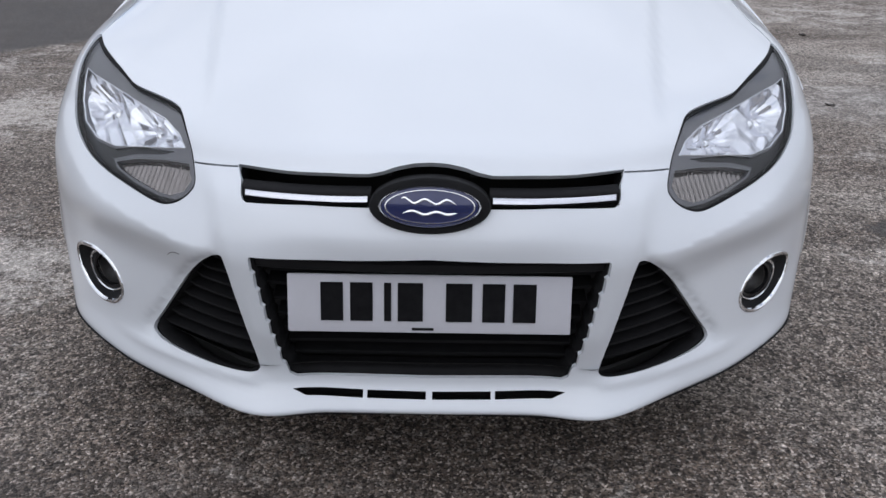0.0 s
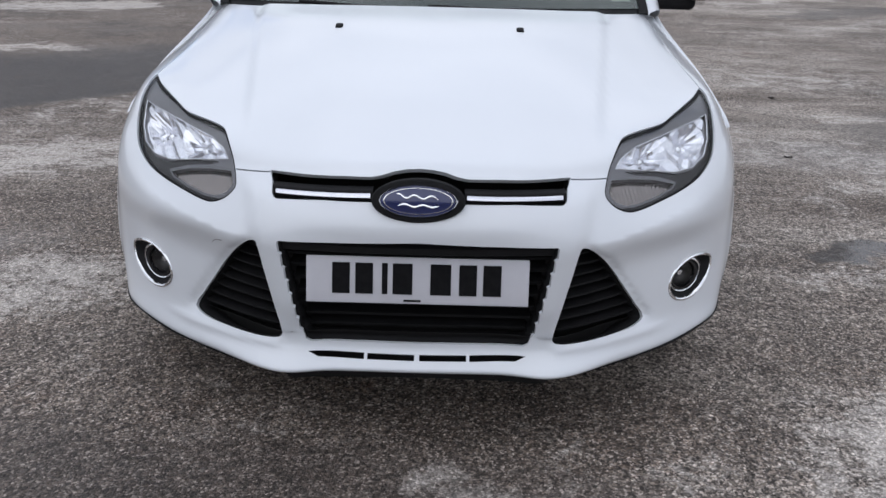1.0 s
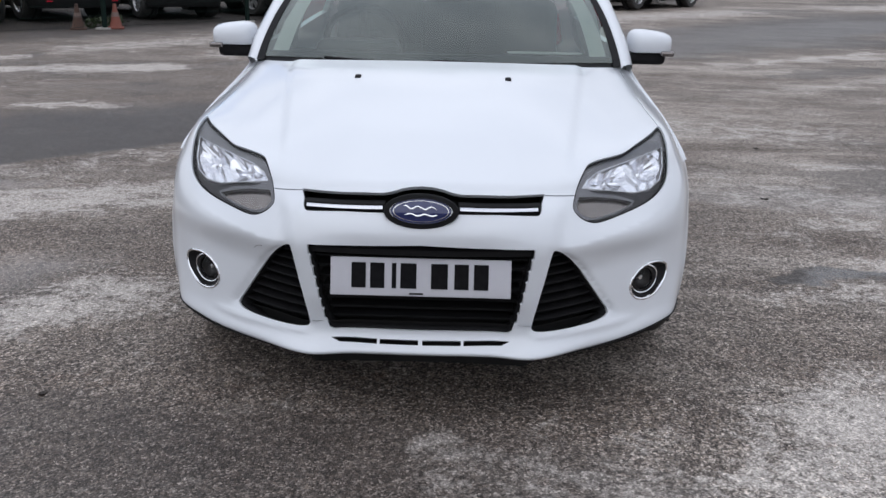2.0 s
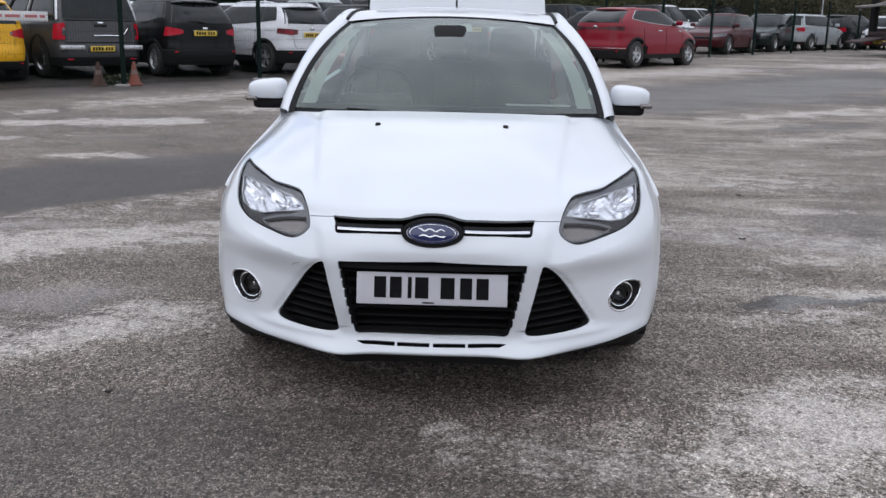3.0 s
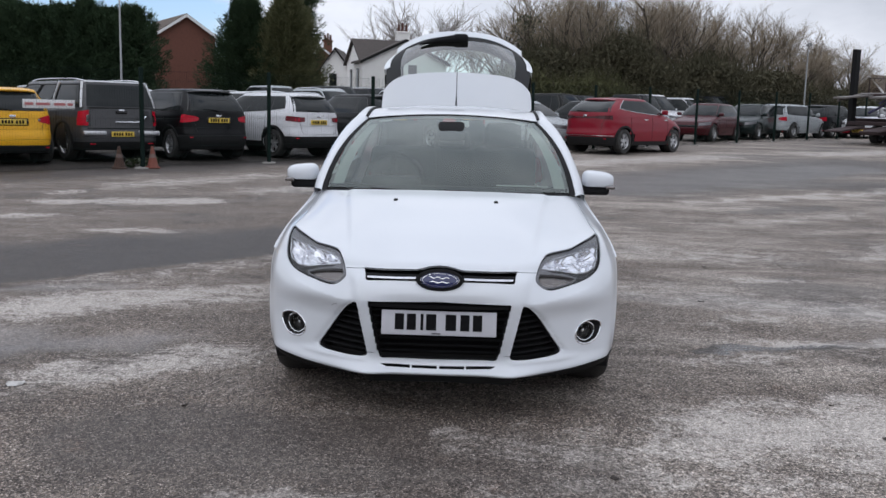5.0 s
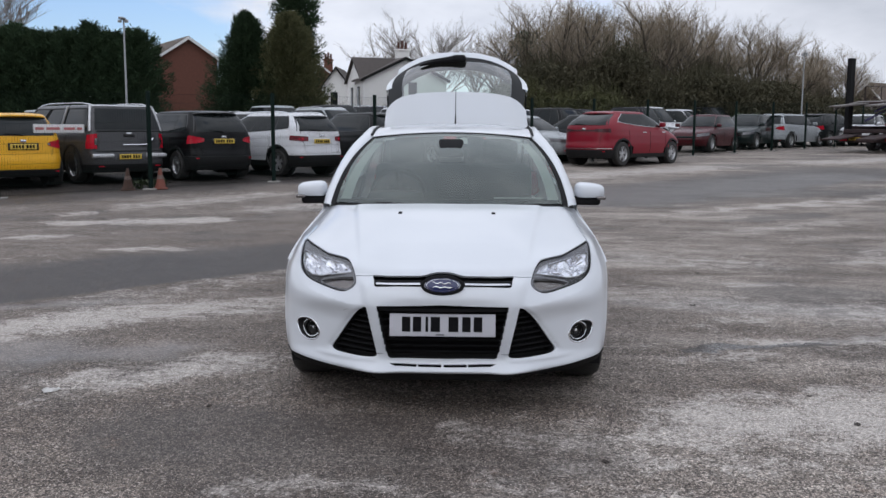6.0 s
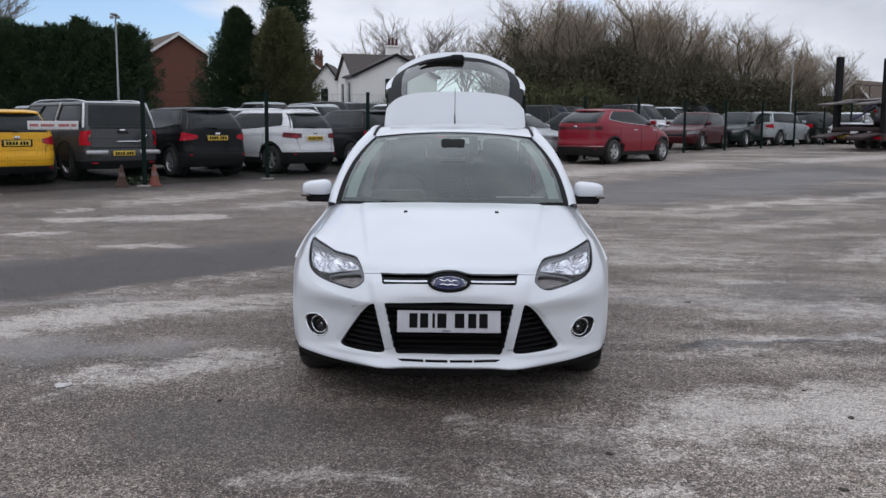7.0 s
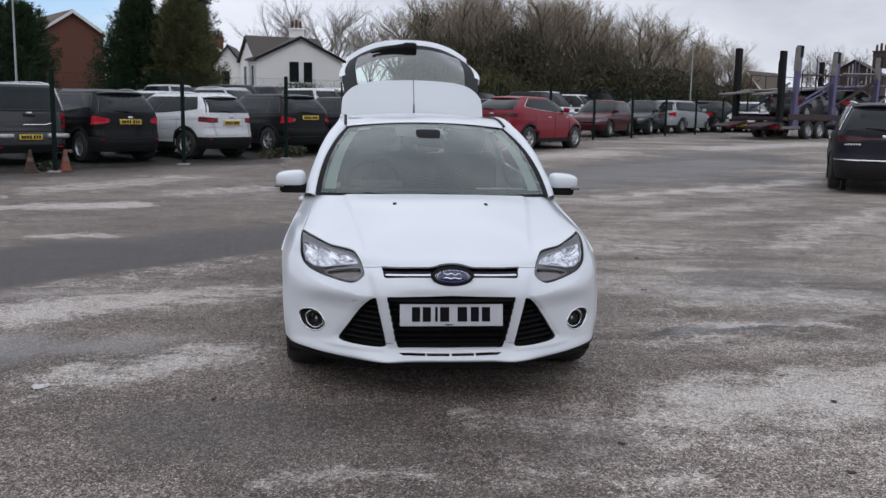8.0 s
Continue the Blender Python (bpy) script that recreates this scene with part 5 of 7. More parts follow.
    for side in (1, -1):
        grid_part("pillar_trim", under(.03), lin(side * .855, side * .955, 5), lin(.05, .97, 13), PILLAR_TRIM, hatchback)
    part("sensor_pod", box((.17, .05, .18), tuple(q + np.array([0, -.030, .035])), .022, rot=Matrix.Rotation(radians(-60), 3, "X"), segments=3), BLACK_PLASTIC, hatchback)
    for x, v, w, h in ((.085, .87, .055, .05), (-.455, .945, .09, .02), (.46, .95, .07, .018)):
        U, V = np.meshgrid(np.array([x - w / 2, x + w / 2]) / .6, np.array([v - h, v + h]))
        pp = screen_at(U, V) - screen_normal(U, V) * .006
        mesh_part("screen_sticker", pp.reshape(-1, 3), [(0, 1, 3, 2)], PAPER, screen, smooth=False)
    part("paper_slip", box((.30, .07, .004), (.43, 1.31, .992), .001), PAPER, hatchback)

    # door mirrors
    for side in (1, -1):
        bm = bmesh.new()
        bmesh.ops.create_uvsphere(bm, u_segments=24, v_segments=14, radius=1.0)
        for v in bm.verts:
            x, y, z = v.co
            sx = abs(x) ** .62 * (1 if x > 0 else -1)
            sz = abs(z) ** .60 * (1 if z > 0 else -1)
            sy = abs(y) ** .8 * (1 if y > 0 else -1)
            v.co = Vector((sx * .099, (sy if y < 0 else sy * .55) * .085, sz * .059 * (1 - .18 * sx * (1 if z > 0 else .4))))
        for v in bm.verts:
            if v.co.z < -.034:
                v.co.z = -.034 + (v.co.z + .034) * .25
        m = Matrix.Translation((side * .915, 1.655, 1.014)) @ Matrix.Diagonal((side, 1, 1, 1))
        bmesh.ops.transform(bm, matrix=m, verts=bm.verts)
        cap = part("door_mirror", bm, WHITE_PAINT, hatchback, "white door mirror on a black foot")
        bm = box((.180, .11, .060), (side * .895, 1.65, .956), .022, segments=3)
        part("mirror_base", bm, BLACK_PLASTIC, cap)
        bm = box((.06, .05, .022), (side * .985, 1.59, .976), .009, segments=3)
        part("mirror_indicator", bm, RIBBED, cap)
        v, f = tube([(side * .80, 1.69, .958), (side * .86, 1.67, .965), (side * .92, 1.66, .985)], [.032, .026, .03], 10)
        mesh_part("mirror_arm", v, f, BLACK_PLASTIC, cap)
        bm = box((.15, .006, .09), (side * .915, 1.703, 1.01), .002)
        part("mirror_glass", bm, CHROME, cap)

    # aerial
    v, f = tube([(0, 3.46, 1.44), (0, 3.475, 1.50), (0, 3.49, 1.535)], [.010, .007, .006], 6)
    mesh_part("aerial_foot", v, f, BLACK_PLASTIC, hatchback)
    v, f = tube([(0, 3.49, 1.535), (0, 3.60, 1.76)], .0032, 5)
    mesh_part("aerial", v, f, BLACK_PLASTIC, hatchback)


def build_tailgate():
    """The raised tailgate: its spoiler stands up, its glass runs back and up."""
    lin = np.linspace
    gate = new("tailgate")
    gate.parent = hatchback
    gate["label"] = "raised tailgate with wiper and glass"
    # spoiler: a panel that stands on the roof's rear edge, rounded over
    cols, rows = 33, 12
    a, b = np.meshgrid(lin(-1, 1, cols), lin(0, 1, rows))
    top = 1.742 - .055 * np.abs(a) ** 2.2 - .10 * np.abs(a) ** 8
    half = .625 - .012 * b ** 3
    z = 1.405 + (top - 1.405) * b
    y = 3.66 + .03 * a ** 2 + .075 * b
    y = y + .004 * (np.abs(b - .42) < .03)
    p = np.stack([a * half, y, z], -1).reshape(-1, 3)
    q = p + np.array([0, .055, -.01])
    n = len(p)
    faces = [(j * cols + i, j * cols + i + 1, (j + 1) * cols + i + 1, (j + 1) * cols + i) for j in range(rows - 1) for i in range(cols - 1)]
    faces += [tuple(n + i for i in f[::-1]) for f in faces]
    rim = [j * cols for j in range(rows)] + [(rows - 1) * cols + i for i in range(cols)] + [j * cols + cols - 1 for j in range(rows - 1, -1, -1)]
    faces += [(u, v, n + v, n + u) for u, v in zip(rim, rim[1:])]
    mesh_part("spoiler", np.concatenate([p, q]), faces, WHITE_PAINT, gate, sharp=50)

    def slab(u, v):
        """The gate's outer face: u across, v from the hinge to its lower edge."""
        wide = .588 + .047 * np.sin(np.pi * np.clip(v, 0, 1) * .8) - .16 * np.clip(v - .55, 0, 1) ** 1.5
        arc = .13 * np.abs(u) ** 2.6
        return np.stack([u * wide, 3.80 + .85 * v - .04 * u ** 2, 1.645 + .475 * v - arc * (0.35 + v) + .02 * np.sin(np.pi * np.clip(v, 0, 1))], -1)

    window = grid_part("tailgate_glass", slab, lin(-.80, .80, 31), lin(.0, .86, 17), HATCH_GLASS, gate, "green-tinted tailgate glass")
    window.visible_shadow = False
    for side in (1, -1):
        grid_part("glass_border", lambda u, v: slab(u, v) - np.array([0, 0, .004]), lin(side * .79, side * 1.0, 6), lin(0, .98, 17), FRIT, gate)
    grid_part("glass_border", lambda u, v: slab(u, v) - np.array([0, 0, .004]), lin(-.8, .8, 25), lin(.84, .97, 4), FRIT, gate)
    # painted lower panel, which now points back
    us, vs = lin(-1, 1, 33), lin(0, 1, 8)
    U, V = np.meshgrid(us, vs)
    e = slab(U, np.full(U.shape, .97))
    p = e + np.stack([0 * U, .40 * V, .055 * np.sin(np.pi * np.clip(V * 3, 0, .5)) - .10 * V ** 2], -1)
    p = p.reshape(-1, 3)
    n, w = len(p), 33
    faces = [(j * w + i, j * w + i + 1, (j + 1) * w + i + 1, (j + 1) * w + i) for j in range(7) for i in range(w - 1)]
    inner = p * np.array([.96, 1, 1]) - np.array([0, 0, .05])
    mesh_part("lower_panel", p, faces, WHITE_PAINT, gate)
    mesh_part("inner_trim", inner, faces, DARK_TRIM, gate)
    # painted side edges
    for side in (1, -1):
        v = lin(.45, 1.0, 21)
        a, b = slab(np.full(21, side * .950), v) + np.array([0, 0, .003]), slab(np.full(21, side * 1.03), v) + np.array([0, 0, .004])
        c = b - np.array([side * .01, .01, .06])
        p = np.stack([a, b, c])
        mesh_part("gate_edge", p.reshape(-1, 3), [(j * 21 + i, j * 21 + i + 1, (j + 1) * 21 + i + 1, (j + 1) * 21 + i) for j in range(2) for i in range(20)], WHITE_PAINT, gate)
        v, f = tube([(side * .60, 4.02, 1.12), (side * .63, 4.05, 1.72)], [.011, .007], 8)
        mesh_part("gas_strut", v, f, BLACK_PLASTIC, gate)
    # wiper parked along the lower edge of the glass
    pts = [slab(np.array(u), np.array(v)) + np.array([0, -.006, .02]) for u, v in ((.02, .86), (-.10, .85), (-.35, .83), (-.58, .79))]
    v, f = tube([Vector(q) for q in pts], [.036, .034, .022, .010], 8)
    arm = mesh_part("rear_wiper", v, f, BLACK_PLASTIC, gate)
    q = slab(np.array(.02), np.array(.87)) + np.array([0, -.01, .02])
    part("wiper_cap", box((.14, .09, .075), tuple(q), .03, segments=3), BLACK_PLASTIC, arm)


build_cabin()
build_tailgate()


# ---- parked cars ----
def parked_car(name, x, y, heading, paint, label, L=4.4, W=1.82, H=1.62, belt=1.0, cowl=0.235, rear_top=0.25, screen=0.75, clad=0.0,
               rails=False, tail="block", plate_z=0.95, rear_plate=None, lean=0.12, wheel_r=0.34, pickup=False, group="cars parked behind the fence", detail=True, silver_bar=False, square=0.0, kick=0.06, pillar=0.20, script=False):
    """A parked car; heading is clockwise from the y axis, in degrees, and (x, y) the middle of its tail on the ground.
    Its skin is a stack of outlines, each with its own tail, nose and width."""
    h = radians(heading)
    cx, cy = x + math.sin(h) * L / 2, y + math.cos(h) * L / 2
    car = thing(name, pose(cx, cy, float(ground_z(cx, cy)), 0, 0, -heading), label, "car", group)
    y_rear, y_front = -L / 2 + 0.165 * L + 0.08, L / 2 - 0.185 * L
    arch, sill, nose_z = wheel_r + 0.05, 0.24, 0.72
    bend = 5.0 + 9.0 * square
    shade_z = H - 0.05

    def tail_at(z):
        """Where the tail stands at a height."""
        out = np.interp(z, [0.2, 0.34, 0.44, 0.60, 0.68], [0.10, 0.03, 0.0, 0.0, 0.035])
        out = out + lean * 0.55 * np.clip(z - 0.68, 0, belt - 0.68)
        k = np.clip((z - belt) / (shade_z - belt), 0, 1)
        return -L / 2 + out + rear_top * k ** (1.7 - 0.6 * square)

    def nose_at(z):
        low = np.interp(z, [0.2, 0.34, 0.5, nose_z], [0.16, 0.04, 0.0, 0.07])
        k = np.clip((z - nose_z) / (belt - nose_z), 0, 1)
        g = np.clip((z - belt) / (shade_z - belt), 0, 1)
        return L / 2 - low - (cowl * L - 0.07) * k ** 1.7 - screen * g ** 1.35

    def half_at(z):
        k = np.clip((z - belt) / (shade_z - belt), 0, 1)
        body = np.interp(z, [0.2, 0.30, 0.46, 0.60, belt - 0.20, belt - 0.14, belt - 0.03, belt], [0.925, 0.955, 0.985, 1.0, 0.993, 0.978, 0.968, 0.945])
        return W / 2 * (body - (0.235 - 0.13 * square) * k ** 1.25)

    def skin(a, z, off=0.0):
        """A point at angle a round the outline (0 at the tail, positive to the right) and height z."""
        a, z = np.broadcast_arrays(np.asarray(a, float), np.asarray(z, float))
        t, n, w = tail_at(z), nose_at(z), half_at(z)
        s, c = np.sin(a), np.cos(a)
        px = np.sign(s) * np.abs(s) ** (2 / bend) * (w + off)
        py = (t + n) / 2 - np.sign(c) * np.abs(c) ** (2 / bend) * ((n - t) / 2 + off)
        return np.stack([px, py, z], -1)

    def side(v, z, sgn, off=0.0):
        """A point of the flank at a place along the car."""
        v, z = np.broadcast_arrays(np.asarray(v, float), np.asarray(z, float))
        t, n, w = tail_at(z), nose_at(z), half_at(z)
        k = np.clip(np.abs(v - (t + n) / 2) / ((n - t) / 2), 0, 0.9999)
        return np.stack([sgn * (w * (1 - k ** bend) ** (1 / bend) + off), v, z], -1)

    def back(px, z, off=0.0, front=False):
        """A point of the tail, or of the nose, at a place across."""
        px, z = np.broadcast_arrays(np.asarray(px, float), np.asarray(z, float))
        t, n, w = tail_at(z), nose_at(z), half_at(z)
        k = np.clip(np.abs(px) / w, 0, 0.9999)
        reach = (n - t) / 2 * (1 - k ** bend) ** (1 / bend) + off
        return np.stack([px, (t + n) / 2 + (reach if front else -reach), z + off * 0.3 * (z > belt)], -1)

    def sheet(nm, p, mat, parent, lab="", sharp=0):
        j, i = p.shape[:2]
        faces = [(b * i + a, b * i + a + 1, (b + 1) * i + a + 1, (b + 1) * i + a) for b in range(j - 1) for a in range(i - 1)]
        return mesh_part(nm, p.reshape(-1, 3), faces, mat, parent, lab, sharp=sharp)

    # skin, open over the wheels, closed by a domed roof
    m = 96 if detail else 56
    ang = np.linspace(-math.pi, math.pi, m + 1)[:-1]
    ang = ang - 0.5 * np.sin(2 * ang) * 0.55
    levels = np.concatenate([np.linspace(sill, nose_z, 11), np.linspace(nose_z, belt, 9)[1:], np.linspace(belt, shade_z, 9)[1:]])
    rings = [skin(ang, z) for z in levels]
    top = rings[-1]
    mid = np.array([0, top[:, 1].mean(), shade_z])
    for k, dz in ((0.985, 0.014), (0.95, 0.026), (0.86, 0.040), (0.62, 0.058), (0.3, 0.066), (0.02, 0.068)):
        q = mid + (top - mid) * np.array([k, 1 - (1 - k) * (0.55 if k > 0.5 else 0.85), 1])
        q[:, 2] = shade_z + dz
        rings.append(q)
    verts = np.concatenate(rings)
    faces = []
    for j in range(len(rings) - 1):
        for i in range(m):
            f = (j * m + i, j * m + (i + 1) % m, (j + 1) * m + (i + 1) % m, (j + 1) * m + i)
            if j < 22:
                c = (verts[f[0]] + verts[f[2]]) / 2
                if abs(c[0]) > W * 0.3 and min((c[1] - y_rear) ** 2, (c[1] - y_front) ** 2) + (c[2] - wheel_r) ** 2 < (arch + 0.02) ** 2:
                    continue
            faces.append(f)
    body = mesh_part("body", verts, faces, paint, car, sharp=55)
    part("underbody", box((W * 0.80, L * 0.88, 0.40), (0, 0, 0.44), 0.04), DARK_VOID, car)

    def seam(pts, parent, r=0.005, mat=None):
        v, f = tube([Vector(q) for q in pts], r, 4)
        return mesh_part("door_gap", v, f, mat or DARK_VOID, parent)

    # side glass: a dark surround with the panes proud of it
    zl = lambda a: belt + 0.035 + kick * (1 - a) ** 2
    zu = shade_z - 0.045
    reach = pillar if not pickup else 0.12

    def pane(a0, a1, sgn, off, n=9, k=7, pad=0.0):
        a, b = np.meshgrid(np.linspace(a0, a1, n), np.linspace(0, 1, k))
        z = zl(a) - pad + (zu + pad - zl(a) + pad) * b
        vr = tail_at(z) + reach + 0.16 * (1 - b) * (0 if pickup else 1) - pad
        vf = nose_at(z) - 0.13 + pad - 0.10 * b
        return side(vr + (vf - vr) * a, z, sgn, off)

    spans = ((0.015, 0.34), (0.40, 0.66), (0.69, 0.985)) if pickup else ((0.0, 0.17), (0.20, 0.56), (0.595, 0.985)) if L > 4.12 else ((0.03, 0.50), (0.54, 0.985))
    for sgn in (1, -1):
        if not pickup:
            trim = sheet("window_trim", pane(-0.012, 1.0, sgn, 0.004, 17, 7, 0.022), GLOSS_BLACK, body)
        for a0, a1 in spans:
            p = pane(a0, a1, sgn, 0.009)
            glass_ob = sheet("side_window", p, TINTED_GLASS, body)
            if pickup:
                loop = list(p[0]) + list(p[1:, -1]) + list(p[-1, ::-1][1:]) + list(p[::-1, 0][1:])
                v, f = tube([Vector(q) for q in loop], 0.017, 5)
                mesh_part("window_frame", v, f, DARK_TRIM, glass_ob)
        if silver_bar:
            p = pane(-0.012, 1.0, sgn, 0.008, 19, 7, 0.024)
            v, f = tube([Vector(q) for q in list(p[::-1, 0]) + list(p[0][1:])], 0.008, 5)
            mesh_part("window_strip", v, f, SATIN_CHROME, body)
        # doors: shut lines and handles
        for v in (y_rear + arch * 0.75, y_rear + (y_front - y_rear) * 0.52, y_front - arch * 1.12):
            zz = np.linspace(sill + 0.14, belt + 0.0, 9)
            push = 0.16 * np.clip((0.62 - zz) / 0.3, 0, 1) if v < 0 and v < y_rear + arch else 0
            seam(side(v + push, zz, sgn, 0.0015), body)
        for v in (y_rear + (y_front - y_rear) * 0.40, y_rear + (y_front - y_rear) * 0.80) if not pickup else (0.35, 1.15):
            c = side(v, belt - 0.13, sgn, 0.012)
            part("door_handle", box((0.028, 0.19, 0.03), tuple(c), 0.010), paint if not silver_bar else SATIN_CHROME, body)
        # wheels under dark or painted arch lips
        for c in (y_rear, y_front):
            vs = []
            an = np.linspace(-0.42, math.pi + 0.42, 26)
            wide = 0.055 if clad else 0.022
            for rr, oo in ((arch + wide, -0.004), (arch + wide * 0.9, 0.012), (arch - 0.002, 0.016), (arch - 0.012, -0.08)):
                zz = np.maximum(0.22, wheel_r + rr * np.sin(an))
                vs.append(side(c + rr * np.cos(an), zz, sgn, oo))
            sheet("arch_trim", np.stack(vs), DARK_TRIM if clad else paint, body, sharp=40)
            zz, rr = wheel_r + (arch - 0.012) * np.sin(an), arch - 0.012
            inner = np.stack([np.stack([np.full(26, sgn * xx), c + rr * np.cos(an), zz], -1) for xx in (W / 2 - 0.06, W / 2 - 0.36)])
            sheet("arch_lining", inner, DARK_VOID, body)
            v, f = tube([(sgn * (W / 2 - 0.34), c, wheel_r + 0.02), (sgn * (W / 2 - 0.26), c, wheel_r + 0.02)], arch - 0.01, 20)
            mesh_part("arch_back", v, f, DARK_VOID, body)
            wheel(car, sgn * (W / 2 - 0.125), c, wheel_r, 0.22)
        if clad:
            zz, vv = np.meshgrid(np.linspace(sill, sill + 0.06 + clad * 0.5, 4), np.linspace(y_rear + arch, y_front - arch, 12))
            sheet("sill_cladding", side(vv, zz, sgn, 0.012), DARK_TRIM, body)
        # mirror
        c = side(nose_at(belt + 0.12) - 0.28, belt + 0.06, sgn, 0.0)
        bm = box((0.20, 0.12, 0.14), tuple(c + np.array([sgn * 0.11, 0, 0.04])), 0.045, segments=3)
        part("door_mirror", bm, paint, car)

    def wrap(nm, f_in, d_out, z_lo, z_hi, mat, sgn, off, n=15, lab="", front=False, k=5):
        """A panel laid on the corner of tail or nose, from a share of the half width to a distance along the flank."""
        a0 = math.asin(min(0.999, f_in) ** (bend / 2))
        a1 = math.acos(max(0.0, 1 - 2 * d_out / L) ** (bend / 2))
        t = np.linspace(0, 1, n)
        a = a0 + (a1 - a0) * t ** 1.3
        if front:
            a = math.pi - a
        lo, hi = np.array([z_lo(q) for q in t]), np.array([z_hi(q) for q in t])
        z = lo + (hi - lo) * np.linspace(0, 1, k)[:, None]
        return sheet(nm, skin(sgn * np.broadcast_to(a, z.shape), z, off), mat, car, lab)

    # lower bumper in dark plastic
    d_b = y_rear - arch + L / 2 - 0.01
    top_b = 0.36 + clad
    p = []
    a1 = math.acos(max(0.0, 1 - 2 * d_b / L) ** (bend / 2))
    aa = np.linspace(-a1, a1, 41)
    for z, off in [(sill - 0.01, -0.03)] + [(sill + (top_b - 0.012 - sill) * k / 7, 0.012) for k in range(8)] + [(top_b, -0.002)]:
        p.append(skin(aa, np.full(41, z), off))
    bumper = sheet("rear_bumper", np.stack(p), DARK_TRIM, car, sharp=40)
    if silver_bar:
        p = [skin(aa * 0.93, np.full(41, z), off) for z, off in ((top_b + 0.02, 0.0), (top_b + 0.025, 0.022), (top_b + 0.045, 0.022), (top_b + 0.05, 0.0))]
        sheet("bumper_strip", np.stack(p), SATIN_CHROME, bumper, sharp=40)
    for sgn in (1, -1):
        zc = belt - 0.12
        if tail == "block":
            lamp = wrap("tail_lamp", 0.56, 0.30, lambda t: zc - 0.02 - 0.07 * t ** 0.6 + 0.05 * max(0, t - 0.8), lambda t: zc + 0.035 + 0.075 * t ** 0.7, RED_LENS, sgn, 0.010)
            wrap("reverse_lamp", 0.60, 0.02, lambda t: zc - 0.012, lambda t: zc + 0.028, RIBBED, sgn, 0.014, 6)
        elif tail == "claw":
            lamp = wrap("tail_lamp", 0.50, 0.34, lambda t: zc - 0.065 + 0.05 * abs(t - 0.35), lambda t: zc + 0.055 + 0.03 * t, CLARET_LENS, sgn, 0.010)
            for k in range(3):
                wrap("lamp_bar", 0.56 + 0.10 * k, 0.012 + 0.04 * k, lambda t: zc - 0.04, lambda t: zc + 0.03, RED_LENS, sgn, 0.014, 4)
        elif tail == "tall":
            lamp = wrap("tail_lamp", 0.80, 0.24, lambda t: zc - 0.25, lambda t: zc + 0.08 - 0.03 * t, RED_LENS, sgn, 0.012)
            wrap("reverse_lamp", 0.845, 0.012, lambda t: zc - 0.17, lambda t: zc - 0.02, RIBBED, sgn, 0.017, 5)
        else:
            lamp = wrap("tail_lamp", 0.40, 0.30, lambda t: zc + 0.01 - 0.035 * t ** 0.5, lambda t: zc + 0.055 + 0.04 * t ** 0.5, DARK_RED_LENS, sgn, 0.012)
        if not script:
            part("rear_reflector", box((0.13, 0.03, 0.024), tuple(back(sgn * W * 0.36, top_b - 0.05, 0.01)), 0.008), RED_LENS, bumper)
        wrap("headlamp", 0.52, 0.42, lambda t: nose_z - 0.12 + 0.05 * t, lambda t: nose_z - 0.005 + 0.05 * t, BEZEL, sgn, 0.008, 10, front=True)
    if tail == "slim":
        xs, zz = np.meshgrid(np.linspace(-W * 0.22, W * 0.22, 15), np.array([belt - 0.11, belt - 0.068]))
        sheet("tail_strip", back(xs, zz, 0.012), DARK_RED_LENS, car)
    # rear window under a spoiler lip
    zz, kk = np.meshgrid(np.linspace(belt + (0.07 if not pickup else 0.04), shade_z - 0.045, 8), np.linspace(-1, 1, 17), indexing="ij")
    g = (zz - belt) / (shade_z - belt)
    wide = half_at(zz) * (0.80 - 0.05 * g if not pickup else 0.88)
    if not pickup:
        sheet("window_trim", back(kk * (wide + 0.05), zz + 0.02 * (g - 0.5), 0.004), GLOSS_BLACK, body)
    rear = sheet("rear_window", back(kk * wide, zz, 0.009), TINTED_GLASS, body)
    zz, kk = np.meshgrid(np.linspace(belt + 0.05, shade_z - 0.03, 8), np.linspace(-1, 1, 17), indexing="ij")
    sheet("windscreen", back(kk * half_at(zz) * 0.87, zz, 0.008, True), TINTED_GLASS, body)
    if detail and not pickup:
        kk = np.linspace(-1, 1, 21)
        w0 = half_at(shade_z) * 0.86
        rows_s = []
        for dy, dz in ((0.16, 0.052), (0.02, 0.036), (-0.13, 0.010), (-0.135, -0.012), (-0.02, -0.03)):
            q = back(kk * w0, np.full(21, shade_z), 0.0)
            q[:, 1] += dy + 0.03 * kk ** 2
            q[:, 2] += dz - 0.03 * np.abs(kk) ** 3
            rows_s.append(q)
        sheet("spoiler", np.stack(rows_s), paint, body, sharp=40)
        q = [back(np.array(px), np.array(z), 0.022) for px, z in ((0.0, belt + 0.065), (-0.10, belt + 0.085), (-0.36, belt + 0.10))]
        v, f = tube([Vector(c) for c in q], [0.020, 0.011, 0.007], 6)
        mesh_part("rear_wiper", v, f, BLACK_PLASTIC, body)
        hw = half_at(belt) * 0.80
        loop = [back(np.array(-hw * k), np.array(z), 0.001) for k, z in ((0.93, belt + 0.06), (0.94, belt - 0.1), (0.84, belt - 0.24), (0.80, top_b + 0.08))]
        loop += [c * np.array([-1, 1, 1]) for c in loop[::-1]]
        seam(loop, body, 0.006)
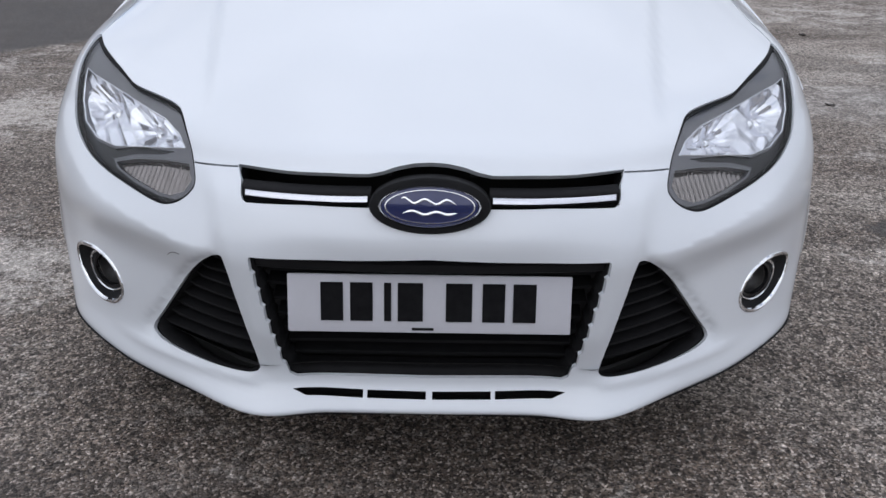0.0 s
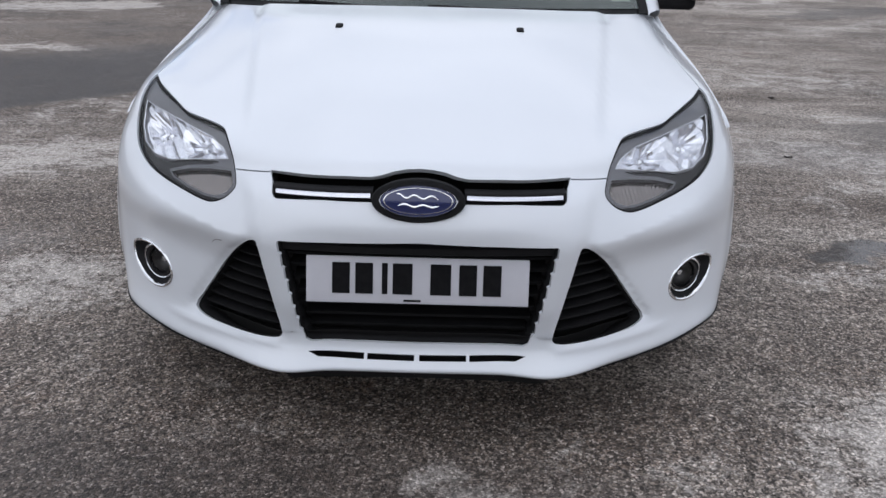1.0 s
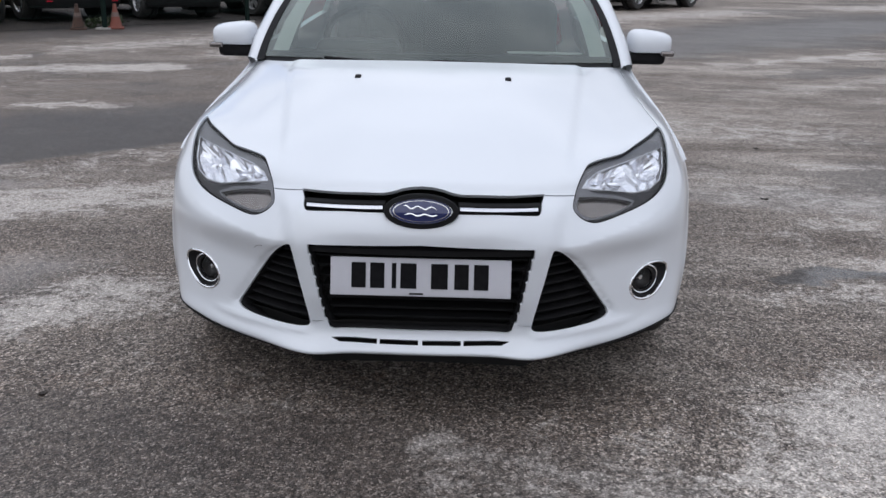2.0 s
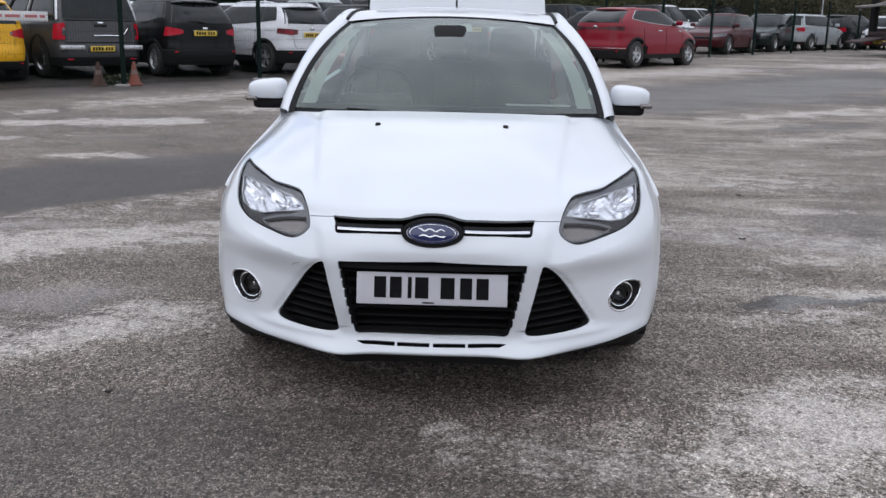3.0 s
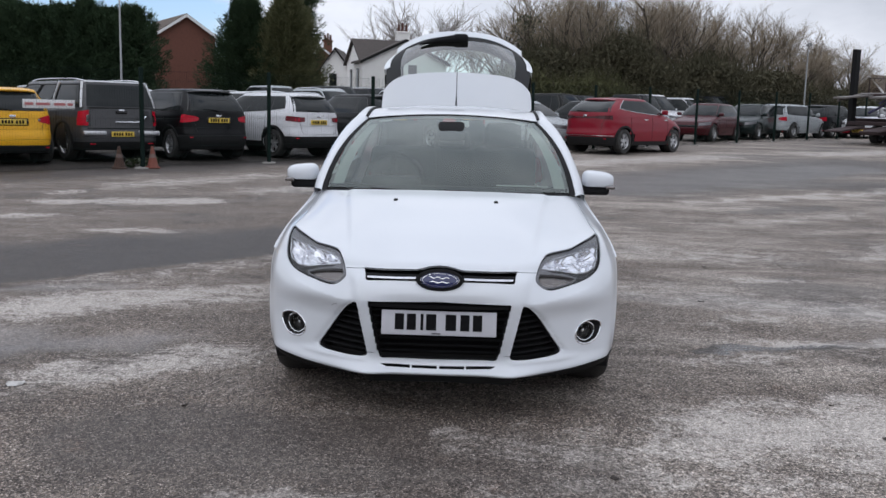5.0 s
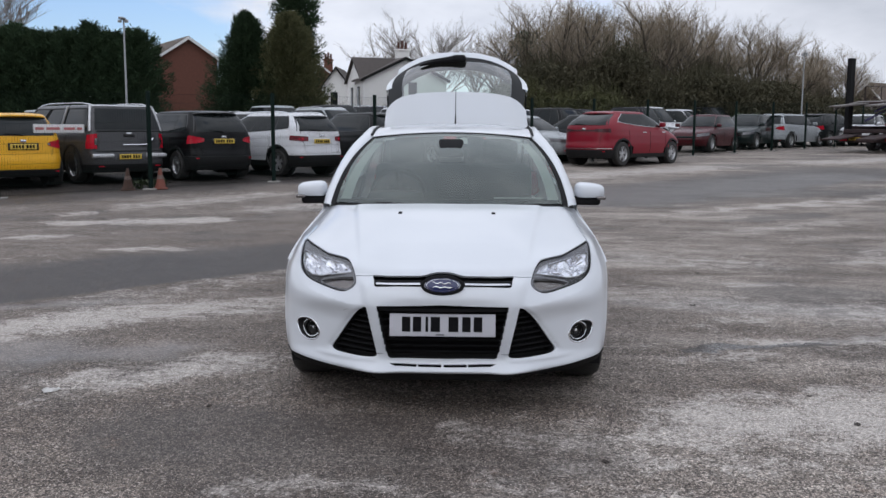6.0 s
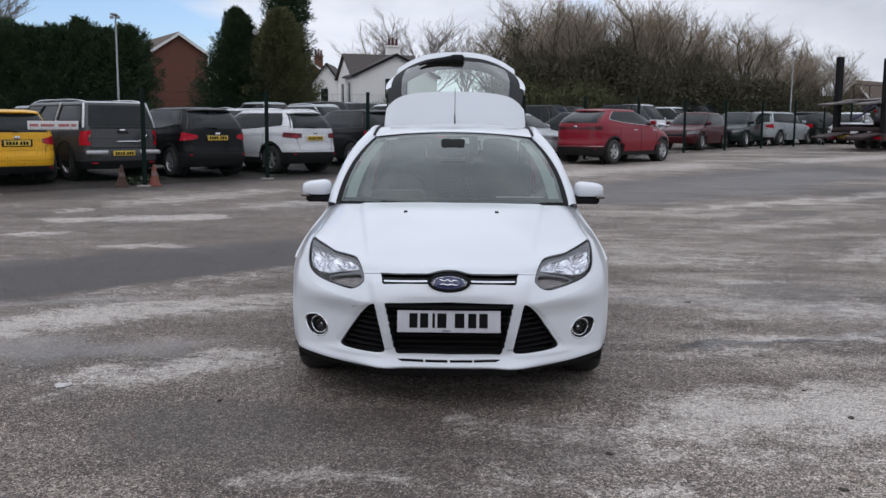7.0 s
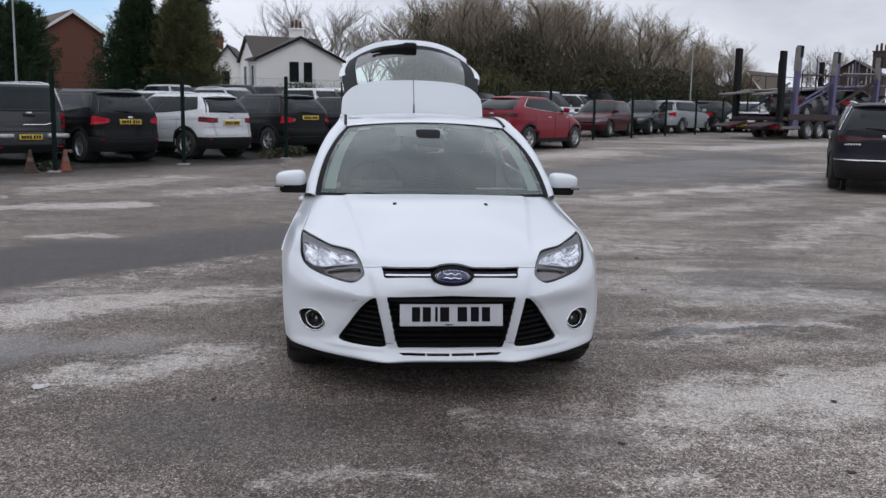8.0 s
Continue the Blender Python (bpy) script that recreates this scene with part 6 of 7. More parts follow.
    if rails:
        for sgn in (1, -1):
            v = np.linspace(tail_at(shade_z) + 0.14, nose_at(shade_z) - 0.16, 8)
            q = side(v, np.full(8, shade_z), sgn, -0.075)
            q[:, 2] += 0.035 + 0.05 * np.array([0, 0.8, 1, 1, 1, 1, 0.8, 0])
            vs, fs = tube([Vector(c) for c in q], 0.018, 6)
            mesh_part("roof_rail", vs, fs, SATIN_CHROME, body)
    part("front_grille", box((W * 0.5, 0.03, 0.10), tuple(back(0.0, 0.58, 0.0, True)), 0.012), GLOSS_BLACK, car)
    if rear_plate:
        part("plate_recess", box((0.60, 0.02, 0.15), tuple(back(0.0, plate_z, 0.0)), 0.006), paint if tail != "block" else GLOSS_BLACK, car)
        plate(car, Matrix.Translation(Vector(back(0.0, plate_z, 0.018))) @ Matrix.Rotation(-lean * 0.5, 4, "X"), rear_plate)
    if script:
        for k in range(6):
            part("chrome_letter", box((0.032, 0.012, 0.036), tuple(back(-W * 0.36 + 0.048 * k, belt - 0.20, 0.004)), 0.004), SATIN_CHROME, car)
        part("tailgate_fold", box((W * 0.80, 0.03, 0.012), tuple(back(0.0, belt - 0.145, 0.0)), 0.004), GLOSS_BLACK, car)
    part("badge", box((0.12, 0.02, 0.06), tuple(back(0.0, belt - 0.045, 0.006)), 0.008), SATIN_CHROME, car)
    if pickup:
        # load-bed canopy: its pale corner posts, joint to the cab and tailgate fittings
        for vv, r in ((None, 0.035), (spans[0][1] + 0.03, 0.035)):
            for sgn in (1, -1):
                z = np.linspace(belt + 0.01, shade_z + 0.01, 9)
                if vv is None:
                    q = back(sgn * half_at(z) * 0.955, z, 0.004)
                else:
                    vr, vf = tail_at(z) + reach, nose_at(z) - 0.13
                    q = side(vr + (vf - vr) * vv, z, sgn, -0.004)
                vs, fs = tube([Vector(c) for c in q], r, 6)
                mesh_part("canopy_edge", vs, fs, ALLOY, body)
        q = [back(k * half_at(shade_z) * 0.93, np.array(shade_z + 0.012), -0.01) for k in np.linspace(-1, 1, 15)]
        vs, fs = tube([Vector(c) for c in q], 0.03, 6)
        mesh_part("canopy_edge", vs, fs, ALLOY, body)
        for sgn in (1, -1):
            part("bumper_step", box((0.50, 0.10, 0.10), (sgn * (W / 2 - 0.30), -L / 2 + 0.0, 0.60), 0.03, segments=3), ALLOY, bumper)
        part("tailgate_handle", box((0.26, 0.04, 0.07), tuple(back(0.0, belt - 0.08, 0.01)), 0.015), GLOSS_BLACK, car)
        q = [back(np.array(px), np.array(z), 0.014) for px, z in ((-0.15, 0.84), (0.36, 0.84), (0.50, 0.88), (0.58, 0.99))]
        vs, fs = tube([Vector(c) for c in q], 0.014, 6)
        mesh_part("tailgate_trim", vs, fs, SATIN_CHROME, car)
        for z in (belt + 0.01, 0.70):
            seam([back(np.array(k * half_at(z) * 0.94), np.array(z), 0.004) for k in np.linspace(-1, 1, 15)], car, 0.014)
    return car


PAINT = {"yellow": car_paint("yellow_paint", (0.80, 0.42, 0.020)), "grey": car_paint("gunmetal_paint", (0.052, 0.052, 0.056), gloss=0.7), "black": car_paint("black_paint", (0.003, 0.003, 0.004), gloss=0.15),
         "white": car_paint("plain_white_paint", (0.70, 0.71, 0.74)), "red": car_paint("deep_red_paint", (0.20, 0.002, 0.014), gloss=0.35), "navy": car_paint("navy_paint", (0.004, 0.005, 0.011), gloss=0.15),
         "green": car_paint("dark_green_paint", (0.004, 0.012, 0.012), gloss=0.6), "silver": car_paint("silver_paint", (0.42, 0.45, 0.47)), "slate": car_paint("slate_paint", (0.009, 0.010, 0.012), gloss=0.2), "wine": car_paint("wine_red_paint", (0.065, 0.003, 0.008), gloss=0.5)}


def facing(name, x, y, heading, paint, label, L, **more):
    """The same, placed by its middle."""
    h = radians(heading)
    return parked_car(name, x - math.sin(h) * L / 2, y - math.cos(h) * L / 2, heading, paint, label, L=L, **more)


parked_car("compact_suv", -9.07, 14.38, -40, PAINT["yellow"], "bright yellow small SUV parked with its tail to the fence", L=4.1, W=1.8, H=1.55, belt=1.02, clad=0.03, rear_plate=YELLOW_PLATE, lean=0.12, rear_top=0.35, plate_z=0.86)
parked_car("pickup_truck", -7.47, 16.02, -47, PAINT["grey"], "gunmetal grey pickup with a windowed canopy, parked behind the fence", L=5.25, W=1.85, H=1.73, belt=1.13, rear_top=0.20, tail="tall", plate_z=0.58, rear_plate=YELLOW_PLATE, lean=0.02, wheel_r=0.38, clad=0.06, rails=True, square=0.8, pickup=True, kick=0.0)
parked_car("black_suv", -5.6, 17.03, -42, PAINT["black"], "black SUV parked with its tail to the fence", L=4.31, W=1.79, H=1.6, belt=1.04, rear_top=0.42, clad=0.2, square=0.1, rear_plate=YELLOW_PLATE, plate_z=0.90)
parked_car("white_suv", -3.55, 18.58, -50, PAINT["white"], "white small SUV with a black lower bumper, behind the fence", L=4.16, W=1.74, H=1.55, belt=1.04, square=0.1, rear_top=0.40, clad=0.16, rear_plate=YELLOW_PLATE, rails=True, tail="claw", plate_z=0.86, kick=0.12)
parked_car("dark_hatchback", -1.75, 20.6, -40, PAINT["black"], "black hatchback with red tail lamps behind the fence", L=4.3, W=1.8, H=1.56, belt=1.0, rear_top=0.5, rear_plate=YELLOW_PLATE, clad=0.1)
parked_car("navy_hatchback", 0.15, 22.6, -40, PAINT["navy"], "dark navy hatchback parked behind the fence", L=4.2, W=1.78, H=1.5, belt=0.96, rear_top=0.6, rear_plate=YELLOW_PLATE)
parked_car("red_suv", 3.45, 23.2, 42, PAINT["red"], "deep red SUV parked alone beside the fence", L=4.48, W=1.855, H=1.62, belt=1.13, wheel_r=0.36, rear_top=0.72, screen=0.95, pillar=0.34, clad=0.12, tail="slim", silver_bar=True, group="cars parked in the open", kick=0.16)
parked_car("family_suv", 9.17, 11.72, 27, PAINT["navy"], "dark blue-black SUV with a full-width red tail lamp strip", script=True, L=4.6, W=1.87, H=1.66, belt=1.08, rear_top=0.45, clad=0.2, tail="slim", silver_bar=True, rails=True, group="cars parked in the open")
facing("silver_hatchback", 1.9, 26.6, 128, PAINT["silver"], "silver hatchback parked nose to the fence", 4.1, W=1.75, H=1.48, belt=0.95, rear_top=0.5)
facing("slate_estate", 4.2, 29.0, -46, PAINT["slate"], "slate grey estate car behind the fence", 4.5, W=1.8, H=1.5, belt=0.96, rear_top=0.4)
facing("red_hatchback", 9.8, 34.3, 215, PAINT["wine"], "dark red hatchback behind the mesh fence", 4.1, W=1.76, H=1.5, belt=0.96, rear_top=0.5)
facing("green_hatchback", 12.5, 37.4, 215, PAINT["green"], "dark green hatchback behind the mesh fence", 4.2, W=1.78, H=1.5, belt=0.96, rear_top=0.5)
facing("silver_estate", 15.0, 39.4, 46, PAINT["silver"], "pale silver estate car behind the mesh fence", 4.4, W=1.76, H=1.5, belt=0.97, rear_top=0.4)
facing("slate_hatchback", 17.6, 41.6, 48, PAINT["slate"], "slate grey hatchback behind the mesh fence", 4.2, W=1.76, H=1.5, belt=0.96, rear_top=0.5)
facing("white_hatchback", 19.4, 41.8, 215, PAINT["white"], "white hatchback parked near the car transporter", 4.1, W=1.74, H=1.5, belt=0.96, rear_top=0.5)


def far_rows():
    """Rows of stored cars whose roofs show over the first row."""
    rng = random.Random(5)
    for off, step, count, s0 in ((9.5, 3.1, 16, -3.0), (17.0, 3.3, 17, -2.0), (24.0, 3.4, 12, 8.0)):
        for k in range(count):
            s = s0 + k * step + rng.uniform(-0.2, 0.2)
            x, y = -6.76 + 0.690 * s - 0.724 * off, 14.8 + 0.724 * s + 0.690 * off
            key = rng.choice(["white", "silver", "slate", "black", "white", "navy", "silver", "grey", "silver", "white"])
            kind = {"white": "white", "silver": "silver", "slate": "slate grey", "black": "black", "navy": "dark navy", "grey": "gunmetal", "red": "dark red"}[key]
            facing("stored_car", x, y, -46 + rng.uniform(-3, 3) + (180 if rng.random() < 0.5 else 0), PAINT[key], kind + " car in the rows stored behind the fence", rng.uniform(4.0, 4.5), W=1.76, H=rng.uniform(1.46, 1.62) + (0.22 if off < 18 and s > 12 else 0.0), belt=0.97, rear_top=rng.uniform(0.35, 0.55), rails=rng.random() < 0.4, detail=False, group="stored cars")


far_rows()


# ---- fence ----
GALV = material("galvanised_steel", (0.36, 0.37, 0.38), 0.5, 0.5, (0.28, 0.29, 0.3), 8, 1.0)
CONCRETE = material("pale_concrete", (0.30, 0.29, 0.27), 0.9, 0.0, (0.22, 0.21, 0.195), 14, 1.0, grain=0.4, grain_scale=120)
FENCE_GREEN = material("dark_green_coated_steel", (0.006, 0.014, 0.012), 0.85, 0.0, (0.009, 0.018, 0.015), 10, 1.0)
FENCE_GREEN.node_tree.nodes["Principled BSDF"].inputs["Specular IOR Level"].default_value = 0.1
F0, FD, BAY = Vector((-6.56, 14.67)), Vector((0.698, 0.716)), 3.05


def build_fence():
    fence = thing("mesh_fence", pose(0, 0, 0), "dark green welded mesh fence on square steel posts", "fence")
    for k in range(-4, 22):
        p = F0 + FD * BAY * k
        z = float(ground_z(p.x, p.y))
        bm = box((0.07, 0.07, 2.1), bevel=0.008)
        bmesh.ops.transform(bm, matrix=Matrix.Translation((p.x, p.y, z + 0.99)) @ Matrix.Rotation(-radians(44.3), 4, "Z"), verts=bm.verts)
        part("fence_post", bm, FENCE_GREEN, fence, smooth=False)
        part("concrete_foot", box((0.26, 0.26, 0.06), (p.x, p.y, z + 0.0), 0.012), CONCRETE, fence, "pale concrete footing", smooth=False)
        q = p + FD * BAY
        z2 = float(ground_z(q.x, q.y))
        verts, faces = [], []
        for i in range(60):
            a = p.lerp(q, i / 60)
            zz = z + (z2 - z) * i / 60
            tube([(a.x, a.y, zz + 0.05), (a.x, a.y, zz + 1.98)], 0.0016, 3, verts, faces, False)
        for i in range(11):
            h = 0.05 + i * 0.193
            for o in (-0.007, 0.007):
                tube([(p.x + o, p.y - o, z + h), (q.x + o, q.y - o, z2 + h)], 0.0022, 3, verts, faces, False)
        mesh_part("mesh_panel", verts, faces, FENCE_GREEN, fence, smooth=False)


build_fence()


# ---- trees ----
BARK = material("winter_bark", (0.045, 0.037, 0.030), 0.9, 0.0, (0.085, 0.070, 0.056), 6, 1.0, grain=0.6, grain_scale=40)
# far trees: the paleness of haze put into bark and twig colour
HAZY_BARK = material("hazy_grey_bark", (0.20, 0.18, 0.17), 0.9, 0.0, (0.28, 0.26, 0.24), 4, 1.0)
TWIG = material("brown_winter_twigs", (0.20, 0.165, 0.12), 0.9, 0.0, (0.32, 0.265, 0.20), 2, 1.0)
BRUSH = material("brown_undergrowth", (0.036, 0.036, 0.018), 0.95, 0.0, (0.074, 0.064, 0.036), 0.6, 0.8)
IVY = material("ivy_leaves", (0.02, 0.035, 0.012), 0.6, 0.0, (0.035, 0.05, 0.018), 2.0, 1.0)
NEEDLES = material("dark_conifer_needles", (0.023, 0.044, 0.025), 0.85, 0.0, (0.043, 0.065, 0.032), 1.2, 1.0)
NEEDLES.node_tree.nodes["Principled BSDF"].inputs["Specular IOR Level"].default_value = 0.1
NEEDLES_WARM = material("bronze_green_conifer", (0.060, 0.068, 0.026), 0.85, 0.0, (0.10, 0.098, 0.04), 1.2, 1.0)


def bare_tree(x, y, height, seed, label="tall bare winter tree with fine twigs", spread=0.34, ivy=False, twigs=4, group="bare trees behind the car park", bark=None):
    rng = random.Random(seed)
    z0 = float(ground_z(x, y))
    tree = thing("tree", pose(x, y, z0), label, "tree", group)
    tv, tf, cv, cf = [], [], [], []
    leaves = []

    def grow(p, d, length, radius, level):
        pts, steps = [p], 4
        q = p.copy()
        dd = d.copy()
        for i in range(steps):
            dd = (dd + Vector((rng.gauss(0, 0.10), rng.gauss(0, 0.10), rng.gauss(0.05, 0.06)))).normalized()
            q = q + dd * length / steps
            pts.append(q.copy())
        thin = radius * 0.55
        if level < 3:
            tube(pts, [radius + (thin - radius) * i / steps for i in range(steps + 1)], 6 if level < 2 else 4, tv, tf, False)
        else:
            tube([pts[0], pts[2], pts[4]] if level == 3 else [pts[0], pts[4]], [radius, radius * 0.8, thin] if level == 3 else [radius, thin], 3, cv, cf, False)
        if level == 1 and ivy:
            leaves.extend(pts)
        if level >= twigs + 1:
            return
        kids = {0: 10, 1: 6, 2: 6, 3: 4}.get(level, 2)
        for k in range(kids):
            at = 0.28 + 0.72 * (k + rng.random()) / kids if level else 0.22 + 0.78 * (k + rng.random() * 0.6) / kids
            i = min(int(at * steps), steps - 1)
            s = pts[i].lerp(pts[i + 1], at * steps - i)
            a = rng.random() * 2 * math.pi
            out = Vector((math.cos(a), math.sin(a), 0))
            nd = (d * rng.uniform(0.65, 1.0) + out * rng.uniform(0.50, 1.0) + Vector((0, 0, 0.16))).normalized()
            grow(s, nd, length * (rng.uniform(0.45, 0.66) if level else rng.uniform(0.62, 0.86) * (1.2 - 0.45 * at)), max(radius * (0.46 if level else 0.56), 0.0038), level + 1)

    grow(Vector((0, 0, -0.1)), Vector((rng.gauss(0, 0.04), rng.gauss(0, 0.04), 1)), height * 0.52, height * 0.013, 0)
    fit_h = height / max(v.z for v in cv)
    for v in tv + cv:
        v *= fit_h
    mesh_part("trunk", tv, tf, bark or BARK, tree)
    mesh_part("crown", cv, cf, bark or TWIG, tree, smooth=False)
    if ivy:
        lv, lf = [], []
        for k in range(2600):
            c = Vector((rng.gauss(0, 0.45), rng.gauss(0, 0.45), rng.uniform(0.2, height * 0.72)))
            leaf(lv, lf, c, rng, 0.12)
        mesh_part("ivy", lv, lf, IVY, tree, smooth=False)
    return tree


def leaf(verts, faces, c, rng, size, d=None, wide=0.35):
    d = d or Vector((rng.gauss(0, 1), rng.gauss(0, 1), rng.gauss(0, 1))).normalized()
    e = d.cross(Vector((rng.gauss(0, 1), rng.gauss(0, 1), rng.gauss(0, 1)))).normalized()
    i = len(verts)
    s = size * rng.uniform(0.6, 1.3)
    verts.extend((c - d * s, c + e * s * wide, c + d * s, c - e * s * wide))
    faces.append((i, i + 1, i + 2, i + 3))


def conifer(x, y, height, radius, seed, mat, label, point=1.0, count=6000, group="conifers beside the car park"):
    rng = random.Random(seed)
    z0 = float(ground_z(x, y))
    tree = thing("conifer", pose(x, y, z0), label, "tree", group)
    v, f = tube([(0, 0, -0.1), (0.05, 0, height * 0.5), (0, 0, height * 0.97)], [radius * 0.09, radius * 0.05, 0.01], 7)
    mesh_part("trunk", v, f, BARK, tree)
    verts, faces = [], []
    boughs = max(60, count // 55)
    for k in range(boughs):
        t = ((k + rng.random()) / boughs) ** 0.85
        a = rng.random() * 2 * math.pi
        r = radius * ((1 - t) ** 0.72 * 1.12 if point > 0.8 else (1 - t ** (1 + point)) ** (0.62 if point > 0.6 else 0.46)) * rng.choice((0.62, 0.8, 0.92, 1.0, 1.12, 1.28)) * (1 + 0.10 * math.sin(3 * a + seed) + 0.08 * math.sin(7 * t * 6.28 + 2 * a)) + 0.08
        rise = rng.uniform(0.25, 0.75) * (0.5 + t)
        root = Vector((0, 0, 0.05 + t * height * 0.93))
        way = Vector((math.cos(a), math.sin(a), rise * (0.35 + 0.3 / max(0.4, r))))
        for j in range(130):
            q = 1 - 0.80 * rng.random() ** 1.45
            fan = 0.07 + 0.24 * r * (1.05 - q)
            c = root + way * (r * q) + Vector((rng.gauss(0, fan), rng.gauss(0, fan), rng.gauss(0, fan * 1.25)))
            d = (way.normalized() + Vector((rng.gauss(0, 0.35), rng.gauss(0, 0.35), 0.35 + rng.gauss(0, 0.3)))).normalized()
            leaf(verts, faces, c, rng, 0.10, d, 0.21)
    mesh_part("crown", verts, faces, mat, tree, smooth=False)
    return tree


def thicket(points, height, depth, seed, mat, name, label, count, size=0.22, stems=0.35):
    """A band of scrub along a line of places."""
    rng = random.Random(seed)
    verts, faces = [], []
    pts = [Vector(p) for p in points]
    for k in range(count):
        i = rng.randrange(len(pts) - 1)
        p = pts[i].lerp(pts[i + 1], rng.random())
        top_z = height * (0.72 + 0.28 * math.sin(p.x * 0.9 + seed) * math.sin(p.x * 0.37 + 1))
        p = p + Vector((rng.gauss(0, depth * 0.4), rng.gauss(0, depth)))
        z = float(ground_z(p.x, p.y)) + top_z * rng.random() ** 0.8
        if rng.random() < stems:
            d = Vector((rng.gauss(0, 0.45), rng.gauss(0, 0.45), 1)).normalized()
            q = Vector((p.x, p.y, z))
            tube([q, q + d * height * rng.uniform(0.12, 0.33)], [min(0.014, height * 0.004), 0.002 + min(0.004, height * 0.001)], 3, verts, faces, False)
        else:
            leaf(verts, faces, Vector((p.x, p.y, z)), rng, size)
    ob = mesh_part(name, verts, faces, mat, None, smooth=False)
    return tagged(ob, label, "bushes", kind="stuff")
for i, (tx, ty, th) in enumerate([(3.6, 55, 8.2), (6.3, 54, 8.0), (8.8, 55, 8.3), (11.2, 54, 8.3), (13.6, 56, 8.0), (15.8, 55, 7.0), (18.6, 57, 7.4), (21.2, 58, 6.5), (23.4, 60, 5.6), (25.2, 60, 5.6), (27.2, 62, 4.2), (5.0, 59, 8.6), (9.8, 60, 8.6), (14.6, 61, 8.0), (17.2, 60, 7.0), (20.0, 61, 7.2),
                                   (12.4, 59, 8.6), (2.2, 57, 7.6), (7.4, 58, 8.4), (22.6, 62, 6.2), (24.6, 63, 5.6)]):
    bare_tree(tx, ty, th * 1.1, 11 + i, ivy=(i == 0))
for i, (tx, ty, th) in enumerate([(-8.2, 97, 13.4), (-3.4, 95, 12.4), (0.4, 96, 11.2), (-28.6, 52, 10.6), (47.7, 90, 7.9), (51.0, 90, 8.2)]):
    bare_tree(tx, ty, th, 41 + i, group="far bare trees", label="bare tree far behind the houses", twigs=3, bark=HAZY_BARK)
thicket([(16, 53.0), (20, 53.5), (25, 57)], 3.4, 1.3, 4, BRUSH, "undergrowth", "low brown winter scrub beside the lamp post", 26000, 0.13, 0.12)
thicket([(2.5, 52.5), (8, 52.8), (13, 53.2), (17, 54)], 5.4, 1.3, 3, BRUSH, "undergrowth", "dense brown winter scrub below the bare trees", 90000, 0.13, 0.12)
thicket([(-60, 62), (-24, 66), (4, 70), (40, 76), (90, 70)], 2.3, 1.0, 9, IVY, "hedge", "dark evergreen hedge along the far side", 45000, 0.14)
hedge_rng = random.Random(8)
for i in range(12):
    conifer(-28.1 + 1.12 * i, 40 + hedge_rng.uniform(-0.3, 0.3), 5.45 + hedge_rng.uniform(-0.3, 0.25) - (0.35 if i == 11 else 0), 1.45, 60 + i, NEEDLES, "dense dark green conifer in a tall hedge", 0.4, 13000, "conifer hedge")
conifer(-13.0, 50, 7.4, 2.35, 81, NEEDLES, "dark green pointed conifer tree", 0.9, 42000)
conifer(-10.55, 50, 7.3, 2.0, 82, NEEDLES_WARM, "bronze-green bushy conifer tree", 0.7, 34000)
conifer(-10.7, 53, 13.5, 1.6, 83, NEEDLES, "very tall narrow dark conifer", 0.25, 34000)

thicket([(1.5, 50.2), (6, 50.5), (11, 51)], 3.3, 0.8, 5, NEEDLES_WARM, "bushes", "olive evergreen bushes below the bare trees", 16000, 0.12, 0.25)
thicket([(8, 48.5), (16, 50.5), (24, 54), (33, 60)], 1.7, 0.6, 6, IVY, "ivy_bank", "low dark ivy behind the stored cars", 14000, 0.12, 0.1)

# ---- houses beyond ----
RENDER_WALL = material("white_painted_render", (0.80, 0.79, 0.77), 0.85, 0.0, (0.72, 0.71, 0.69), 1.2, 1.0)
BRICK = material("red_brickwork", (0.115, 0.046, 0.032), 0.9, 0.0, (0.155, 0.063, 0.043), 5.0, 1.0)
# shade of two far houses against the sky, put into their brick colour
BRICK_SILHOUETTE = material("silhouetted_brickwork", (0.040, 0.028, 0.024), 0.9, 0.0, (0.06, 0.04, 0.032), 5.0, 1.0)
ROOF_TILE = material("weathered_roof_tiles", (0.048, 0.040, 0.037), 0.85, 0.0, (0.075, 0.062, 0.056), 4.0, 1.0, grain=0.6, grain_scale=12)
ROOF_BROWN = material("brown_roof_tiles", (0.075, 0.055, 0.042), 0.85, 0.0, (0.10, 0.073, 0.056), 4.0, 1.0, grain=0.6, grain_scale=12)
RUST_POT = material("dark_clay_pot", (0.07, 0.03, 0.025), 0.9, 0.0, (0.1, 0.045, 0.035), 6, 1.0)
WHITE_TRIM = material("white_bargeboard", (0.75, 0.75, 0.75), 0.6, 0.0, (0.66, 0.66, 0.66), 5, 1.0)


